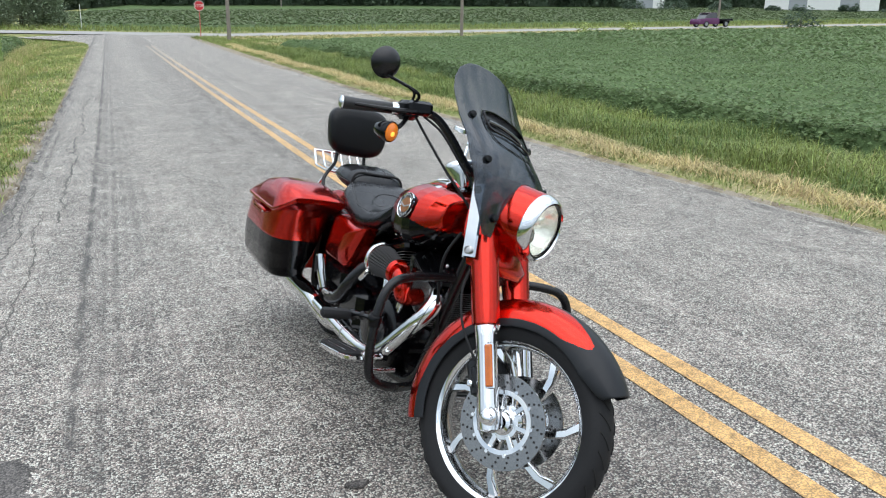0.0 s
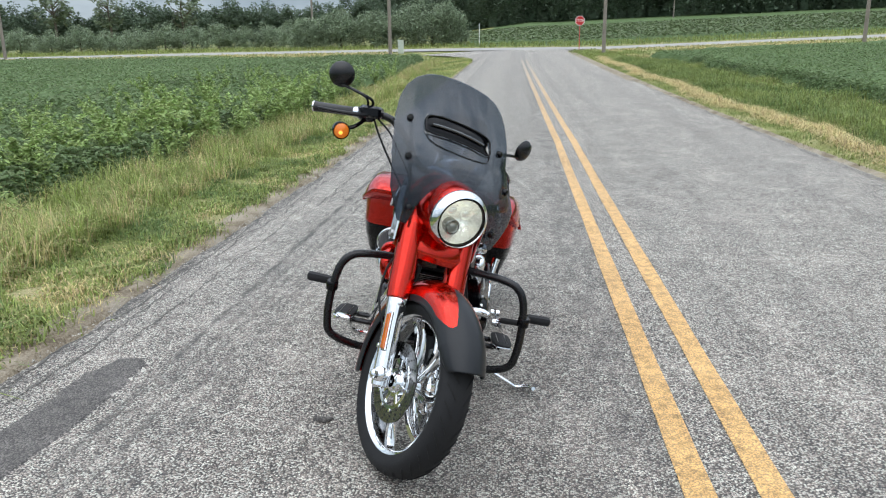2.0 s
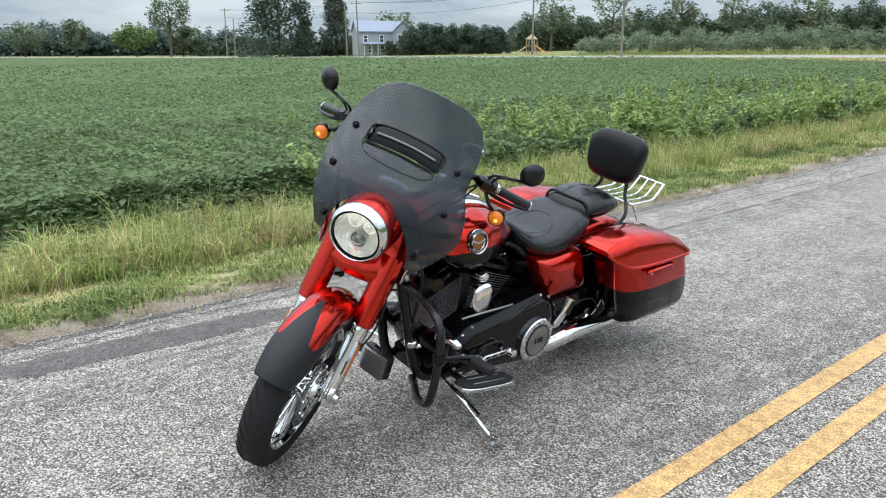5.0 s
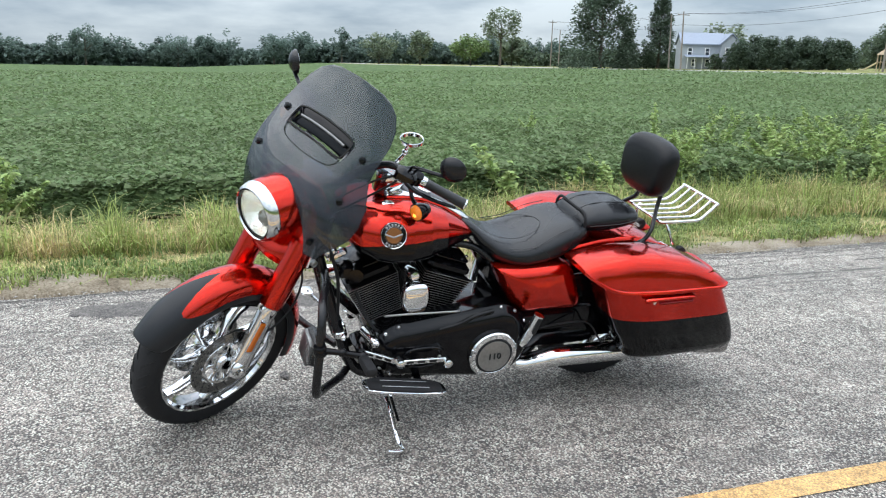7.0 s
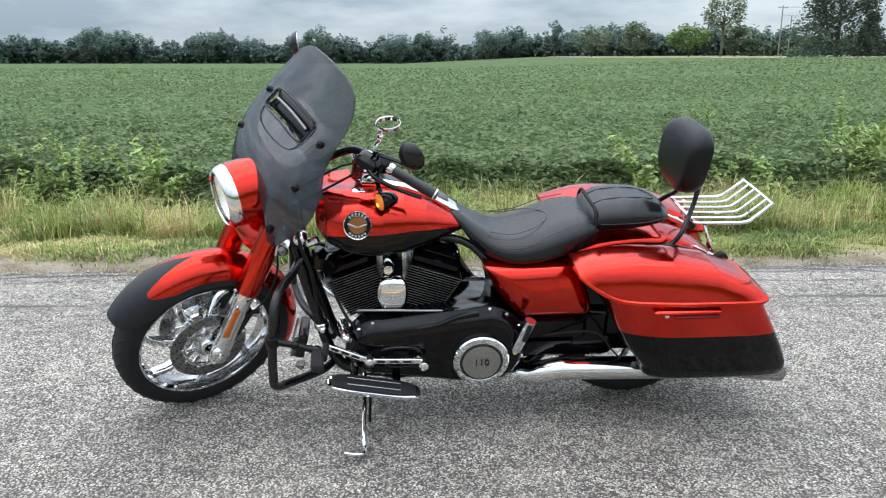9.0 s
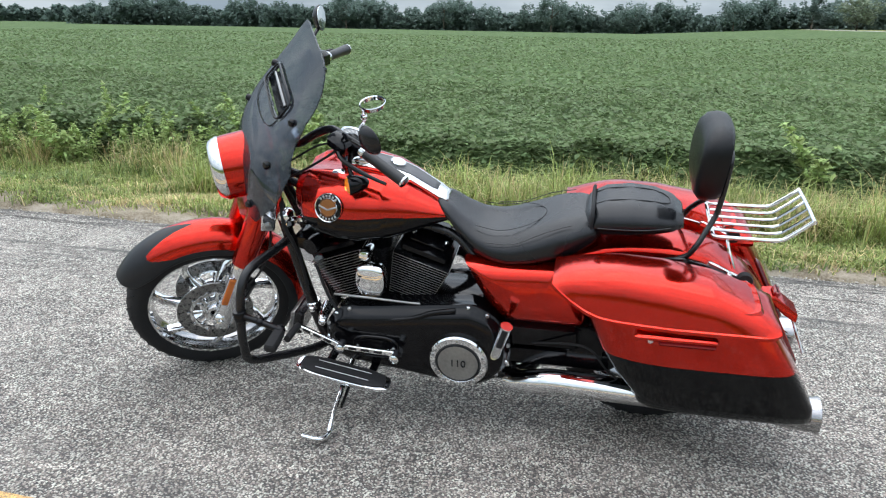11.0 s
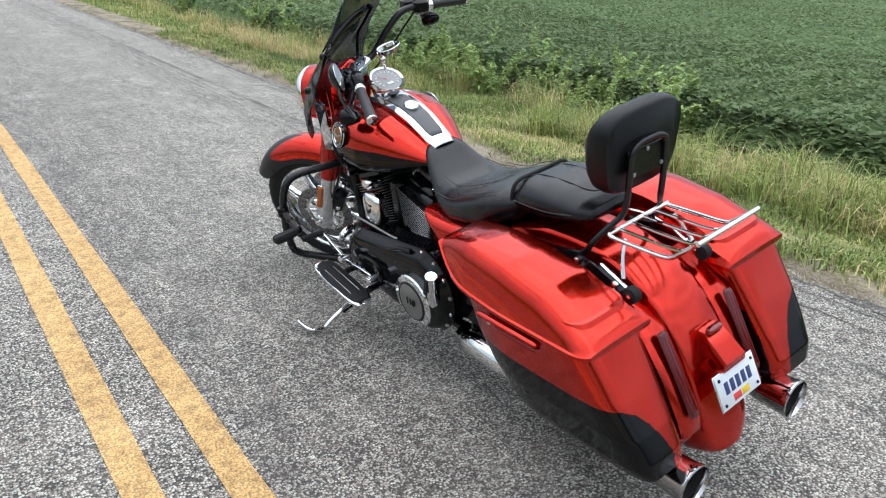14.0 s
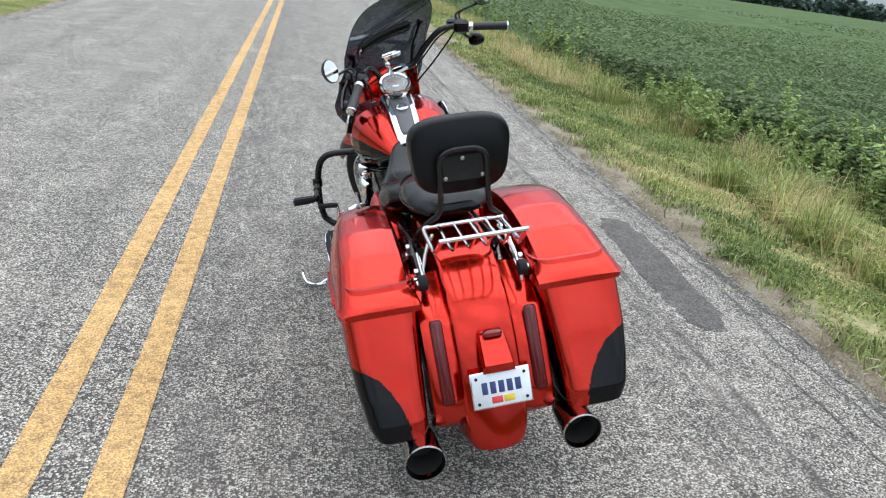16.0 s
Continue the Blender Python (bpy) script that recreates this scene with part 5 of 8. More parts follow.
ring_y = [1.150 - 0.575 * i / 150 for i in range(151)]
NT = 160
rings = []
for y in ring_y:
    w, zb, zt = smooth_steps(TK[::-1], y)
    ring = []
    for j in range(NT):
        a = 2 * math.pi * j / NT
        c, s = math.cos(a), math.sin(a)
        zc = zb + (zt - zb) * 0.42
        xx = w * math.copysign(abs(c) ** 0.70, c)
        zz = zc + ((zt - zc) if s > 0 else (zc - zb)) * math.copysign(abs(s) ** (0.86 if s > 0 else 0.5), s)
        zz -= 0.016 * max(0, 1 - (xx / (0.45 * w + 1e-6)) ** 2) * (s > 0)
        ring.append((xx, y, zz))
    for side in (range(NT // 4 + 1, 3 * NT // 4), list(range(3 * NT // 4, NT)) + list(range(NT // 4))):
        j = min(side, key=lambda q: abs(ring[q][2] - paint_line(y)))
        if abs(ring[j][2] - paint_line(y)) < 0.01:
            ring[j] = (ring[j][0], y, paint_line(y))
    rings.append(ring)
g.loft(rings)
for k_, f in enumerate(g.f[:150 * NT]):
    c = sum((Vector(g.v[i]) for i in f), Vector()) / 4
    g.mi[k_] = 1 if c.z < paint_line(c.y) else 0
tank = part("fuel_tank", g, [RED, BLACK], bike, "glossy fuel tank, red above and black below", None, 70)


def tank_side(s):
    c, d = Vector((s * 0.226, 0.99, 0.898)), Vector((s, 0.10, 0.28)).normalized()
    tq = d.to_track_quat("Z", "Y").to_matrix()
    g = Geo()
    g.lathe([(0.049, -0.01), (0.050, 0.004), (0.046, 0.007), (0.002, 0.007)], c, d, 40)
    em = part("tank_emblem", g, BLACK, tank, "round black and bronze tank badge")
    g = Geo()
    g.lathe([(0.047, 0.006), (0.0495, 0.008), (0.0505, 0.004)], c, d, 40, cap=False)
    g.lathe([(0.031, 0.007), (0.0325, 0.009), (0.034, 0.007)], c, d, 40, cap=False)
    part("badge_rim", g, CHROME, em)
    g = Geo()
    g.lathe([(0.030, 0.0065), (0.028, 0.009), (0.002, 0.009)], c, d, 32)
    part("badge_center", g, BRONZE, em, "bronze badge centre")
    g = Geo()
    for k_ in (-1, 1):
        g.box(c + d * 0.010 + tq @ Vector((k_ * 0.017, -0.001, 0)), (0.036, 0.006, 0.003), 0.001, tq @ Euler((0, 0, k_ * 0.38)).to_matrix())
    for i in range(6):
        for base in (0.5, -0.5):
            a = math.pi * base + (i - 2.5) * 0.30
            g.box(c + d * 0.008 + tq @ Vector((0.040 * math.cos(a), 0.040 * math.sin(a), 0)), (0.007, 0.009, 0.002), 0.001, tq @ Euler((0, 0, a - math.pi / 2)).to_matrix())
    tagged(part("badge_marks", g, STEEL, em, "plain silver bars"), kind="stuff")
    g = Geo()
    g.lathe([(0.034, -0.004), (0.033, 0.004), (0.024, 0.008), (0.002, 0.009)], (s * 0.125, 0.985, 0.972), (s * 0.45, 0.0, 1), 28)
    part("filler_cap", g, CHROME, tank, "low chrome filler cap")


both(tank_side)
# console and dial
g = Geo()
rows = []
for i in range(25):
    t = i / 24
    y = 0.985 - 0.375 * t
    zt = smooth_steps([(0.56, 0.835), (0.62, 0.868), (0.66, 0.893), (0.74, 0.942), (0.82, 0.974), (0.90, 0.990), (0.99, 0.998)], y)
    w = 0.074 - 0.022 * t if t < 0.93 else 0.046
    rows.append([(-w, y, zt - 0.012), (-w, y, zt + 0.004), (-w * 0.8, y, zt + 0.011), (0, y, zt + 0.013), (w * 0.8, y, zt + 0.011), (w, y, zt + 0.004), (w, y, zt - 0.012)])
g.loft(rows, closed=False)
con = part("console", g, CHROME, bike, "chrome tank console with a dark centre panel", None, 35)
con.modifiers.new("thick", "SOLIDIFY").thickness = 0.002
g = Geo()
rows = []
for i in range(15):
    t = i / 14
    y = 0.905 - 0.255 * t
    zt = smooth_steps([(0.62, 0.868), (0.66, 0.893), (0.74, 0.942), (0.82, 0.974), (0.90, 0.990)], y) + 0.0155
    w = (0.045 - 0.013 * t) * (1 if 0 < i < 14 else 0.8)
    rows.append([(-w, y, zt - 0.003), (-w * 0.9, y, zt), (w * 0.9, y, zt), (w, y, zt - 0.003)])
g.loft(rows, closed=False)
part("console_panel", g, mat("grey_console_panel", (0.10, 0.10, 0.105), 0.45, 0.3, vary=0.12, scale=120), con, "dark centre panel").modifiers.new("thick", "SOLIDIFY").thickness = 0.002
g = Geo()
g.lathe([(0.028, 0.0), (0.029, 0.009), (0.025, 0.013), (0.002, 0.015)], (0.0, 0.800, 0.980), (0, -0.3, 1), 28)
part("fuel_cap", g, CHROME, con, "round chrome fuel door")
DC, DD = Vector((0.0, 0.947, 1.060)), Vector((0, -0.55, 1)).normalized()
g = Geo()
g.lathe([(0.038, -0.085), (0.057, -0.04), (0.070, -0.012), (0.0725, 0.004), (0.068, 0.013), (0.060, 0.009)], DC, DD, 44, cap=False)
gauge = part("speedometer", g, CHROME, bike, "round speedometer with chrome rim")
g = Geo()
g.lathe([(0.0605, 0.007), (0.002, 0.0075)], DC, DD, 40)
part("dial", g, DIAL, gauge, "dark dial with pale marks")
g = Geo()
dq = DD.to_track_quat("Z", "Y").to_matrix()
for i in range(13):
    a = radians(220 - 260 * i / 12)
    g.box(DC + DD * 0.009 + dq @ Vector((0.043 * math.cos(a), 0.043 * math.sin(a), 0)), (0.011, 0.0025, 0.001), 0.0004, dq @ Euler((0, 0, a)).to_matrix())
g.box(DC + DD * 0.009 + dq @ Vector((0, -0.024, 0)), (0.030, 0.012, 0.001), 0.0004, dq)
tagged(part("dial_marks", g, WHITE, gauge), kind="stuff")
g = Geo()
g.box(DC + DD * 0.0105 + dq @ Vector((-0.012, 0.008, 0)), (0.040, 0.002, 0.001), 0.0004, dq @ Euler((0, 0, -0.6)).to_matrix())
part("needle", g, STICKRED, gauge)

# seat
def seat_part(name, rows_, p=3.2, dish=0.0, label=""):
    g = Geo()
    ys_ = [r[0] for r in rows_]
    rings = []
    n = 40
    lo_, hi_ = min(ys_), max(ys_)
    for i in range(n + 1):
        y = lo_ + (hi_ - lo_) * i / n
        w, zb, zt = smooth_steps(sorted((r[0], r[1:]) for r in rows_), y)
        ring = []
        for j in range(40):
            a = 2 * math.pi * j / 40
            c, s = math.cos(a), math.sin(a)
            xx = w * math.copysign(abs(c) ** (2 / p), c)
            zc, h = (zb + zt) / 2, (zt - zb) / 2
            zz = zc + h * math.copysign(abs(s) ** (2 / p), s)
            if s > 0:
                zz -= dish * (1 - (xx / w) ** 2)
                zz -= 0.05 * max(0, abs(xx) / w - 0.55) ** 1.5
            ring.append((xx, y, zz))
        rings.append(ring)
    g.loft(rings)
    return part(name, g, LEATHER, bike, label, None, 75)


seat = seat_part("rider_seat", [(0.655, 0.045, 0.866, 0.893), (0.635, 0.078, 0.845, 0.890), (0.60, 0.100, 0.80, 0.873), (0.56, 0.120, 0.74, 0.843), (0.50, 0.150, 0.692, 0.808), (0.44, 0.175, 0.675, 0.795), (0.38, 0.190, 0.670, 0.803), (0.30, 0.195, 0.682, 0.830), (0.22, 0.190, 0.702, 0.862), (0.15, 0.175, 0.730, 0.875), (0.09, 0.140, 0.765, 0.872), (0.065, 0.09, 0.79, 0.855)], 3.0, 0.016, "black vinyl rider seat with stitched seams")
pill = seat_part("pillion_seat", [(0.135, 0.085, 0.800, 0.855), (0.115, 0.125, 0.790, 0.890), (0.06, 0.145, 0.795, 0.915), (-0.02, 0.152, 0.800, 0.924), (-0.10, 0.145, 0.812, 0.918), (-0.16, 0.125, 0.822, 0.900), (-0.195, 0.085, 0.835, 0.875)], 3.0, 0.006, "black vinyl passenger seat")


def stitched(parent, pts):
    g = Geo()
    g.tube(pts, 0.0016, 5, 6)
    part("seam", g, THREAD, parent)


stitched(seat, [(-0.10, 0.50, 0.805), (-0.11, 0.42, 0.796), (-0.10, 0.34, 0.811), (-0.05, 0.28, 0.824), (0.0, 0.265, 0.829), (0.05, 0.28, 0.824), (0.10, 0.34, 0.811), (0.11, 0.42, 0.796), (0.10, 0.50, 0.805)])
for sx in (-1, 1):
    stitched(seat, [(sx * 0.168, 0.46, 0.775), (sx * 0.178, 0.36, 0.782), (sx * 0.168, 0.26, 0.826), (sx * 0.15, 0.17, 0.853)])

PILL_TOP = [(-0.195, 0.875), (-0.16, 0.900), (-0.10, 0.918), (-0.02, 0.924), (0.06, 0.915), (0.115, 0.890)]


def pill_top(x, y):
    return smooth_steps(PILL_TOP, y) - 0.006 * (1 - (x / 0.15) ** 2) - 0.05 * max(0, abs(x) / 0.15 - 0.55) ** 1.5


# long U-shaped panel seam, a lower side seam and the rolled front edge of the passenger seat
stitched(pill, [(x, y, pill_top(x, y) + 0.0008) for x, y in ((-0.050, 0.10), (-0.052, 0.04), (-0.052, -0.06), (-0.044, -0.12), (-0.020, -0.148), (0.020, -0.148), (0.044, -0.12), (0.052, -0.06), (0.052, 0.04), (0.050, 0.10))])
for sx in (-1, 1):
    stitched(pill, [(sx * 0.1425, 0.085, 0.845), (sx * 0.1525, 0.0, 0.850), (sx * 0.149, -0.08, 0.853), (sx * 0.131, -0.15, 0.858)])
g = Geo()
g.tube([(-0.128, 0.104, 0.800), (-0.131, 0.106, 0.840), (-0.122, 0.104, 0.876), (-0.095, 0.103, 0.894), (-0.05, 0.104, 0.895), (0.0, 0.104, 0.894), (0.05, 0.104, 0.895), (0.095, 0.103, 0.894), (0.122, 0.104, 0.876), (0.131, 0.106, 0.840), (0.128, 0.104, 0.800)], 0.0065, 8, 5)
part("seat_strap", g, RUBBER, pill, "dark strap round the passenger seat's front")


# backrest
g = Geo()
rings = []
for y, k_ in ((-0.215, 0.55), (-0.222, 0.80), (-0.24, 0.96), (-0.265, 1.0), (-0.29, 0.97), (-0.302, 0.9)):
    ring = []
    for j in range(44):
        a = 2 * math.pi * j / 44
        c, s = math.cos(a), math.sin(a)
        zz = 0.128 * k_ * math.copysign(abs(s) ** 0.55, s)
        xx = (0.158 + 0.10 * zz) * (0.65 + 0.35 * k_) * math.copysign(abs(c) ** 0.55, c)
        ring.append((0.012 + xx, y - 0.10 * zz + 0.25 * xx * xx, 1.062 + zz - 0.18 * xx * xx * (zz > 0)))
    rings.append(ring)
g.loft(rings)
pad = part("backrest_pad", g, CLOTH, bike, "black padded passenger backrest", None, 60)
g = Geo()
g.box((0.012, -0.302, 1.025), (0.150, 0.012, 0.085), 0.004)
part("back_plate", g, POWDER, pad)
for q in ((0.012, 1.058), (-0.045, 0.998), (0.072, 0.998)):
    g = Geo()
    g.lathe([(0.006, 0), (0.0065, 0.004), (0.003, 0.006)], (q[0], -0.308, q[1]), (0, -1, 0), 10)
    part("pad_screw", g, STEEL, pad)
g = Geo()
leg_ = [(0.150, -0.150, 0.742), (0.150, -0.205, 0.760), (0.148, -0.235, 0.800), (0.120, -0.262, 0.840), (0.085, -0.290, 0.880), (0.077, -0.302, 0.93), (0.075, -0.310, 1.00), (0.072, -0.316, 1.062), (0.045, -0.318, 1.086), (0.0, -0.318, 1.090)]
g.tube([(-x + 0.012, y, z) for x, y, z in leg_] + [(x + 0.012, y, z) for x, y, z in leg_[::-1][1:]], 0.0095, 10, 5)
sissy = part("sissy_bar", g, POWDER, bike, "black tubular backrest bar")


def dock(s):
    g = Geo()
    rings = []
    for y, za, zb in ((-0.12, 0.735, 0.760), (-0.20, 0.705, 0.765), (-0.27, 0.700, 0.748), (-0.385, 0.650, 0.700)):
        rings.append([(s * 0.158, y, za), (s * 0.166, y, za), (s * 0.166, y, zb), (s * 0.158, y, zb)])
    g.loft(rings)
    d_ = part("side_plate", g, CHROME if s > 0 else POWDER, sissy, "backrest side plate")
    for y, z in ((-0.205, 0.718), (-0.345, 0.690)):
        g = Geo()
        g.lathe([(0.012, 0.0), (0.014, 0.004), (0.014, 0.016), (0.010, 0.020), (0.004, 0.021)], (s * 0.165, y, z), (s, 0, 0), 14)
        g.lathe([(0.011, 0.0), (0.011, 0.012), (0.006, 0.016)], (s * 0.165, y, z + 0.028), (s, 0, 0), 12)
        part("docking_post", g, CHROME, d_)


both(dock)

# rack
g = Geo()
edge = [(0.118, -0.285, 0.838), (0.128, -0.300, 0.836), (0.130, -0.40, 0.836), (0.130, -0.485, 0.838), (0.128, -0.520, 0.858), (0.124, -0.572, 0.903), (0.110, -0.580, 0.909)]
loop = [(-x, y, z) for x, y, z in edge] + [(x, y, z) for x, y, z in edge[::-1]] + [(-0.118, -0.285, 0.838)]
g.tube(loop, 0.0068, 10, 3)
rack = part("luggage_rack", g, CHROME, bike, "chrome tube luggage rack with raised rear end")
for x in (-0.078, -0.026, 0.026, 0.078):
    g = Geo()
    g.tube([(x, -0.285, 0.838), (x, -0.40, 0.835), (x, -0.485, 0.837), (x, -0.520, 0.857), (x, -0.578, 0.908)], 0.0052, 8, 3)
    part("rack_bar", g, CHROME, rack)
for s in (-1, 1):
    g = Geo()
    g.box((s * 0.152, -0.335, 0.722), (0.012, 0.13, 0.022), 0.004, Euler((radians(26), 0, 0)).to_matrix())
    part("rack_bracket", g, CHROME, rack)
    g = Geo()
    g.tube([(s * 0.105, -0.33, 0.832), (s * 0.130, -0.34, 0.790), (s * 0.150, -0.36, 0.735)], 0.006, 8, 4)
    part("rack_stay", g, CHROME, rack)
    g = Geo()
    g.lathe([(0.014, -0.014), (0.024, -0.012), (0.026, 0.0), (0.024, 0.014), (0.012, 0.016)], (s * 0.160, -0.398, 0.702), X * s, 20)
    pk = part("docking_puck", g, RUBBER, rack, "black rubber docking puck")
    g = Geo()
    g.lathe([(0.010, 0.014), (0.010, 0.021), (0.005, 0.023)], (s * 0.160, -0.398, 0.702), X * s, 12)
    part("puck_bolt", g, CHROME, pk)

# rear fender
g = Geo()
MID = [Vector((0, y, z)) for y, z in ((0.16, 0.73), (0.0, 0.765), (-0.15, 0.768), (-0.27, 0.745), (-0.37, 0.700), (-0.45, 0.635), (-0.515, 0.55), (-0.562, 0.455), (-0.603, 0.345), (-0.632, 0.262), (-0.645, 0.215))]
line_ = spline(MID, 8)
rows = []
for i, p in enumerate(line_):
    t = (line_[min(i + 1, len(line_) - 1)] - line_[max(0, i - 1)]).normalized()
    nrm = Vector((0, t.z, -t.y))
    if nrm.y > 0 and i > 20:
        nrm = -nrm
    if i <= 20 and nrm.z < 0:
        nrm = -nrm
    row = []
    e = max(0.0, (i - len(line_) + 18) / 18)
    for j in range(29):
        u = -1 + 2 * j / 28
        xx = 0.118 * (1 - 0.32 * e * e) * math.copysign(math.sin(abs(u) * math.pi / 2) ** 0.9, u)
        row.append(p + X * xx - nrm * ((0.022 + 0.05 * e * e) * (1 - math.cos(u * math.pi / 2)) + 0.13 * max(0, abs(u) - 0.6) / 0.4 * (1 - 0.7 * e)))
    rows.append(row)
g.loft(rows, closed=False)
rfen = part("rear_fender", g, RED, bike, "long red rear fender", None, 60)
rfen.modifiers.new("thick", "SOLIDIFY").thickness = 0.004


def rear_side(s):
    g = Geo()
    rings = []
    for y, z, d_ in ((-0.30, 0.690, 0.03), (-0.40, 0.640, 0.05), (-0.470, 0.600, 0.06), (-0.535, 0.50, 0.06), (-0.590, 0.385, 0.06), (-0.61, 0.33, 0.05), (-0.595, 0.30, 0.03)):
        rings.append([(s * 0.095, y + 0.012, z), (s * 0.125, y, z), (s * 0.175, y, z), (s * 0.192, y + 0.012, z), (s * 0.196, y + 0.02 + d_, z - d_), (s * 0.095, y + d_, z - d_)])
    g.loft(rings)
    f = part("filler_panel", g, RED, rfen, "red filler panel beside the fender", None, 50)
    a, b = Vector((s * 0.150, -0.486, 0.603)), Vector((s * 0.147, -0.596, 0.388))
    d = (b - a).normalized()
    tq = Matrix((Vector((1, 0, 0)), d, Vector((1, 0, 0)).cross(d))).transposed()
    g = Geo()
    g.box((a + b) / 2 + Vector((0, -0.008, 0.004)), (0.040, (b - a).length + 0.02, 0.016), 0.012, tq)
    l_ = part("tail_strip", g, DARKSTRIP, rfen, "narrow smoked red tail lamp strip", None, 50)
    g = Geo()
    for k_ in (-1, 0, 1):
        g.box((a + b) / 2 + Vector((k_ * 0.011, -0.016, 0.007)), (0.003, (b - a).length - 0.015, 0.003), 0.001, tq)
    tagged(part("lens_ribs", g, LENSRED, l_), kind="stuff")


both(rear_side)
# plate, with plain bars for its number
PC = Vector((0.012, -0.632, 0.428))
px_, pz_ = Vector((1, 0, 0)), Vector((0, 0.42, 1)).normalized()
pq = Matrix((px_, pz_, px_.cross(pz_))).transposed()
g = Geo()
g.box(PC, (0.178, 0.102, 0.003), 0.0012, pq)
plate = part("number_plate", g, PLATE, bike, "white plate with dark blue bars and two stickers")
g = Geo()
g.box(PC - pq @ Vector((0, 0, 0.004)), (0.186, 0.110, 0.005), 0.002, pq)
part("plate_frame", g, CHROME, plate)
for i in range(5):
    g = Geo()
    g.box(PC + pq @ Vector((-0.052 + 0.026 * i, 0.006, 0.002)), (0.018, 0.036, 0.0015), 0.0006, pq)
    part("plate_bar", g, INK, plate)
for x, mt in ((-0.018, STICKRED), (0.020, STICKYEL)):
    g = Geo()
    g.box(PC + pq @ Vector((x, -0.032, 0.002)), (0.034, 0.020, 0.0015), 0.0006, pq)
    part("plate_sticker", g, mt, plate)
for x, z in ((-0.075, 0.038), (0.075, 0.038), (-0.075, -0.038), (0.075, -0.038)):
    g = Geo()
    g.lathe([(0.005, 0), (0.005, 0.003), (0.002, 0.004)], PC + pq @ Vector((x, z, 0.001)), pq @ Vector((0, 0, 1)), 8)
    part("plate_bolt", g, SATIN, plate)
g = Geo()
rings = []
for y, z, w, h in ((-0.50, 0.555, 0.040, 0.02), (-0.535, 0.560, 0.043, 0.022), (-0.575, 0.528, 0.047, 0.026), (-0.618, 0.494, 0.050, 0.018)):
    rings.append([(0.012 - w, y, z - h), (0.012 + w, y, z - h), (0.012 + w, y, z), (0.012 + w * 0.85, y - 0.003, z + 0.010), (0.012 - w * 0.85, y - 0.003, z + 0.010), (0.012 - w, y, z)])
g.loft(rings)
part("plate_lamp_hood", g, RED, plate, "red plate lamp hood", None, 50)
g = Geo()
g.box((0.014, -0.545, 0.570), (0.060, 0.022, 0.026), 0.007)
part("brake_lamp", g, LENSRED, bike, "small dark red brake lamp")


# bags
def even(ring, n):
    """The closed outline with n corners at even steps."""
    pts = ring + ring[:1]
    run = [0.0]
    for a, b in zip(pts, pts[1:]):
        run.append(run[-1] + (b - a).length)
    out, k_ = [], 0
    for i in range(n):
        d = run[-1] * i / n
        while run[k_ + 1] < d:
            k_ += 1
        out.append(pts[k_].lerp(pts[k_ + 1], (d - run[k_]) / max(1e-9, run[k_ + 1] - run[k_])))
    return out


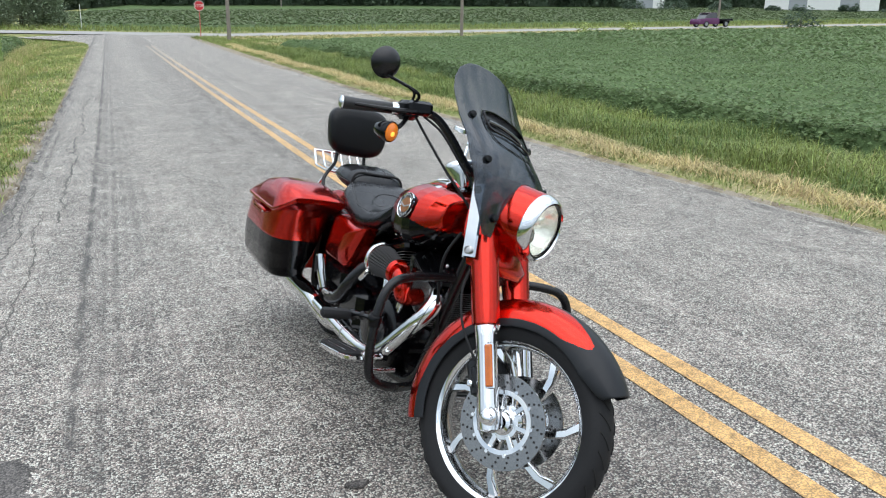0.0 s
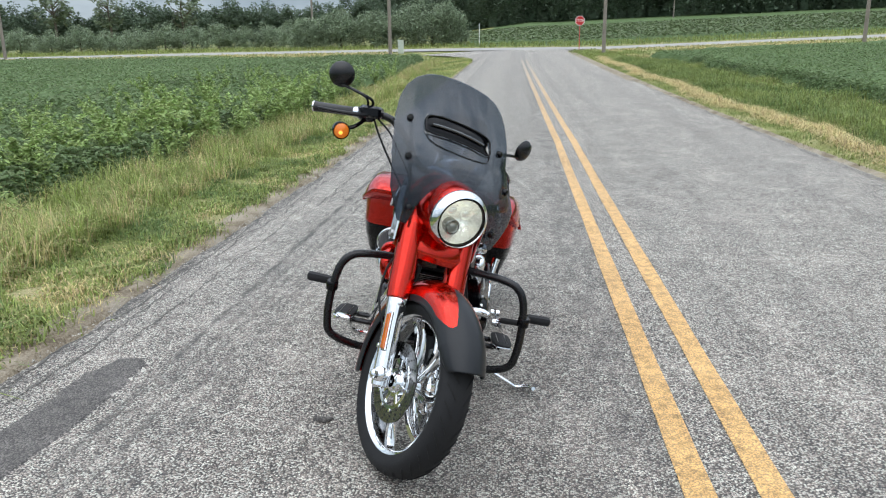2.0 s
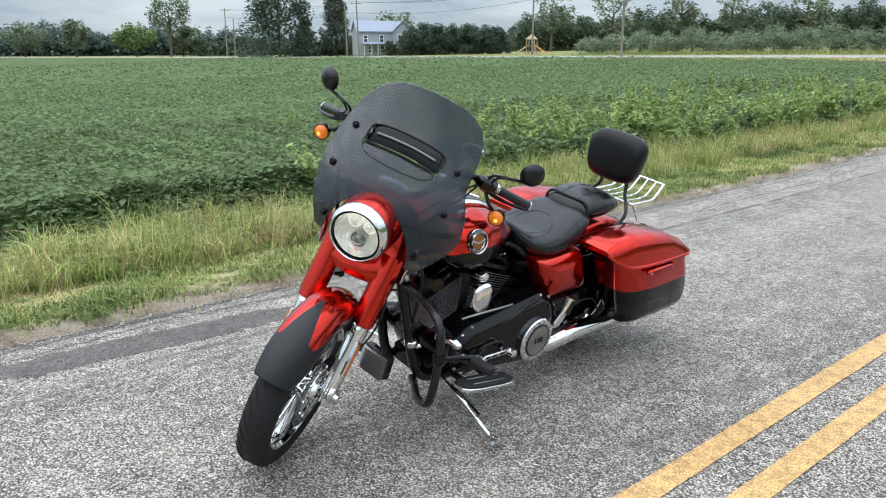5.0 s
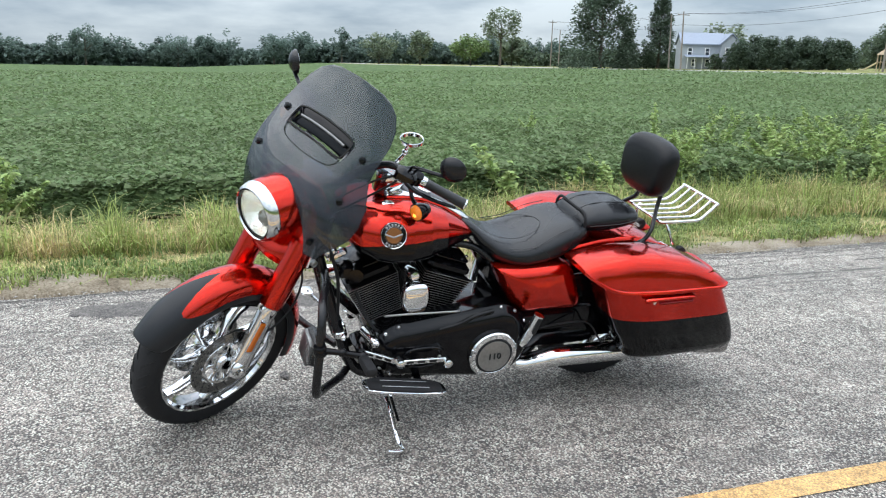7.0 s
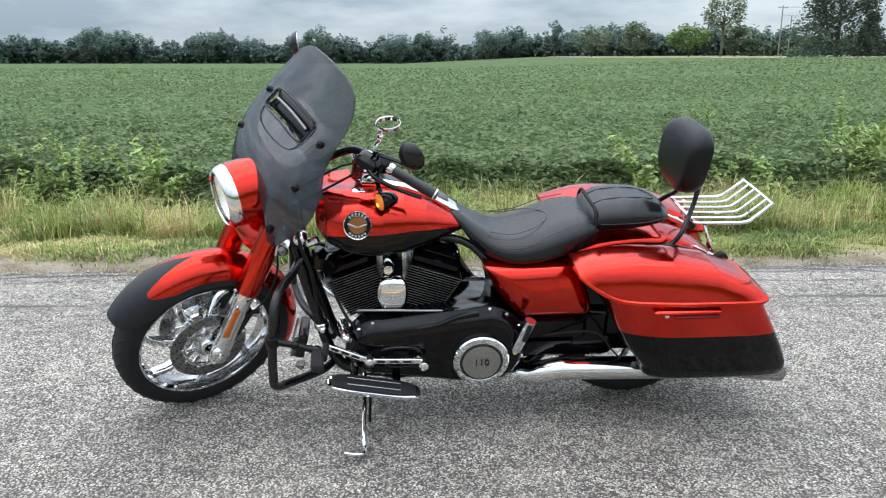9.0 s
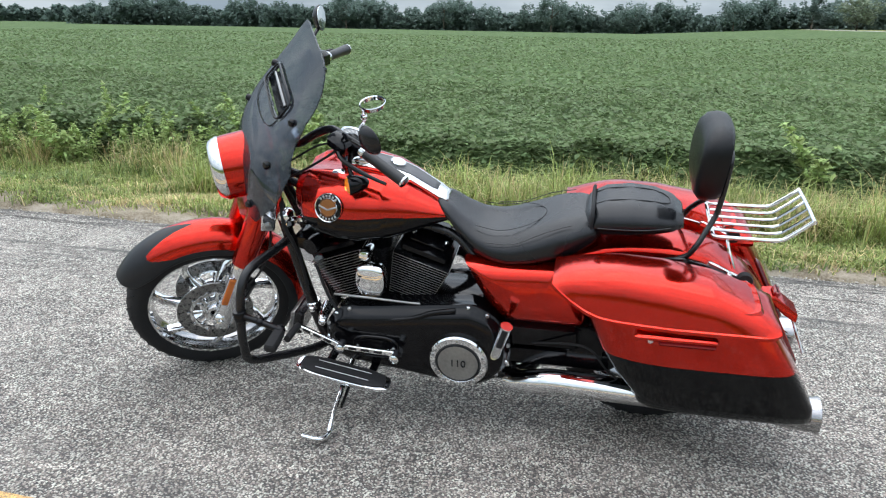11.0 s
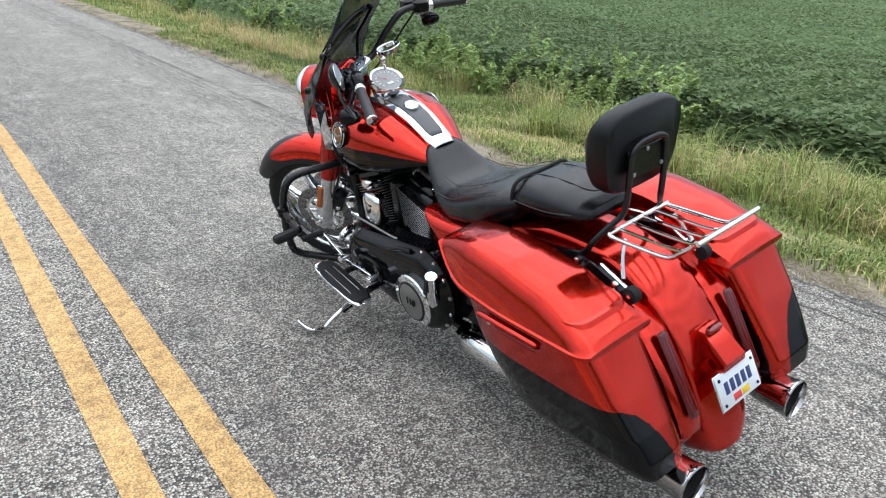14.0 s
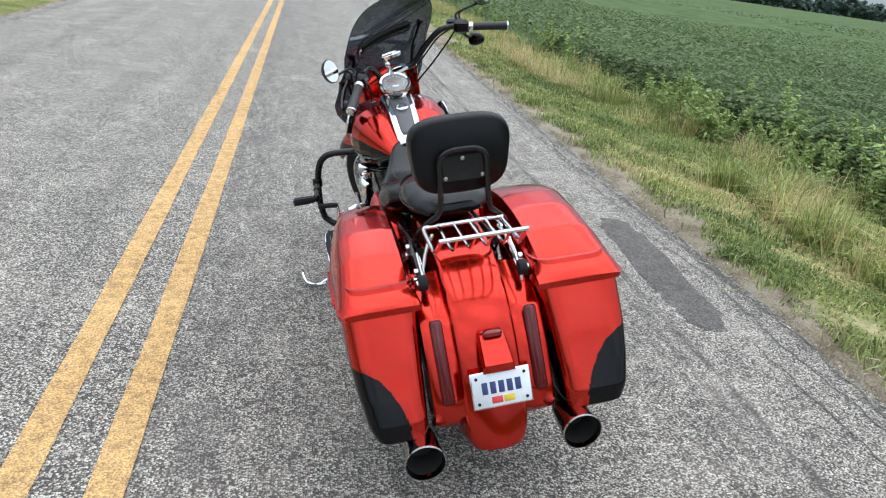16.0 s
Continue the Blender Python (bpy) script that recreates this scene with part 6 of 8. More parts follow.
def bag(s):
    def splay(p):
        """The bags widen towards the rear and draw in at the front."""
        x, y, z = p
        t = min(1, max(0, (y + 0.20) / 0.42))
        d = 0.080 if s > 0 else 0.036 - 0.03 * t * t * (3 - 2 * t)
        return (x + s * d * max(0, (abs(x) - 0.18) / 0.22), y, z)

    g = Geo()
    zs = [0.292, 0.297, 0.31, 0.33] + [0.337 + 0.383 * i / 110 for i in range(111)]
    YF = [(0.29, -0.085), (0.34, -0.075), (0.43, -0.005), (0.52, 0.048), (0.65, 0.104), (0.72, 0.166)]
    YR = [(0.29, -0.628), (0.31, -0.640), (0.36, -0.632), (0.43, -0.596), (0.52, -0.545), (0.65, -0.468), (0.72, -0.42)]
    XO = [(0.29, 0.350), (0.34, 0.368), (0.43, 0.383), (0.52, 0.392), (0.65, 0.395), (0.72, 0.375)]
    rings = []
    NB = 160
    for z in zs:
        yf, yr, xo = smooth_steps(YF, z), smooth_steps(YR, z), smooth_steps(XO, z)
        xi = 0.208 - 0.021 * min(1, max(0, (z - 0.29) / 0.36))
        sh = 0.012 if z < 0.295 else (0.004 if z < 0.30 else 0.0)
        ring = []
        for j in range(NB):
            a = 2 * math.pi * j / NB
            c, q = math.cos(a), math.sin(a)
            xx = (xo + xi) / 2 + ((xo - xi) / 2 - sh) * math.copysign(abs(c) ** 0.36, c)
            yy = (yf + yr) / 2 + ((yf - yr) / 2 - sh) * math.copysign(abs(q) ** 0.30, q)
            taper = 1 - 0.10 * max(0, (yy - yf + 0.25) / 0.25) ** 2
            ring.append(Vector((s * (xi + (xx - xi) * taper), yy, z)))
        rings.append(even(ring, 300))
    def over(c):
        """Height above the line where the bag's red meets the black."""
        yr = smooth_steps(YR, c.z)
        ins = max(0.0, smooth_steps(XO, c.z) - abs(c.x) - 0.010) if c.y < yr + 0.03 else 0.0
        lim = 0.515 if ins <= 0 else (0.515 - 0.17 * (1 - math.sqrt(max(0, 1 - (ins / 0.10) ** 2))) if ins < 0.10 else 0.27)
        if c.y > 0.2 or c.y > smooth_steps(YF, c.z) - 0.02:
            lim = 0.515
        if c.y < yr + 0.03 and abs(c.x) < 0.26:
            lim = 0.27
        return c.z - lim

    for di, dj in ((1, 0), (0, 1)):
        lift = [[over(p) for p in r] for r in rings]
        for i in range(len(rings) - di):
            for j in range(300 - dj):
                a, b = lift[i][j], lift[i + di][j + dj]
                if a * b < 0 and abs(a - b) < 0.06:
                    t, p = a / (a - b), rings[i][j].lerp(rings[i + di][j + dj], a / (a - b))
                    if t < 0.5:
                        rings[i][j] = p
                    else:
                        rings[i + di][j + dj] = p
    g.loft(rings)
    for k_, f in enumerate(g.f):
        g.mi[k_] = 1 if over(sum((Vector(g.v[i]) for i in f), Vector()) / len(f)) < 0 else 0
    g.v = [splay(p) for p in g.v]
    b = part("saddlebag", g, [RED, BLACK], bike, "hard saddlebag, red above and black below", None, 45)
    g = Geo()
    LZ = [(-0.478, (0.652, 0.672)), (-0.462, (0.648, 0.690)), (-0.40, (0.648, 0.722)), (-0.28, (0.648, 0.770)), (-0.13, (0.649, 0.796)), (0.0, (0.650, 0.802)), (0.06, (0.655, 0.797)), (0.105, (0.668, 0.789)), (0.15, (0.690, 0.780)), (0.19, (0.715, 0.768)), (0.213, (0.732, 0.754))]
    rings = []
    for i in range(57):
        y = -0.478 + 0.691 * i / 56
        zb, zt = smooth_steps(LZ, y)
        xo = 0.402 - 0.045 * max(0, (y - 0.03) / 0.18) ** 2 - 0.02 * max(0, (-y - 0.42) / 0.06) ** 2
        xi = 0.180
        h = zt - zb
        sec = [(xi + 0.004, zb), (xo - 0.004, zb), (xo, zb + 0.004), (xo, zb + 0.014), (xo - 0.005, zb + 0.017), (xo - 0.012, zb + 0.017 + (h - 0.017) * 0.32), (xo - 0.022, zb + 0.017 + (h - 0.017) * 0.62), (xo - 0.038, zb + 0.017 + (h - 0.017) * 0.85), (xo - 0.058, zb + 0.017 + (h - 0.017) * 0.965), (xo - 0.09, zt), (xi + 0.06, zt), (xi + 0.026, zb + 0.017 + (h - 0.017) * 0.93), (xi + 0.008, zb + 0.017 + (h - 0.017) * 0.6), (xi, zb + 0.014)]
        rings.append([splay((s * x, y, z)) for x, z in sec])
    g.loft(rings)
    part("bag_lid", g, RED, b, "red bag lid", None, 28)
    lx = 0.080 if s > 0 else -0.034
    g = Geo()
    g.box((s * 0.402 + lx, -0.175, 0.628), (0.018, 0.250, 0.020), 0.006)
    h_ = part("bag_latch", g, RED, b, "red latch bar")
    g = Geo()
    g.box((s * 0.402 + lx, -0.210, 0.611), (0.010, 0.170, 0.014), 0.004)
    part("latch_grip", g, LENSRED, h_)
    g = Geo()
    g.lathe([(0.007, 0.0), (0.008, 0.010), (0.004, 0.013)], (s * 0.394 + lx, -0.100, 0.615), (s, 0, 0), 12)
    part("latch_lock", g, CHROME, h_)


both(bag)


# side covers
def side_cover(s):
    g = Geo()
    poly = [(0.530, 0.705), (0.40, 0.700), (0.22, 0.705), (0.165, 0.68), (0.125, 0.60), (0.10, 0.49), (0.20, 0.478), (0.30, 0.480), (0.385, 0.485), (0.44, 0.54), (0.49, 0.62)]
    cy, cz = 0.30, 0.60
    edge = spline([Vector((0, y, z)) for y, z in poly + poly[:1]], 4)[:-1]
    g.loft([[(s * x, cy + (p.y - cy) * k_, cz + (p.z - cz) * k_) for p in edge] for x, k_ in ((0.13, 1.0), (0.168, 1.0), (0.182, 0.985), (0.194, 0.95), (0.205, 0.89), (0.214, 0.80), (0.221, 0.68), (0.226, 0.52), (0.229, 0.32), (0.230, 0.06))])
    part("side_cover", g, RED, bike, "rounded red side cover under the seat", None, 75)
    g = Geo()
    g.box((s * 0.165, 0.26, 0.43), (0.085, 0.30, 0.11), 0.02)
    g.box((s * 0.15, 0.20, 0.33), (0.07, 0.42, 0.10), 0.02)
    part("frame_cover", g, BLACK, bike)
    g = Geo()
    g.tube([(s * 0.285, 0.405, 0.395), (s * 0.300, 0.385, 0.46), (s * 0.310, 0.362, 0.535)], [0.019, 0.022], 14, 3)
    pg = part("passenger_peg", g, CHROME, bike, "chrome folding passenger peg")
    g = Geo()
    g.box((s * 0.329, 0.376, 0.492), (0.008, 0.020, 0.075), 0.003, Euler((radians(17), 0, 0)).to_matrix())
    part("peg_rubber", g, RUBBER, pg)
    g = Geo()
    g.tube([(s * 0.15, 0.42, 0.36), (s * 0.24, 0.42, 0.37), (s * 0.290, 0.408, 0.388)], 0.012, 10, 4)
    part("peg_bracket", g, CHROME, pg)


both(side_cover)

# frame, engine
def inner(s):
    g = Geo()
    g.box((s * 0.150, 0.03, 0.47), (0.022, 0.30, 0.34), 0.01)
    g.box((s * 0.165, 0.10, 0.40), (0.05, 0.16, 0.20), 0.02)
    part("inner_fender", g, BLACK, bike)


both(inner)
g = Geo()
for s in (-1, 1):
    g.tube([(s * 0.03, 1.30, 0.92), (s * 0.06, 1.25, 0.80), (s * 0.09, 1.16, 0.45), (s * 0.10, 1.10, 0.27), (s * 0.12, 1.00, 0.215), (s * 0.14, 0.70, 0.205), (s * 0.14, 0.35, 0.22), (s * 0.13, 0.22, 0.35)], 0.022, 10, 5)
    g.tube([(s * 0.03, 1.25, 0.92), (s * 0.05, 0.9, 0.80), (s * 0.08, 0.6, 0.76), (s * 0.13, 0.45, 0.66), (s * 0.14, 0.2, 0.68), (s * 0.13, -0.2, 0.72)], 0.016, 10, 5)
    g.tube([(s * 0.13, 0.45, 0.66), (s * 0.14, 0.40, 0.45), (s * 0.14, 0.35, 0.22)], 0.016, 10, 4)
    g.tube([(s * 0.12, 0.33, 0.36), (s * 0.125, 0.10, 0.345), (s * 0.125, REAR_Y, TYRE_R)], 0.024, 10, 3)
g.lathe([(0.032, -0.14), (0.038, -0.13), (0.038, 0.13), (0.032, 0.14)], (0, 1.335, 0.87), FDIR, 16)
fr = part("frame", g, POWDER, bike, "black tubular frame")
g = Geo()
g.box((0, 0.30, 0.42), (0.24, 0.36, 0.34), 0.04)
g.box((0, 0.25, 0.62), (0.20, 0.50, 0.12), 0.03)
part("battery_box", g, BLACK, bike)
# crankcase
g = Geo()
g.lathe([(0.10, -0.19), (0.145, -0.17), (0.155, -0.10), (0.155, 0.10), (0.145, 0.17), (0.10, 0.19)], (0, 0.86, 0.345), X, 36)
g.box((0, 0.58, 0.355), (0.30, 0.34, 0.24), 0.03)
g.box((0, 0.98, 0.25), (0.22, 0.16, 0.10), 0.02)
eng = part("crankcase", g, BLACK, bike, "black engine crankcase")


FINEDGE = mat("machined_fin_edge", (0.60, 0.60, 0.59), 0.36, 0.9, vary=0.1, scale=100)
g = Geo()
g.box((0.0, 0.865, 0.60), (0.20, 0.075, 0.20), 0.02)
part("intake_block", g, POWDER, bike)
g = Geo()
g.tube([(-0.225, 0.995, 0.548), (-0.235, 0.975, 0.556), (-0.235, 0.715, 0.546), (-0.225, 0.69, 0.540)], 0.0045, 10, 4)
part("oil_line", g, DULL, bike, "thin metal oil line")


def cylinder(base, top, name):
    base, top = Vector(base), Vector(top)
    d = (top - base).normalized()
    tq = Matrix((X, d.cross(X) * -1, d)).transposed()
    L = (top - base).length
    g = Geo()
    g.lathe([(0.078, 0.0), (0.078, L)], base, d, 28)
    c = part(name, g, POWDER, bike, "black finned engine cylinder")
    n = 17
    for i in range(n):
        t = 0.02 + (L - 0.03) * i / (n - 1)
        k_ = 0.078 + 0.030 * i / (n - 1)
        gg = Geo()
        gg.box(base + d * t, (2 * k_ + 0.02, 2 * k_, 0.0045), 0.0015, tq)
        gg.box(base + d * (t + 0.0001), (2 * k_ + 0.0228, 2 * k_ + 0.0022, 0.0013), 0.0004, tq, mi=1)
        part("fin", gg, [POWDER, FINEDGE], c)
    g = Geo()
    g.box(top + d * 0.020, (0.205, 0.195, 0.050), 0.016, tq)
    g.box(top + d * 0.058, (0.185, 0.165, 0.045), 0.020, tq)
    h_ = part("rocker_box", g, BLACK, c, "glossy black rocker cover")
    for q in ((-1, -1), (-1, 1), (1, -1), (1, 1)):
        gg = Geo()
        gg.lathe([(0.007, 0), (0.008, 0.006), (0.004, 0.010)], top + d * 0.078 + tq @ Vector((q[0] * 0.075, q[1] * 0.062, 0)), d, 10)
        part("cover_bolt", gg, CHROME, h_)


cylinder((0, 0.955, 0.455), (0, 1.030, 0.655), "front_cylinder")
cylinder((0, 0.770, 0.455), (0, 0.700, 0.655), "rear_cylinder")
g = Geo()
rings = []
for x, k_ in ((-0.165, 0.9), (-0.195, 1.0), (-0.212, 0.95), (-0.220, 0.75), (-0.223, 0.3)):
    ring = []
    for j in range(32):
        a = 2 * math.pi * j / 32
        c, s = math.cos(a), math.sin(a)
        zz = 0.072 * k_ * math.copysign(abs(s) ** 0.7, s)
        ring.append((x, 0.870 + (0.059 - 0.10 * max(0, -zz) * 1.2) * k_ * math.copysign(abs(c) ** 0.6, c), 0.600 + zz))
    rings.append(ring)
g.loft(rings)
part("horn_cover", g, CHROME, bike, "chrome horn cover between the cylinders", None, 50)
g = Geo()
g.lathe([(0.018, -0.05), (0.024, 0.0), (0.024, 0.03), (0.016, 0.042), (0.003, 0.045)], (-0.175, 0.885, 0.705), (-1, 0, 0.15), 18)
part("horn_bracket", g, CHROME, bike)


def hull(c1, r1, c2, r2, n=20):
    """Outline round two circles in the y-z plane, front circle first."""
    (y1, z1), (y2, z2) = c1, c2
    L = math.hypot(y1 - y2, z1 - z2)
    base = math.atan2(z1 - z2, y1 - y2)
    off = math.acos((r2 - r1) / L)
    out = []
    for i in range(n + 1):
        a = base - (math.pi - off) + 2 * (math.pi - off) * i / n - 0.0
        out.append((y1 + r1 * math.cos(a), z1 + r1 * math.sin(a)))
    for i in range(n + 1):
        a = base + (math.pi - off) + (2 * off) * i / n
        out.append((y2 + r2 * math.cos(a), z2 + r2 * math.sin(a)))
    return out


def shell(rows_, s=-1):
    """Stacked outlines: (x, front radius, rear radius)."""
    return [[(s * x, y, z) for y, z in hull((0.925, 0.390), r1, (0.532, 0.384), r2 + 0.014)] for x, r1, r2 in rows_]


g = Geo()
g.loft(shell([(0.15, 0.118, 0.158), (0.215, 0.118, 0.158), (0.222, 0.122, 0.162), (0.232, 0.122, 0.162), (0.240, 0.112, 0.152), (0.262, 0.100, 0.142), (0.272, 0.085, 0.128), (0.275, 0.05, 0.10)]))
prim = part("primary_cover", g, BLACK, bike, "glossy black primary drive cover", None, 35)
rim = hull((0.925, 0.390), 0.112, (0.532, 0.384), 0.166)
for i in range(0, len(rim), 3):
    y, z = rim[i]
    gg = Geo()
    gg.lathe([(0.0085, -0.010), (0.0085, 0.006), (0.0045, 0.010)], (-0.236, y, z), (-1, 0, 0), 10)
    part("cover_screw", gg, CHROME if i % 2 else STEEL, prim)
g = Geo()
plate = [(0.845 + 0.082 * math.copysign(abs(math.cos(k_ * math.pi / 16)) ** 0.7, math.cos(k_ * math.pi / 16)), 0.372 + 0.046 * math.copysign(abs(math.sin(k_ * math.pi / 16)) ** 0.7, math.sin(k_ * math.pi / 16))) for k_ in range(32)]
g.loft([[(-x, 0.845 + (y - 0.845) * k_, 0.372 + (z - 0.372) * k_) for y, z in plate] for x, k_ in ((0.262, 1.06), (0.279, 1.06), (0.283, 1.0), (0.2845, 0.9), (0.2825, 0.84), (0.2825, 0.3))])
part("inspection_plate", g, BLACK, prim, "oval inspection cover", None, 30)
for y, z in ((0.913, 0.372), (0.777, 0.372)):
    gg = Geo()
    gg.lathe([(0.007, 0.0), (0.0075, 0.005), (0.004, 0.008)], (-0.282, y, z), (-1, 0, 0), 10)
    part("cover_screw", gg, STEEL, prim)
g = Geo()
g.tube([(-0.262, 1.005, 0.385), (-0.264, 0.93, 0.435), (-0.264, 0.81, 0.478), (-0.264, 0.70, 0.502), (-0.262, 0.63, 0.530), (-0.258, 0.55, 0.545)], 0.010, 10, 6)
part("cover_rib", g, BLACK, prim)
g = Geo()
dc = Vector((-0.272, 0.537, 0.350))
g.lathe([(0.106, 0.0), (0.107, 0.018), (0.102, 0.024), (0.083, 0.026), (0.079, 0.023), (0.077, 0.026)], dc, (-1, 0, 0), 56)
derby = part("derby_cover", g, CHROME, bike, "round chrome clutch cover with a dark ring", None, 30)
g = Geo()
g.lathe([(0.077, 0.025), (0.075, 0.028), (0.002, 0.029)], dc, (-1, 0, 0), 48)
part("cover_face", g, DULL, derby, "brushed grey cover face")
g = Geo()
g.lathe([(0.080, 0.022), (0.079, 0.0285), (0.074, 0.0305), (0.072, 0.027)], dc, (-1, 0, 0), 48, cap=False)
part("dark_ring", g, SATIN, derby)
for i in range(5):
    a = 2 * math.pi * i / 5 + 0.3
    gg = Geo()
    gg.lathe([(0.006, 0), (0.006, 0.003), (0.003, 0.005)], dc + Vector((-0.025, 0.094 * math.cos(a), 0.094 * math.sin(a))), (-1, 0, 0), 10)
    part("cover_screw", gg, STEEL, derby)
tx = bpy.data.curves.new("digits", "FONT")
tx.body, tx.size, tx.extrude, tx.align_x, tx.align_y = "110", 0.040, 0.002, "CENTER", "CENTER"
tmp = new("digits_curve", tx)
tme = bpy.data.meshes.new_from_object(tmp)
bpy.data.objects.remove(tmp)
tme.transform(Matrix.Translation(dc + Vector((-0.031, 0, 0))) @ Matrix(((0, 0, -1), (-1, 0, 0), (0, 1, 0))).to_4x4())
tme.materials.append(SATIN)
tob = new("digits", tme)
tob.parent = derby
tagged(tob, "dark raised digits 110")

# left foot controls
g = Geo()
for a, b in (((-0.325, 1.115, 0.462), (-0.325, 0.965, 0.395)), ((-0.325, 0.955, 0.392), (-0.325, 0.765, 0.383))):
    a, b = Vector(a), Vector(b)
    d = (b - a).normalized()
    tq = Matrix((X, d, X.cross(d))).transposed()
    g.box((a + b) / 2, (0.010, (b - a).length, 0.024), 0.004, tq)
sh_ = part("shift_linkage", g, CHROME, bike, "slotted chrome shift linkage")
for a, b in (((-0.331, 1.115, 0.462), (-0.331, 0.965, 0.395)), ((-0.331, 0.955, 0.392), (-0.331, 0.765, 0.383))):
    a, b = Vector(a), Vector(b)
    d = (b - a).normalized()
    tq = Matrix((X, d, X.cross(d))).transposed()
    for t in (0.2, 0.45, 0.7):
        g = Geo()
        g.box(a + (b - a) * t, (0.003, 0.030, 0.009), 0.001, tq)
        part("linkage_slot", g, BLACK, sh_)
for y, z in ((0.96, 0.395), (0.76, 0.372)):
    g = Geo()
    g.lathe([(0.016, -0.02), (0.018, 0.0), (0.018, 0.022), (0.010, 0.028)], (-0.325, y, z), (-1, 0, 0), 16)
    part("linkage_pivot", g, CHROME, sh_)
g = Geo()
g.tube([(-0.325, 1.115, 0.465), (-0.36, 1.118, 0.468), (-0.42, 1.12, 0.47)], 0.013, 12)
part("toe_peg", g, RUBBER, sh_)


def floorboard(s):
    g = Geo()
    pts = []
    for j in range(36):
        a = 2 * math.pi * j / 36
        c, q = math.cos(a), math.sin(a)
        pts.append((0.050 * math.copysign(abs(c) ** 0.5, c), 0.172 * math.copysign(abs(q) ** 0.6, q)))
    tilt = 0.19
    g.loft([[(s * (0.365 + x * k_), 0.945 + y * k_, 0.303 + zz + (y * k_) * tilt) for x, y in pts] for zz, k_ in ((-0.014, 0.92), (-0.008, 1.0), (0.004, 1.0), (0.006, 0.96))])
    f = part("floorboard", g, CHROME, bike, "chrome-edged rider floorboard")
    g = Geo()
    g.loft([[(s * (0.365 + x * k_), 0.945 + y * k_, 0.303 + zz + (y * k_) * tilt) for x, y in pts] for zz, k_ in ((0.004, 0.9), (0.012, 0.9), (0.014, 0.86))])
    part("board_rubber", g, RUBBER, f, "ribbed rubber pad")
    for x in (-0.020, 0.020):
        gg = Geo()
        gg.box((s * (0.365 + x), 0.945, 0.318), (0.003, 0.20, 0.003), 0.001, Euler((math.atan(tilt), 0, 0)).to_matrix())
        part("pad_rib", gg, STEEL, f)
    for y, z in ((1.02, 0.300), (0.86, 0.27)):
        g = Geo()
        g.box((s * 0.27, y, z), (0.14, 0.03, 0.02), 0.006)
        part("board_bracket", g, BLACK, f)


both(floorboard)


# engine guard with highway pegs
def guard(s):
    g = Geo()
    g.tube([(s * 0.06, 1.215, 0.690), (s * 0.18, 1.232, 0.692), (s * 0.29, 1.262, 0.690), (s * 0.350, 1.278, 0.672), (s * 0.386, 1.287, 0.615), (s * 0.402, 1.297, 0.50), (s * 0.400, 1.302, 0.40), (s * 0.378, 1.298, 0.332), (s * 0.28, 1.250, 0.280), (s * 0.16, 1.155, 0.242), (s * 0.10, 1.115, 0.235)], 0.0165, 14, 6)
    gd = part("engine_guard", g, POWDER, bike, "bent black engine guard tube")
    g = Geo()
    p = Vector((s * 0.402, 1.294, 0.540))
    g.lathe([(0.022, -0.020), (0.025, -0.016), (0.025, 0.016), (0.022, 0.020)], p, (0, 0.1, 1), 16)
    g.tube([p, p + Vector((s * 0.012, -0.08, -0.012)), p + Vector((s * 0.020, -0.150, -0.030))], [0.014, 0.011, 0.014], 10)
    g.ball(p + Vector((s * 0.012, -0.08, -0.012)), 0.017)
    g.ball(p + Vector((s * 0.020, -0.153, -0.032)), 0.020)
    part("peg_clamp", g, BLACK, gd)
    g = Geo()
    q = p + Vector((s * 0.030, -0.155, -0.034))
    g.loft([[q + Vector((s * d_, -0.006 * d_ / 0.1 + k_ * y_, k_ * z_)) for y_, z_ in ((0.021, 0.006), (0.015, 0.015), (-0.015, 0.015), (-0.021, 0.006), (-0.021, -0.006), (-0.015, -0.015), (0.015, -0.015), (0.021, -0.006))] for d_, k_ in ((-0.010, 0.6), (0.0, 0.85), (0.010, 1.0), (0.090, 1.08), (0.100, 0.95), (0.104, 0.6))])
    part("highway_peg", g, RUBBER, gd, "black highway foot peg")


both(guard)


# exhaust
def exhaust(s):
    g = Geo()
    g.tube([(s * 0.185, 0.365, 0.222), (s * 0.205, 0.325, 0.226), (s * 0.232, 0.265, 0.254), (s * 0.244, 0.205, 0.272), (s * 0.248, 0.10, 0.272), (s * 0.248, -0.20, 0.262), (s * 0.248, -0.46, 0.257), (s * 0.248, -0.59, 0.254)], 0.046, 22, 4)
    m_ = part("muffler", g, CHROME, bike, "long chrome muffler")
    g = Geo()
    g.lathe([(0.047, -0.10), (0.056, -0.04), (0.061, 0.035), (0.064, 0.046), (0.064, 0.055), (0.060, 0.058), (0.055, 0.045), (0.053, -0.05), (0.002, -0.052)], (s * 0.248, -0.630, 0.252), (0, -1, -0.02), 36, cap=False)
    part("muffler_tip", g, mat("smoked_chrome", (0.42, 0.41, 0.41), 0.07, 1.0, vary=0.05), m_, "dark chrome exhaust tip", None, 40)
    g = Geo()
    g.lathe([(0.0542, 0.040), (0.0515, -0.045), (0.002, -0.046)], (s * 0.248, -0.630, 0.252), (0, -1, -0.02), 30, cap=False)
    part("tip_bore", g, mat("soot", (0.012, 0.011, 0.010), 0.9), m_)


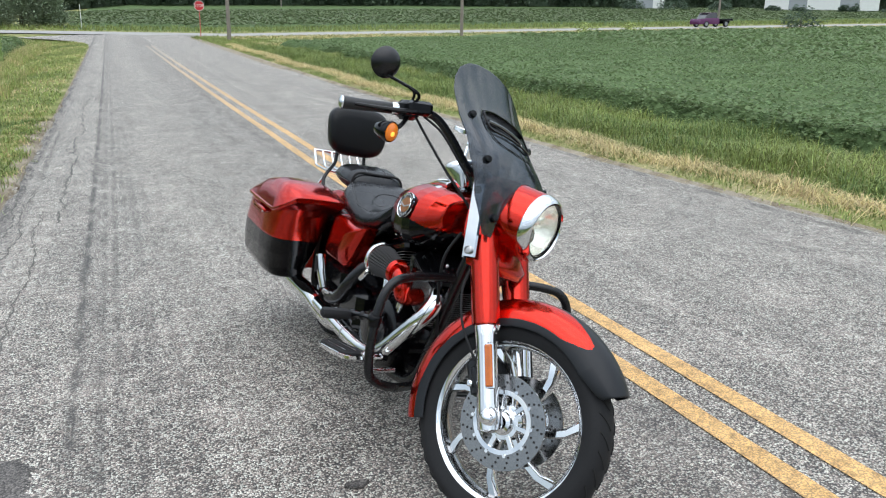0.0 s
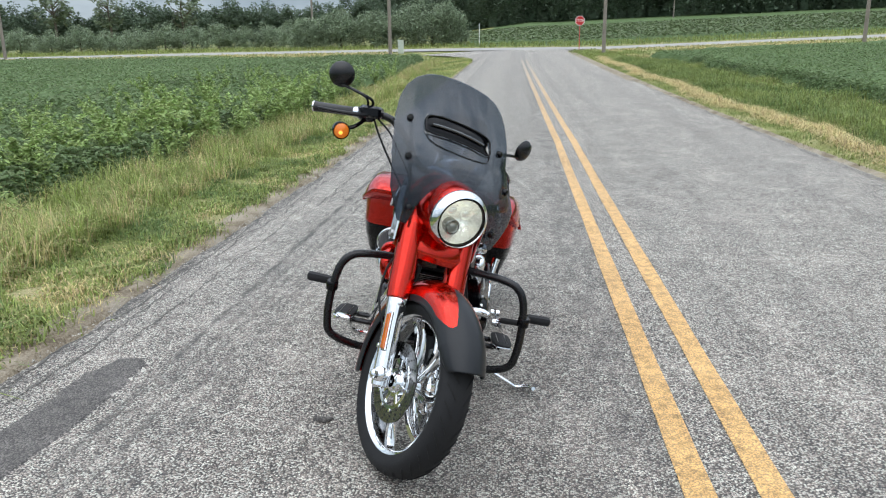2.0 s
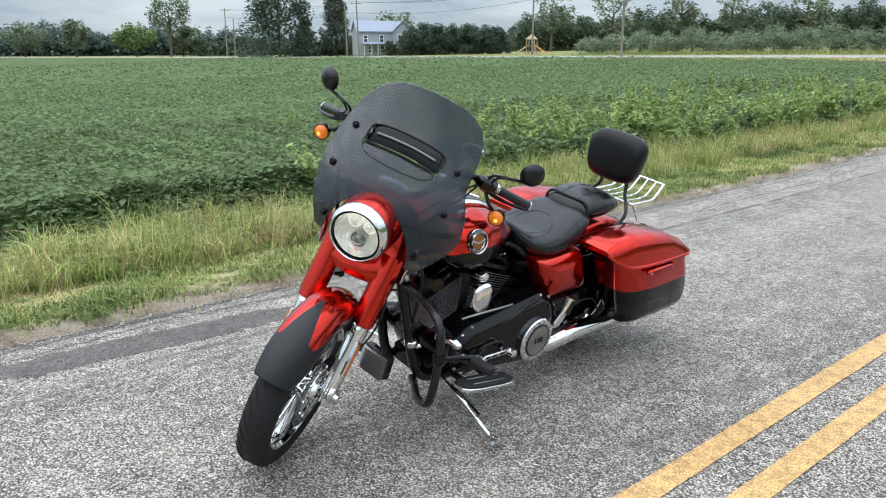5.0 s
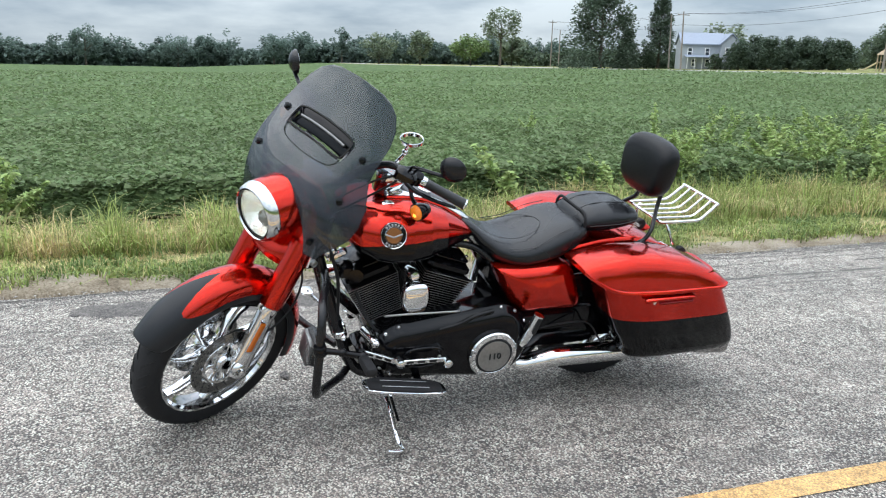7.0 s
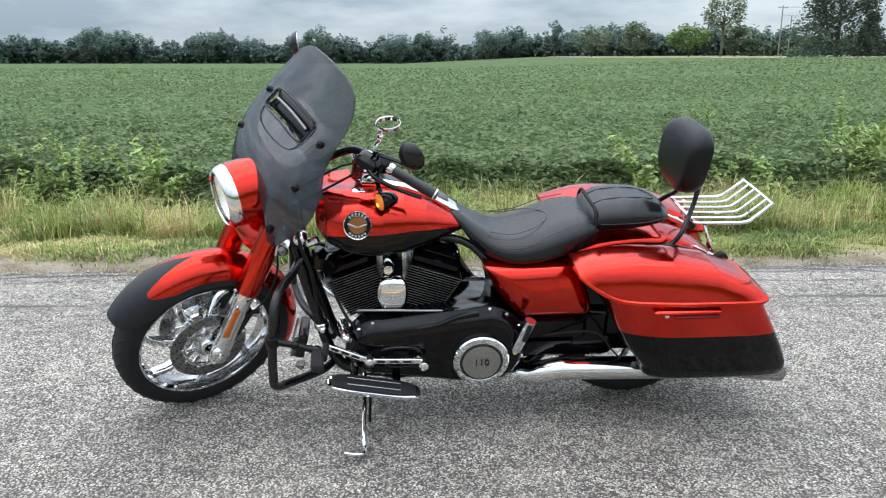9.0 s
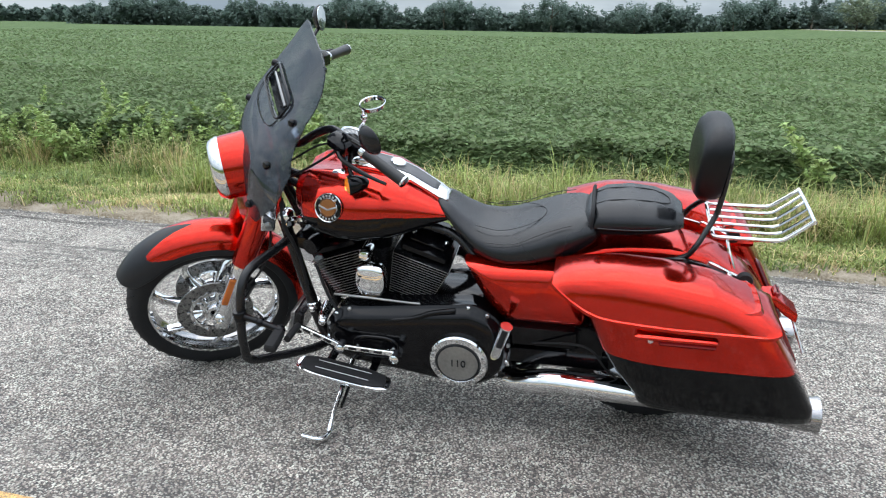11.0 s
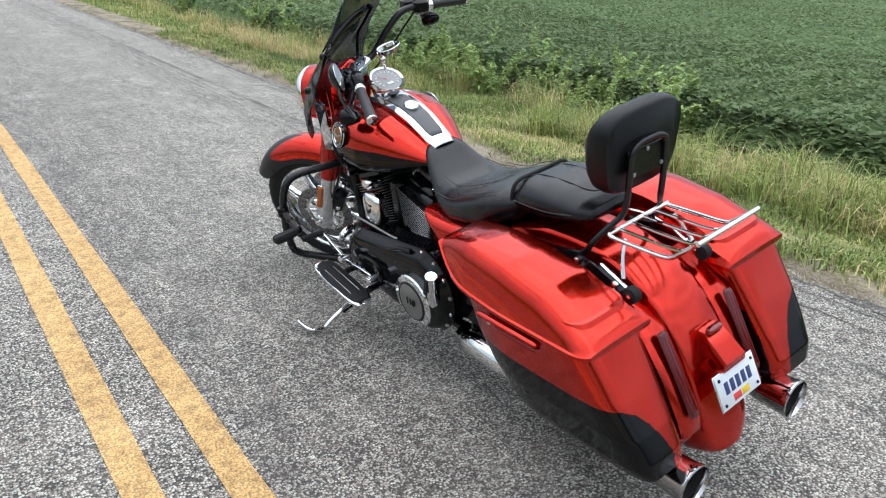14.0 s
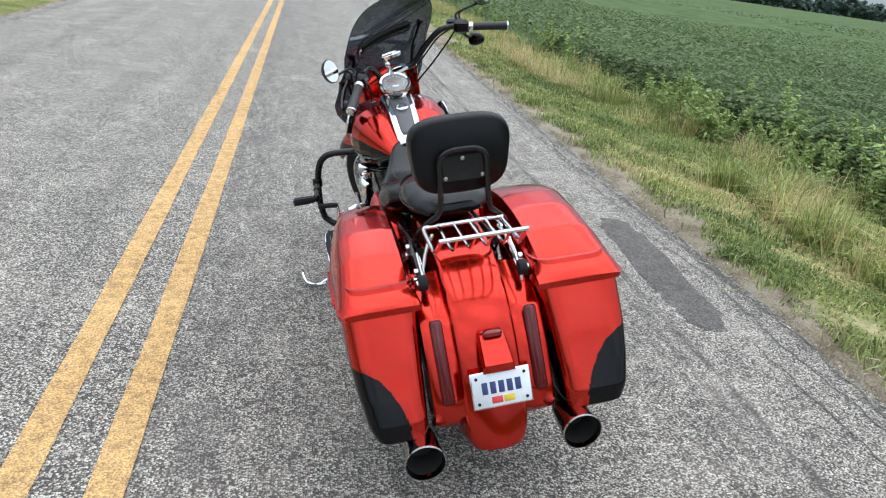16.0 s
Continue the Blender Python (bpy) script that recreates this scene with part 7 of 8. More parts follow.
both(exhaust)
g = Geo()
g.tube([(0.08, 1.09, 0.60), (0.115, 1.165, 0.585), (0.15, 1.165, 0.525), (0.185, 1.085, 0.425), (0.22, 0.985, 0.315), (0.232, 0.87, 0.275), (0.238, 0.65, 0.265), (0.245, 0.25, 0.275)], 0.033, 18, 6)
hp = part("header_pipe", g, CHROME, bike, "chrome exhaust header with heat shield")
g = Geo()
g.tube([(0.10, 0.66, 0.60), (0.18, 0.60, 0.55), (0.225, 0.55, 0.46), (0.235, 0.48, 0.38), (0.24, 0.38, 0.345)], 0.029, 18, 6)
part("rear_header", g, POWDER, hp)
for t in ((0.238, 0.66, 0.266),):
    g = Geo()
    g.lathe([(0.033, -0.006), (0.0345, -0.004), (0.0345, 0.004), (0.033, 0.006)], t, (0, -1, -0.4), 18, cap=False)
    part("pipe_clamp", g, STEEL, hp)
# right side covers, filter
g = Geo()
g.lathe([(0.09, 0.0), (0.105, 0.03), (0.105, 0.055), (0.09, 0.075), (0.02, 0.085)], (0.16, 0.87, 0.345), X, 36)
g.box((0.17, 0.56, 0.36), (0.10, 0.24, 0.20), 0.03)
part("cam_cover", g, BLACK, bike, "black engine side cover")
for y0, y1 in ((0.905, 0.985), (0.925, 1.01), (0.81, 0.745), (0.79, 0.72)):
    gg = Geo()
    gg.tube([(0.155, y0, 0.42), (0.14, y1, 0.66)], 0.0095, 10)
    part("pushrod_tube", gg, CHROME, bike)
AF, AD = Vector((0.205, 0.985, 0.635)), Vector((0.10, -1, 0.06)).normalized()
g = Geo()
g.tube([(0.12, 1.02, 0.555), (0.19, 1.048, 0.560), (0.208, 1.050, 0.590), (0.210, 1.035, 0.622), AF + AD * 0.005], 0.034, 20, 5)
g.lathe([(0.046, -0.01), (0.050, 0.0), (0.050, 0.012), (0.046, 0.016)], AF, AD, 28)
af = part("air_intake", g, RED, bike, "red intake tube with a cone filter")
g = Geo()
rings = []
for h, r_ in ((0.012, 0.044), (0.145, 0.066)):
    rings.append([AF + AD * h + (r_ - 0.006 * (j % 2)) * (math.cos(2 * math.pi * j / 64) * AD.orthogonal().normalized() + math.sin(2 * math.pi * j / 64) * AD.cross(AD.orthogonal().normalized())) for j in range(64)])
g.loft(rings)
part("filter_cone", g, mat("filter_cotton", (0.03, 0.028, 0.028), 0.8), af, "dark pleated filter")
g = Geo()
g.lathe([(0.062, 0.140), (0.069, 0.142), (0.071, 0.148), (0.071, 0.158), (0.066, 0.164), (0.054, 0.162), (0.003, 0.155)], AF, AD, 36)
part("filter_cap", g, CHROME, af, "chrome filter end cap")
g = Geo()
g.box((0.275, 0.825, 0.575), (0.020, 0.090, 0.020), 0.006, Euler((radians(38), 0, 0)).to_matrix())
part("filter_strap", g, CHROME, af)
g = Geo()
g.tube([(0.18, 1.06, 0.27), (0.30, 1.07, 0.27), (0.32, 1.15, 0.33), (0.33, 1.19, 0.37)], 0.010, 10, 4)
g.box((0.345, 1.20, 0.378), (0.07, 0.05, 0.016), 0.005)
part("brake_pedal", g, CHROME, bike, "chrome brake pedal")
g = Geo()
g.box((0.0, 1.235, 0.300), (0.16, 0.040, 0.110), 0.008, Euler((radians(14), 0, 0)).to_matrix())
oc = part("oil_cooler", g, POWDER, bike, "black oil cooler with bright fins")
for i in range(9):
    gg = Geo()
    gg.box((0.0, 1.262 - 0.25 * (i - 4) * 0.011, 0.300 + (i - 4) * 0.011), (0.15, 0.022, 0.0028), 0.001)
    part("cooler_fin", gg, DULL, oc)
# underside wiring and hoses
for pts, r_ in (([(-0.10, 1.22, 0.86), (-0.15, 1.20, 0.78), (-0.13, 1.17, 0.66), (-0.10, 1.16, 0.50)], 0.007), ([(0.10, 1.22, 0.86), (0.15, 1.22, 0.76), (0.13, 1.20, 0.60), (0.09, 1.18, 0.45)], 0.006), ([(-0.20, 0.30, 0.40), (-0.25, 0.10, 0.44), (-0.26, 0.02, 0.36), (-0.24, -0.03, 0.30)], 0.004), ([(-0.14, 1.10, 0.62), (-0.17, 1.05, 0.50), (-0.20, 1.0, 0.45)], 0.006)):
    gg = Geo()
    gg.tube(pts, r_, 8, 6)
    part("hose", gg, RUBBER, bike)
# chrome fittings by the steering neck and on the frame tube
g = Geo()
g.lathe([(0.020, -0.03), (0.027, -0.02), (0.028, 0.012), (0.020, 0.024), (0.008, 0.030)], (-0.115, 1.205, 0.800), (-1, 0.2, 0.1), 20)
g.box((-0.105, 1.175, 0.775), (0.026, 0.085, 0.030), 0.008, Euler((radians(-24), 0, 0)).to_matrix())
part("neck_bracket", g, CHROME, bike, "chrome bracket by the steering neck")
g = Geo()
g.lathe([(0.025, -0.015), (0.029, -0.011), (0.029, 0.011), (0.025, 0.015)], (-0.093, 1.146, 0.412), (0.02, -0.16, -1), 18)
g.lathe([(0.012, 0.0), (0.013, 0.020), (0.007, 0.026)], (-0.118, 1.140, 0.412), (-1, 0, 0), 12)
part("tube_clamp", g, CHROME, bike, "chrome clamp on the frame tube")
g = Geo()
g.tube([(-0.16, 1.06, 0.455), (-0.235, 1.05, 0.462), (-0.265, 1.045, 0.455)], [0.022, 0.024, 0.016], 14, 3)
g.ball((-0.268, 1.045, 0.454), 0.017)
part("timing_plug", g, CHROME, eng, "chrome plug on the engine case")
# ignition switch bracket, coil
g = Geo()
g.lathe([(0.030, -0.03), (0.034, 0.0), (0.030, 0.03)], (-0.13, 1.10, 0.70), (-1, 0.3, 0), 18)
g.box((-0.10, 1.14, 0.71), (0.10, 0.06, 0.07), 0.015)
part("ignition_coil", g, BLACK, bike)
# stand
g = Geo()
g.tube([(-0.14, 0.985, 0.215), (-0.30, 0.985, 0.180), (-0.42, 0.988, 0.135), (-0.470, 0.985, 0.112)], [0.012, 0.008], 12, 4)
g.tube([(-0.44, 0.985, 0.116), (-0.478, 0.983, 0.112), (-0.512, 0.984, 0.123), (-0.530, 0.994, 0.130), (-0.540, 1.020, 0.138), (-0.546, 1.058, 0.152)], [0.009, 0.011, 0.011, 0.011, 0.011, 0.009], 10, 4)
std = part("side_stand", g, CHROME, bike, "steel side stand with a curved foot")
g = Geo()
g.tube([(-0.20, 0.96, 0.20), (-0.38, 0.965, 0.155)], 0.006, 8)
part("stand_spring", g, POWDER, std)


# ---- beyond the road ----
EYE_AT = np.array((3.0, 1.0))
BARK = mat("bark", (0.10, 0.085, 0.065), 0.9, vary=0.3, scale=6, bump=0.4, bump_scale=12)
WOOD = mat("grey_weathered_wood", (0.23, 0.20, 0.17), 0.85, vary=0.2, scale=8)
# distance haze lightened into the oak, woodland and pine leaf colours
OAK = leafy("hazed_oak_leaf", (0.185, 0.230, 0.150), 0.22)
DARKLEAF = leafy("woodland_leaf", (0.108, 0.148, 0.095), 0.25, through=0.4)
PINE = leafy("pine_needles", (0.095, 0.135, 0.092), 0.2, through=0.35)
WILLOW = leafy("willow_leaf", (0.245, 0.305, 0.195), 0.25)
LIGHTLEAF = leafy("light_leaf", (0.15, 0.22, 0.08), 0.3)


def spot(az, dist):
    """Ground position in a compass direction (degrees west of the road's line) and distance."""
    a = radians(az)
    x, y = EYE_AT[0] - dist * math.sin(a), EYE_AT[1] + dist * math.cos(a)
    return x, y, float(land(x, y))


def clumped(rng, lobes, per, spread, size, flat=0.4):
    """Leaves round many small centres, so that a crown has lobes and gaps."""
    c = np.repeat(lobes, per, axis=0)
    d = rng.normal(size=c.shape)
    d /= np.linalg.norm(d, axis=1, keepdims=True)
    p = c + d * (spread * rng.uniform(0.25, 1.0, len(c)) ** 0.6)[:, None]
    return leaves(p, size, flat, 1.3, rng)


def tree(name, label, category, x, y, z, height, width, leaf, low=0.2, lobes=34, per=26, seed=1, shape="round", size=None, group=""):
    """Tapered trunk with limbs, and a crown of leaf clumps."""
    rng = np.random.default_rng(seed)
    t = thing(name, label, category, pose(x, y, z), group)
    g = Geo()
    r0 = 0.022 * height + 0.05
    top_z = height * {"cone": 0.9, "dome": 0.45}.get(shape, 0.7)
    g.tube([(0, 0, -0.3), (0.01 * height, 0, height * 0.25), (-0.01 * height, 0.01 * height, height * 0.5), (0, 0, top_z)], [r0, r0 * 0.25], 8, 3)
    for i in range({"cone": 4, "dome": 0}.get(shape, 9)):
        a, h = rng.uniform(0, 6.28), rng.uniform(max(low, 0.15), 0.6) * height
        e = Vector((math.cos(a) * width * 0.34, math.sin(a) * width * 0.34, h + height * 0.18))
        g.tube([(0, 0, h), (e.x * 0.5, e.y * 0.5, h + height * 0.07), e], [r0 * 0.4, r0 * 0.08], 6, 2)
    part("trunk", g, BARK, t)
    n = lobes
    if shape == "cone":
        hh = low + (1 - low) * rng.uniform(0, 1, n) ** 1.3
        rad = width / 2 * (1 - (hh - low) / (1 - low)) ** 0.8 * rng.uniform(0.35, 1.0, n) + 0.05 * width
        a = rng.uniform(0, 6.28, n)
        c = np.stack([rad * np.cos(a), rad * np.sin(a), hh * height], 1)
        sp = width * 0.13
    else:
        d = rng.normal(size=(n, 3))
        d /= np.linalg.norm(d, axis=1, keepdims=True)
        k_ = rng.uniform(0.45, 1.0, n) ** 0.7
        cz, rz = height * (low + 1) / 2, height * (1 - low) / 2 * 0.9
        c = np.stack([d[:, 0] * width / 2 * k_, d[:, 1] * width / 2 * k_, cz + d[:, 2] * rz * k_], 1)
        if shape == "pine":
            hh = rng.uniform(0.02, 1, n)
            rad = width / 2 * np.clip(1.12 - hh, 0.08, 0.92) ** 0.55 * rng.uniform(0.4, 1.0, n)
            a = rng.uniform(0, 6.28, n)
            c = np.stack([rad * np.cos(a), rad * np.sin(a), hh * height * 0.97 - 0.10 * rad], 1)
        if shape == "dome":
            rr, a = np.sqrt(rng.uniform(0, 1, n)) * 0.92, rng.uniform(0, 6.28, n)
            c = np.stack([rr * np.cos(a) * width / 2, rr * np.sin(a) * width / 2, height * (0.03 + 0.86 * np.sqrt(1 - rr * rr) * rng.uniform(0, 1, n) ** 0.8)], 1)
        sp = width * (0.15 if shape != "pine" else 0.11)
    cr_ = soup("crown", clumped(rng, c, per, sp, size or width * 0.05), 4, [leaf])
    cr_.parent = t
    return t


def wood_edge(name, label, az0, az1, dist, h_lo, h_hi, leaf, trees, size, seed, depth=16.0, wide=0.75, per=26):
    """A far wood, too many trees to count: crowns of clumps, shoulder to shoulder."""
    rng = np.random.default_rng(seed)
    az = np.linspace(az0, az1, trees) + rng.normal(0, 0.25, trees)
    h = h_lo + (h_hi - h_lo) * np.clip(0.45 + 0.3 * np.sin(az * 0.9 + seed) + rng.normal(0, 0.28, trees), 0, 1.15)
    dd = dist + rng.uniform(0, depth, trees)
    a = np.radians(az)
    x, y = EYE_AT[0] - dd * np.sin(a), EYE_AT[1] + dd * np.cos(a)
    z = land(x, y)
    lob = 22
    d = rng.normal(size=(trees, lob, 3))
    d /= np.linalg.norm(d, axis=2, keepdims=True)
    w = (h * wide / 2)[:, None] * rng.uniform(0.5, 1.0, (trees, lob))
    c = np.stack([x[:, None] + d[..., 0] * w, y[:, None] + d[..., 1] * w * 0.7, z[:, None] + h[:, None] * (0.52 + 0.44 * d[..., 2] * rng.uniform(0.5, 1, (trees, lob)))], -1).reshape(-1, 3)
    q = clumped(rng, c, per, np.repeat(h * 0.13, lob * per), size)
    m = trees * 60
    k_ = rng.integers(0, trees, m)
    low = np.stack([x[k_] + rng.normal(0, 3, m), y[k_] + rng.normal(0, 2, m), z[k_] + h[k_] * rng.uniform(0, 0.62, m)], 1)
    q = np.concatenate([q, leaves(low, size * 1.3, 0.1, 1.2, rng)])
    # upright leaf-coloured backing sheet, added behind the edge to close bright sky gaps
    order = np.argsort(az)
    pa = np.radians(np.repeat(az[order], 2) + rng.normal(0, 0.12, trees * 2))
    pd = np.repeat(dist + depth + 2, trees * 2) + rng.uniform(-3, 3, trees * 2)
    ph = np.repeat(h[order], 2) * rng.uniform(0.55, 0.85, trees * 2)
    bx0, by0 = EYE_AT[0] - pd * np.sin(pa), EYE_AT[1] + pd * np.cos(pa)
    bz0 = land(bx0, by0)
    low_, top_ = np.stack([bx0, by0, bz0 - 1.5], 1), np.stack([bx0, by0, bz0 + ph], 1)
    q = np.concatenate([q, np.stack([low_[:-1], low_[1:], top_[1:], top_[:-1]], 1)])
    return tagged(soup(name, q, 4, [leaf]), label, "woods", kind="stuff")


# distance haze put into the leaf colour as a pale blue cast
HAZY = leafy("hazed_woodland_leaf", (0.145, 0.203, 0.172), 0.09, through=0.5)
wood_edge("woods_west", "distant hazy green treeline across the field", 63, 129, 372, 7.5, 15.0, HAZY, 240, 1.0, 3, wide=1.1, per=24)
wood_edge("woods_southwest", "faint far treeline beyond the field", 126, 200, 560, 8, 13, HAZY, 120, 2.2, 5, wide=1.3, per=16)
wood_edge("woods_north", "dark wood behind the crossing road", -60, 11, 205, 14, 21, DARKLEAF, 150, 0.52, 7, per=36)
wood_edge("woods_northwest", "dark green trees behind the willow bushes", 9, 43, 196, 7.0, 11.0, DARKLEAF, 110, 0.46, 9, per=36)
wood_edge("woods_far_northwest", "low far trees behind the farmyard", 42, 66, 230, 4.0, 6.5, DARKLEAF, 80, 0.6, 10, wide=1.3, per=18)

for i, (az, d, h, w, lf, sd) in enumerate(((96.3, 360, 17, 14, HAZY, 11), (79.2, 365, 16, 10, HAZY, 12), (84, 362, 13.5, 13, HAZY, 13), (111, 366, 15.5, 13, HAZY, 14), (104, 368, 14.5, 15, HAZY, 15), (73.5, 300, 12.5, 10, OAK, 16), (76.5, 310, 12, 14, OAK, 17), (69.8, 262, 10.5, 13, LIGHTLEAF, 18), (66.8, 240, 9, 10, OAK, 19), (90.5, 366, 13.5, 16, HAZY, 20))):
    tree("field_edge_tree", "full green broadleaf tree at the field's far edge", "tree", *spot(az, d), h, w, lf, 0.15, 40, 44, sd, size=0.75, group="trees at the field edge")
tree("tall_thin_tree", "tall broadleaf tree with a thin open crown", "tree", *spot(67.6, 215), 16.0, 10.0, OAK, 0.42, 52, 32, 31, size=0.55)
tree("spreading_pine", "large dark pine with layered spreading boughs", "tree", *spot(60.3, 150), 15.5, 15.5, PINE, 0.0, 170, 60, 32, "pine", 0.42)
tree("pointed_spruce", "dark pointed spruce beside the house", "tree", *spot(56.3, 150), 13.0, 7.0, PINE, 0.0, 170, 60, 33, "cone", 0.30)
tree("dark_spruce", "dark spruce beside the house", "tree", *spot(58.4, 156), 7.0, 5.2, PINE, 0.0, 130, 60, 34, "cone", 0.30)
for i, az in enumerate((50.9, 49.9, 48.8, 47.7, 46.7, 45.7, 44.7)):
    tree("cedar", "dark green bushy cedar beside the farmhouse yard", "tree", *spot(az, 134 + 3 * (i % 2)), (5.0, 5.8, 6.0, 5.7, 5.6, 5.9, 5.2)[i], 4.6, PINE, 0.0, 110, 60, 40 + i, "dome", 0.24, "cedars by the house")
for i, (az, h) in enumerate(((36.5, 12.5), (31.9, 13.8), (28.6, 13.2), (40.8, 14.0), (24.0, 12.0), (51.9, 8.2))):
    tree("yard_tree", "tall broadleaf tree with an open crown", "tree", *spot(az, 172 if i < 5 else 160), h, 6.5 if i in (1, 2) else 9.0, OAK, 0.25, 30, 22, 60 + i, size=0.6, group="tall trees behind the bushes")
for i in range(13):
    az = 38.0 - i * 1.75
    tree("willow_bush", "small rounded silver-green willow bush", "bush", *spot(az, 88 / math.cos(radians(az)) + (i % 3)), 2.6 + 0.9 * ((i * 7) % 5) / 4, 4.2, WILLOW, 0.0, 90, 56, 80 + i, "dome", 0.13, "willow bushes along the road")
for i, (az, h, w) in enumerate(((16.0, 3.6, 4.5), (13.8, 4.6, 5.0), (11.4, 4.4, 5.0), (9.0, 4.8, 5.2), (7.2, 5.6, 6.2), (5.8, 4.3, 4.0))):
    tree("willow_bush", "large rounded silver-green willow bush", "bush", *spot(az, 84 / math.cos(radians(az))), h, w, WILLOW, 0.0, 120, 70, 100 + i, "dome", 0.14, "willow bushes along the road")
tree("dark_bush", "dark green bush at the field's edge", "bush", *spot(-46.0, 86), 2.2, 4.4, PINE, 0.0, 26, 34, 120, "dome", 0.20)
for az, d in ((-31.3, 70), (-34.5, 72)):
    tree("brown_bush", "low dry brown-green bush", "bush", *spot(az, d), 0.8, 3.0, TALL, 0.0, 14, 24, 121, "dome", 0.16)


def pole(x, y, height, lean=0.0, arms=True, label="weathered grey wooden utility pole"):
    z = float(land(x, y))
    t = thing("utility_pole", label, "utility pole", pose(x, y, z, 0, lean, 0), "poles along the crossing road")
    g = Geo()
    g.tube([(0, 0, -0.3), (0, 0, height * 0.5), (0, 0, height)], [0.15, 0.10], 12, 2)
    part("post", g, WOOD, t)
    if arms:
        g = Geo()
        g.box((0, 0, height - 0.5), (0.10, 2.2, 0.12), 0.01)
        part("crossarm", g, WOOD, t)
        for yy in (-1.0, 0.0, 1.0):
            g = Geo()
            g.lathe([(0.03, 0.0), (0.06, 0.05), (0.04, 0.10), (0.055, 0.14), (0.02, 0.18)], (0, yy, height - 0.44), (0, 0, 1), 8)
            part("insulator", g, WHITE, t)
    return Vector((x + math.sin(radians(lean)) * height, y, z + height))


tops = []
for az, d, h, lean in ((-22.05, 65.8, 9.5, 0), (10.7, 61.6, 9.5, 0), (35.75, 84, 9.5, 0), (42.1, 112, 9.5, 0), (54.65, 132, 9.0, -3.5), (63.9, 190, 10.8, 0)):
    x, y, z = spot(az, d)
    tops.append(pole(x, y, h, lean))
pole(*spot(-4.94, 59.2)[:2], 8.5, 0, False, "slim grey wooden pole beside the junction")
pole(*spot(63.35, 200)[:2], 9.0, 0, False)
pole(*spot(55.5, 140)[:2], 9.0, -3, False)
pole(*spot(15.6, 100)[:2], 8.5, 0, False)
pole(*spot(-10.5, 190)[:2], 9.0, 0, False)
pole(*spot(-40.9, 108)[:2], 8.0, 0, False, "pale thin pole beyond the crossing road")
WIRE = mat("dark_wire", (0.04, 0.04, 0.045), 0.6)
for i, (a, b) in enumerate(zip(tops, tops[1:])):
    for off, dz in ((-1.0, -0.28), (1.0, -0.28), (0.0, -2.0)):
        g = Geo()
        p, q = a + Vector((0, off, dz)), b + Vector((0, off, dz))
        g.tube([p + (q - p) * t + Vector((0, 0, -3.2 * t * (1 - t))) for t in np.linspace(0, 1, 13)], 0.022, 5)
        tagged(new("power_line", mesh_from("power_line", g, [WIRE])), "thin dark overhead power line between poles", "power line", "overhead lines")

# stop sign
sx, sy, sz = spot(-3.29, 65.4)
sign = thing("stop_sign", "red octagonal stop sign on a thin post", "stop sign", pose(sx, sy, sz))
g = Geo()
g.box((0, 0.03, 1.25), (0.06, 0.04, 2.9), 0.005)
part("post", g, mat("red_white_post", (0.55, 0.10, 0.09), 0.6), sign)
octo = lambda r: [(r * math.cos(radians(22.5 + 45 * i)), r * math.sin(radians(22.5 + 45 * i))) for i in range(8)]
for nm, r_, yy, mt in (("sign_border", 0.41, 0.0, WHITE), ("sign_face", 0.375, -0.006, mat("sign_red", (0.55, 0.03, 0.035), 0.45))):
    g = Geo()
    g.loft([[(x, yy, 2.35 + z) for x, z in octo(r_)], [(x, yy - 0.006, 2.35 + z) for x, z in octo(r_)]])
    part(nm, g, mt, sign)
tx = bpy.data.curves.new("stop_word", "FONT")
tx.body, tx.size, tx.extrude, tx.align_x, tx.align_y = "STOP", 0.30, 0.002, "CENTER", "CENTER"
tmp = new("stop_curve", tx)
tme = bpy.data.meshes.new_from_object(tmp)
bpy.data.objects.remove(tmp)
tme.transform(pose(0, -0.016, 2.35, 90, 0, 0))
tme.materials.append(WHITE)
w_ = new("sign_word", tme)
w_.parent = sign
# utility box and marker
bx_, by_, bz_ = spot(9.9, 62)
ub = thing("utility_box", "pale grey-green utility cabinet beside a pole", "utility box", pose(bx_, by_, bz_))
g = Geo()
g.box((0, 0, 0.5), (0.42, 0.32, 1.0), 0.04)
part("cabinet", g, mat("pale_green_paint", (0.52, 0.56, 0.50), 0.5), ub)
g = Geo()
g.box((0, 0, 1.02), (0.46, 0.36, 0.07), 0.02)
part("cabinet_cap", g, mat("pale_green_cap", (0.56, 0.60, 0.55), 0.5), ub)
mx_, my_, mz_ = spot(3.72, 83.2)
mk = thing("marker_post", "thin white marker post beyond the crossing", "marker post", pose(mx_, my_, mz_))
g = Geo()
g.tube([(0, 0, -0.1), (0, 0, 2.2)], 0.035, 8)
part("rod", g, WHITE, mk)
g = Geo()
g.tube([(0, 0, 2.2), (0, 0, 2.32)], 0.05, 8)
part("rod_cap", g, SATIN, mk)

# farmhouse
WINDOW_DARK = mat("car_glass", (0.02, 0.02, 0.025), 0.08, coat=0.5)
hx, hy, hz = spot(53.05, 142)
house = thing("farmhouse", "grey two-storey farmhouse with blue-grey metal roof and porch", "house", pose(hx, hy, hz, 0, 0, 66) @ Matrix.Diagonal((0.86, 0.86, 0.95, 1)))
SIDING = mat("grey_siding", (0.36, 0.39, 0.42), 0.7, vary=0.1, scale=6)
ROOF = mat("blue_grey_metal_roof", (0.25, 0.29, 0.36), 0.6, 0.0, vary=0.1, scale=3)
WINDOW = mat("dark_window_glass", (0.04, 0.05, 0.06), 0.08, coat=0.5)


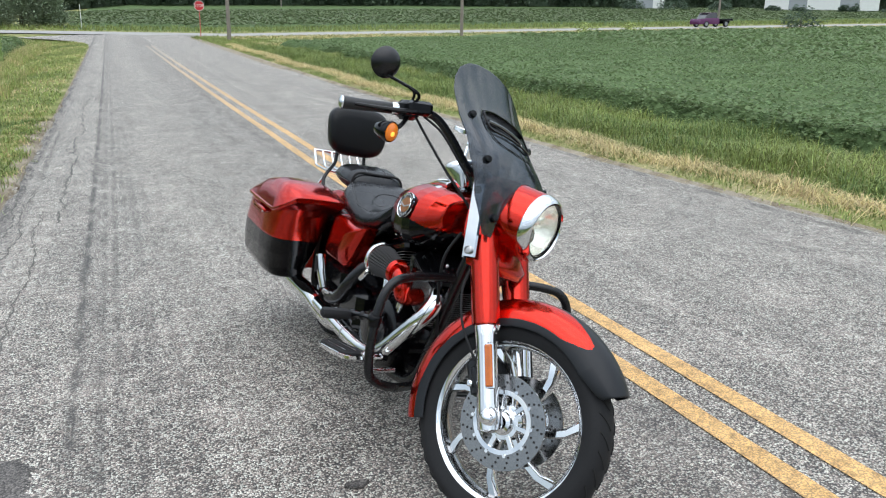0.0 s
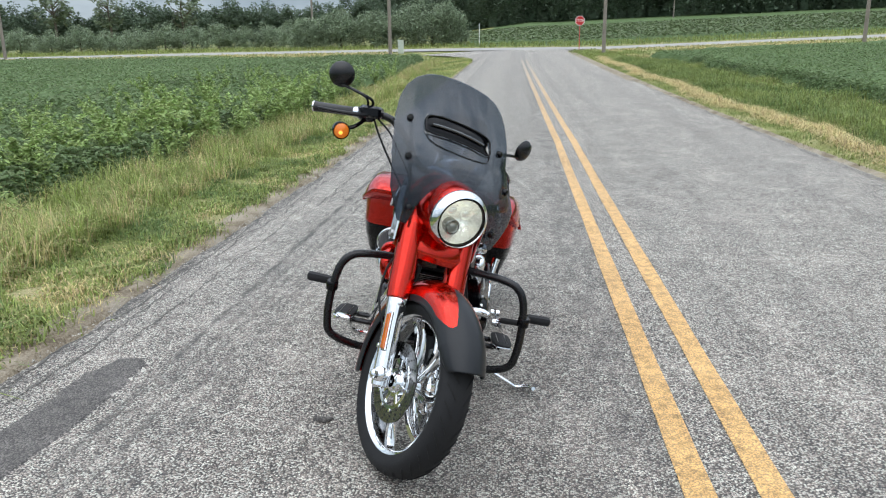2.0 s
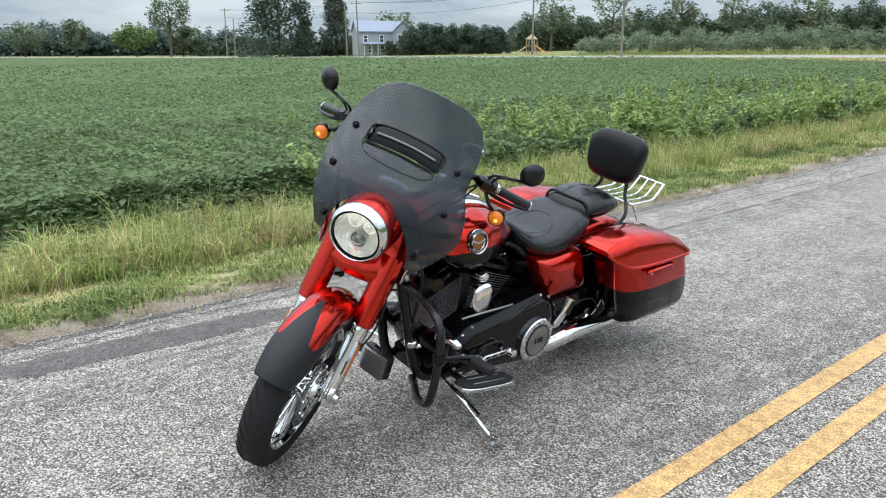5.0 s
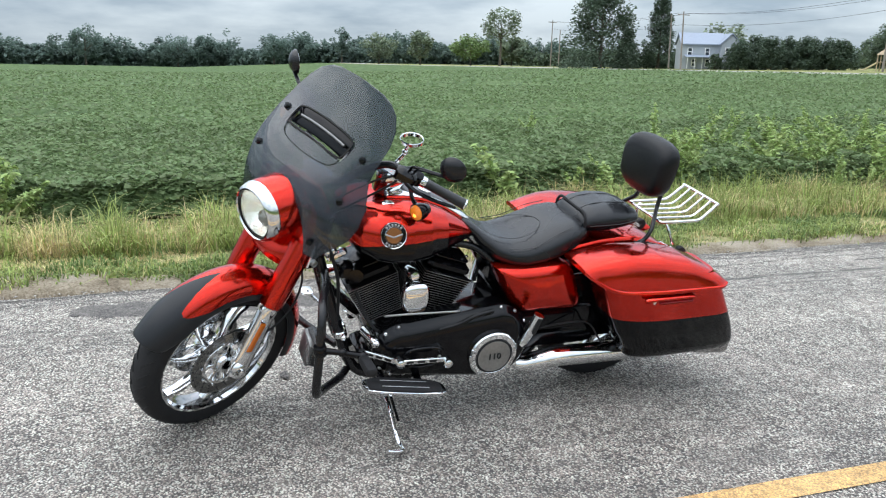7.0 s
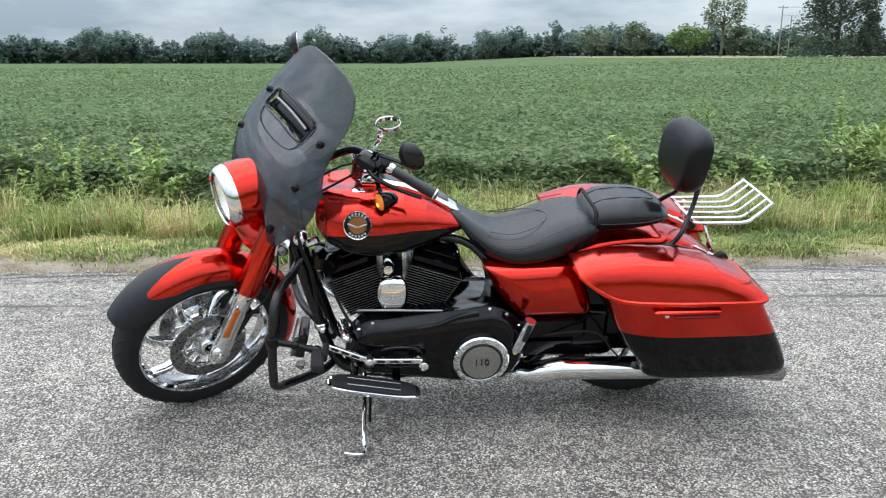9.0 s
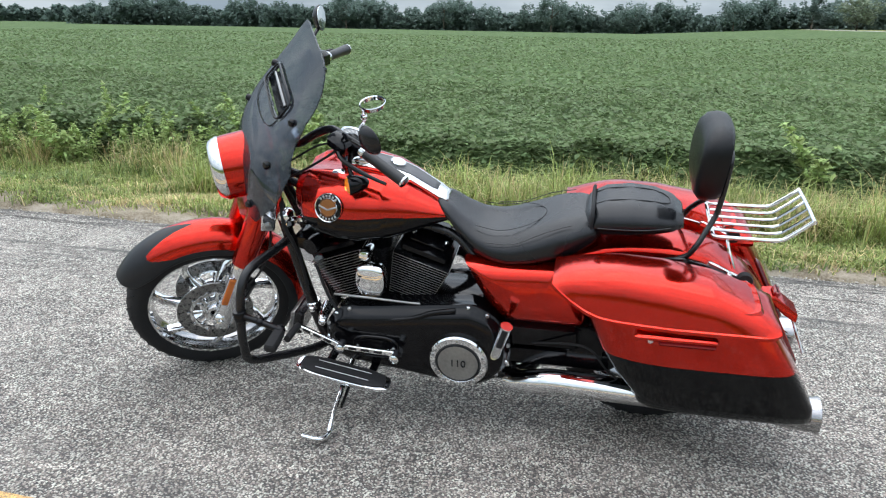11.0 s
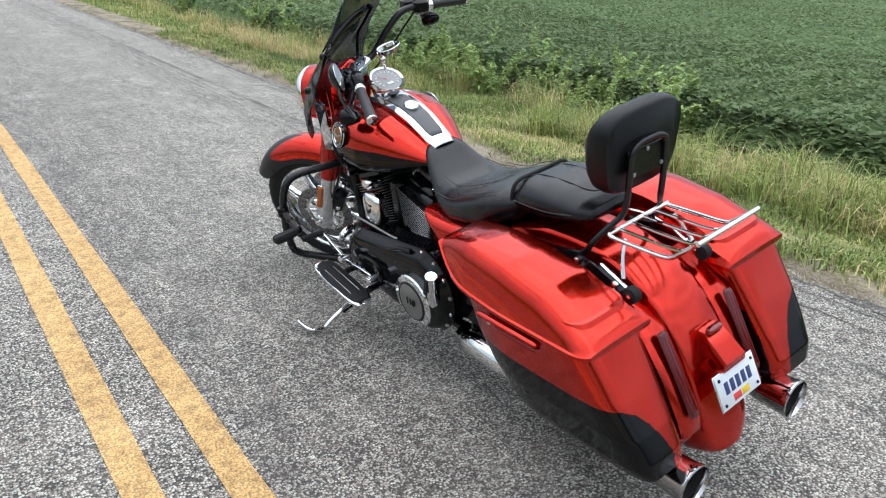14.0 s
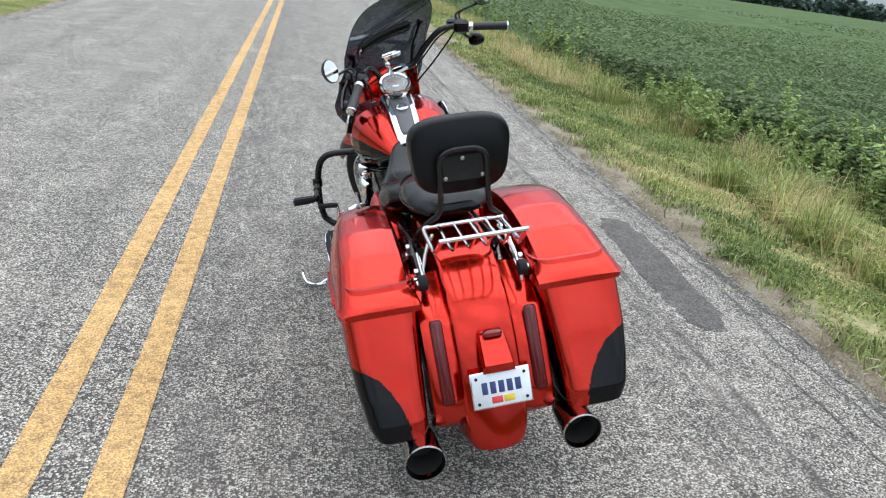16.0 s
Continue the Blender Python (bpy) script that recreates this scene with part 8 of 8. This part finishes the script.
def gabled(g, cx, cy, w, d, wall, ridge, along):
    """Walls with gables."""
    x0, x1, y0, y1 = cx - w / 2, cx + w / 2, cy - d / 2, cy + d / 2
    if along == "x":
        v = [(x0, y0, 0), (x1, y0, 0), (x1, y1, 0), (x0, y1, 0), (x0, y0, wall), (x1, y0, wall), (x1, y1, wall), (x0, y1, wall), (x0, cy, ridge), (x1, cy, ridge)]
        f = [(0, 1, 5, 4), (2, 3, 7, 6), (1, 2, 6, 9, 5), (3, 0, 4, 8, 7), (4, 5, 9, 8), (6, 7, 8, 9)]
    else:
        v = [(x0, y0, 0), (x1, y0, 0), (x1, y1, 0), (x0, y1, 0), (x0, y0, wall), (x1, y0, wall), (x1, y1, wall), (x0, y1, wall), (cx, y0, ridge), (cx, y1, ridge)]
        f = [(1, 2, 6, 5), (3, 0, 4, 7), (0, 1, 5, 8, 4), (2, 3, 7, 9, 6), (5, 6, 9, 8), (7, 4, 8, 9)]
    g.add(v, f)


g = Geo()
gabled(g, -1.5, 0, 8.0, 6.0, 4.3, 6.0, "x")
gabled(g, 3.4, -1.2, 3.6, 7.0, 4.3, 5.9, "y")
walls_ = part("wall", g, SIDING, house, "", None, 10)
for (cx, cy, w, d, wall, ridge, along) in ((-1.5, 0, 8.6, 6.8, 4.25, 6.15, "x"), (3.4, -1.2, 4.3, 7.5, 4.25, 6.05, "y")):
    g = Geo()
    if along == "x":
        for s in (-1, 1):
            g.add([(cx - w / 2, cy + s * d / 2, wall - 0.1), (cx + w / 2, cy + s * d / 2, wall - 0.1), (cx + w / 2, cy, ridge), (cx - w / 2, cy, ridge), (cx - w / 2, cy + s * d / 2, wall + 0.08), (cx + w / 2, cy + s * d / 2, wall + 0.08), (cx + w / 2, cy, ridge + 0.18), (cx - w / 2, cy, ridge + 0.18)], [(0, 1, 2, 3), (4, 5, 6, 7), (0, 1, 5, 4), (1, 2, 6, 5), (3, 0, 4, 7)])
    else:
        for s in (-1, 1):
            g.add([(cx + s * w / 2, cy - d / 2, wall - 0.1), (cx + s * w / 2, cy + d / 2, wall - 0.1), (cx, cy + d / 2, ridge), (cx, cy - d / 2, ridge), (cx + s * w / 2, cy - d / 2, wall + 0.08), (cx + s * w / 2, cy + d / 2, wall + 0.08), (cx, cy + d / 2, ridge + 0.18), (cx, cy - d / 2, ridge + 0.18)], [(0, 1, 2, 3), (4, 5, 6, 7), (0, 1, 5, 4), (1, 2, 6, 5), (3, 0, 4, 7)])
    part("roof", g, ROOF, house, "", None, 10)
for wx, wy, wz in ((-3.9, -3.0, 3.0), (-0.6, -3.0, 3.0), (2.8, -4.7, 3.1), (4.2, -4.7, 3.1), (3.4, -4.7, 1.1), (-3.0, -3.0, 1.1), (-0.4, -3.0, 1.1)):
    g = Geo()
    g.box((wx, wy - 0.03, wz), (0.95, 0.10, 1.35), 0.01)
    wf_ = part("window", g, WHITE, house, "white-framed window")
    for k_ in (-1, 1):
        gg = Geo()
        gg.box((wx, wy - 0.075, wz + k_ * 0.31), (0.68, 0.03, 0.52), 0.005)
        part("pane", gg, WINDOW, wf_)
g = Geo()
g.box((-1.8, -4.0, 2.25), (6.2, 2.2, 0.12), 0.02, Euler((radians(10), 0, 0)).to_matrix())
pr_ = part("porch_roof", g, ROOF, house)
for x in (-4.6, -3.2, -1.8, -0.4, 1.0):
    g = Geo()
    g.box((x, -4.9, 1.05), (0.12, 0.12, 2.1), 0.01)
    part("porch_post", g, WHITE, house)

tree("yard_bush", "green bush before the farmhouse porch", "bush", *spot(52.4, 134), 2.6, 2.6, DARKLEAF, 0.0, 40, 50, 130, "dome", 0.2)

# climbing frame in the yard
px0, py0, pz0 = spot(42.15, 118)
play = thing("playset", "weathered wooden playset with two slides", "playset", pose(px0, py0, pz0, 0, 0, 25))
PW = mat("tan_timber", (0.42, 0.33, 0.22), 0.8, vary=0.2, scale=5)
for x, y in ((-0.6, -0.6), (0.6, -0.6), (-0.6, 0.6), (0.6, 0.6)):
    g = Geo()
    g.box((x, y, 1.1), (0.12, 0.12, 2.2), 0.01)
    part("post", g, PW, play)
g = Geo()
g.box((0, 0, 1.2), (1.4, 1.4, 0.10), 0.01)
part("deck", g, PW, play)
g = Geo()
g.loft([[(-0.75, -0.75, 2.15), (0.75, -0.75, 2.15), (0.75, 0.75, 2.15), (-0.75, 0.75, 2.15)], [(-0.05, -0.05, 2.9), (0.05, -0.05, 2.9), (0.05, 0.05, 2.9), (-0.05, 0.05, 2.9)]])
part("canopy", g, PW, play, "", None, 10)
for s, mt in ((-1, mat("cream_slide", (0.68, 0.56, 0.36), 0.5)), (1, mat("orange_slide", (0.70, 0.33, 0.10), 0.5))):
    g = Geo()
    g.loft([[(s * x, y, z), (s * x, y, z + 0.15), (s * x, y + 0.04, z + 0.02), (s * x, y + 0.5, z + 0.02), (s * x, y + 0.54, z + 0.15), (s * x, y + 0.54, z)] for x, y, z in ((0.65, -0.27, 1.2), (1.5, -0.27, 0.6), (2.3, -0.27, 0.15), (2.7, -0.27, 0.12))])
    part("slide", g, mt, play, "plastic slide")
for s in (-1, 1):
    g = Geo()
    g.tube([(0.6, s * 0.6, 2.0), (1.0, s * 1.0, 0.0)], 0.05, 8)
    part("brace", g, PW, play)

# car on the crossing road
carx, cary = 3.0 + 74.0 * math.tan(radians(39.8)), 73.6
car = thing("car", "dark purple pickup with a black flat bed on the crossing road", "pickup", pose(carx, cary, float(land(carx, cary)), 0, -1.8, 0))
PURPLE = mat("purple_paint", (0.11, 0.02, 0.09), 0.25, 0.3, 0.6)
g = Geo()
g.loft([[(x, -0.88, 0.32), (x, -0.92, 0.62), (x, -0.86, zt), (x, 0.86, zt), (x, 0.92, 0.62), (x, 0.88, 0.32)] for x, zt in ((-2.35, 0.70), (-2.25, 0.90), (-1.3, 0.98), (-0.4, 0.98), (0.35, 0.96), (0.40, 0.80))])
part("body", g, PURPLE, car, "", None, 30)
g = Geo()
g.loft([[(x, -w, 0.96), (x * 0.97, -w * 0.86, zt), (x * 0.97, w * 0.86, zt), (x, w, 0.96)] for x, w, zt in ((-1.6, 0.80, 1.0), (-1.15, 0.82, 1.50), (-0.5, 0.82, 1.56), (0.15, 0.82, 1.54), (0.32, 0.80, 1.0))])
cab = part("cabin", g, WINDOW_DARK, car, "dark glazed cabin", None, 30)
g = Geo()
g.box((-0.5, 0, 1.555), (1.5, 1.36, 0.06), 0.02)
part("roof", g, PURPLE, car)
g = Geo()
g.box((1.40, 0, 0.78), (1.95, 1.86, 0.22), 0.03)
g.box((1.40, 0, 0.52), (1.9, 0.9, 0.34), 0.03)
part("flat_bed", g, BLACK, car, "black flat load bed")
for wx in (-1.45, 1.40):
    for wy in (-0.84, 0.84):
        g = Geo()
        g.lathe([(0.2, -0.10), (0.33, -0.09), (0.33, 0.09), (0.2, 0.10)], (wx, wy, 0.33), (0, 1, 0), 20)
        wh_ = part("wheel", g, RUBBER, car)
        gg = Geo()
        gg.lathe([(0.2, -0.105), (0.21, 0.105), (0.05, 0.11)], (wx, wy, 0.33), (0, math.copysign(1, wy), 0), 16)
        part("rim", gg, STEEL, wh_)

# pale sheds far east
for i, (az, d, w, h) in enumerate(((-36.6, 186, 6, 4.5), (-47.5, 190, 22, 5.0))):
    x, y, z = spot(az, d)
    sh = thing("farm_shed", "long white metal farm shed under trees", "shed", pose(x, y, z, 0, 0, az))
    g = Geo()
    gabled(g, 0, 0, w, 10, h, h + 2.2, "x")
    part("wall", g, WHITE, sh, "", None, 10)
    g = Geo()
    for s in (-1, 1):
        g.add([(-w / 2 - 0.3, s * 5.4, h - 0.1), (w / 2 + 0.3, s * 5.4, h - 0.1), (w / 2 + 0.3, 0, h + 2.35), (-w / 2 - 0.3, 0, h + 2.35), (-w / 2 - 0.3, s * 5.4, h + 0.05), (w / 2 + 0.3, s * 5.4, h + 0.05), (w / 2 + 0.3, 0, h + 2.5), (-w / 2 - 0.3, 0, h + 2.5)], [(0, 1, 2, 3), (4, 5, 6, 7), (0, 1, 5, 4)])
    part("roof", g, mat("grey_metal_roof", (0.45, 0.46, 0.47), 0.5), sh, "", None, 10)
    for k_ in range(2 if w > 20 else 1):
        g = Geo()
        g.box((-w * 0.2 + k_ * w * 0.45, -5.03, 1.9), (3.6, 0.08, 3.8), 0.02)
        part("door", g, mat("grey_shed_door", (0.32, 0.34, 0.36), 0.6), sh)

# dry corn stubble and tall grass along the far road
x, y = scatter(22000, -60, 100, 52, 67.8)
k = off_road(x, y, 0.0) & ((x > 5) | (y > 51 + 0.3 * np.clip(-x - 5, 0, 45)))
x, y = x[k], y[k]
x2, y2 = scatter(14000, -60, 110, 76.5, 86)
q = np.concatenate([blades(on_land(x, y), 0.18, 0.05, 1.8), blades(on_land(x2, y2), 0.45, 0.06, 1.2)])
tagged(soup("roadside_grass_far", q, 4, [GRASS]), "rough yellow-green grass along the crossing road", "grass", kind="stuff")
x, y = scatter(45000, -8, 140, 86, 150)
q = leaves(np.stack([x, y, land(x, y) + 0.35 + 0.15 * RNG.random(len(x))], 1), 0.34, 0.8, 1.3)
tagged(soup("far_crop", q, 4, [leafy("far_crop_leaf", (0.118, 0.155, 0.072), 0.2)]), "green crop rising behind the crossing road", "crop field", kind="stuff")


# ---- weeds at the field's edge ----
def weed(seed, height):
    rng = np.random.default_rng(seed)
    t = thing("tall_weed", "tall leafy light green weed at the field's edge", "weed", pose(0, 0, 0), "weeds along the field edge")
    g = Geo()
    q = []
    for k_ in range(rng.integers(4, 8)):
        a, l_ = rng.uniform(0, 6.28), height * rng.uniform(0.45, 1.0)
        e = Vector((math.cos(a) * 0.34 * height, math.sin(a) * 0.34 * height, l_))
        g.tube([(0, 0, -0.05), (e.x * 0.35, e.y * 0.35, l_ * 0.5), e], [0.006, 0.002], 5, 3)
        m = int(85 * height / 0.8)
        s = rng.uniform(0.12, 1.0, m)
        at = np.stack([e.x * s * s, e.y * s * s, l_ * s], 1) + rng.normal(0, 1, (m, 3)) * (0.10 * (1.1 - s))[:, None] * [1, 1, 0.4]
        q.append(leaves(at, 0.044, 0.5, 2.5, rng))
    tagged(part("stem", g, WEED, t), kind="stuff")
    lv = soup("leaves", np.concatenate(q), 4, [WEED])
    tagged(lv, kind="stuff").parent = t
    return t


kinds = [weed(200 + i, h) for i, h in enumerate((0.85, 1.05, 0.7, 1.2, 0.95))]
rw = np.random.default_rng(33)
bands = ((75, -4.8, 0.7, 3.45, 4.7, 0.84), (10, 0.7, 6.0, 3.9, 4.6, 0.6), (20, 6.5, 11.0, 3.8, 5.4, 0.72), (8, 5.2, 7.0, 3.5, 4.3, 0.95), (56, 7.5, 20.0, 3.3, 6.4, 1.05), (90, 11.0, 34.0, 3.75, 5.4, 1.05), (50, 8.0, 32.0, 5.0, 11.0, 0.9), (24, -25.0, -4.8, 3.7, 4.8, 0.9))
spots_ = [(rw.uniform(y0, y1), -rw.uniform(x0, x1), k_, x1 > 6) for count, y0, y1, x0, x1, k_ in bands for _ in range(count)]
for i, (y, x, big, inside) in enumerate(spots_):
    z = float(ground_height(np.array(x), np.array(y))) + (0.22 if inside else 0.0)
    m = pose(x, y, z, rw.uniform(-8, 8), rw.uniform(-8, 8), rw.uniform(0, 360)) @ Matrix.Diagonal((*[rw.uniform(0.75, 1.2) * big] * 3, 1))
    if i < 5:
        kinds[i].matrix_basis = m
    else:
        copy_thing(kinds[i % 5], m)

# low dark bushes before the far sheds
for i, (az, h, w) in enumerate(((-41.2, 2.2, 5.0), (-44.6, 1.6, 3.4), (-46.2, 1.8, 3.0), (-49.2, 2.4, 4.0), (-51.8, 1.8, 4.2), (-35.4, 2.6, 5.0), (-38.2, 3.2, 7.0))):
    tree("dark_bush", "dark green bush before the far sheds", "bush", *spot(az, 172), h, w, PINE, 0.0, 26, 30, 300 + i, "dome", 0.3, "bushes before the sheds")
# straw-coloured stubble between the crop and the crossing road
x, y = scatter(60000, -60, 105, 50, 67.6)
k = np.where(x > 0, (x > 9) & (y > 55.5 - 0.22 * np.clip(40 - x, 0, 40) + 0.25 * np.clip(x - 50, 0, 60) + 1.0 * lumps(x, y, 0.3)), (x < -9) & (y > 54 + 0.3 * np.clip(-x - 5, 0, 45))) & (lumps(x, y, 0.35, 2.0) > -0.45)
x, y = x[k], y[k]
tagged(soup("stubble", blades(on_land(x, y), 0.16, 0.06, 2.2), 4, [STRAW]), "dry straw-coloured mown strip beside the crossing road", "grass", kind="stuff")
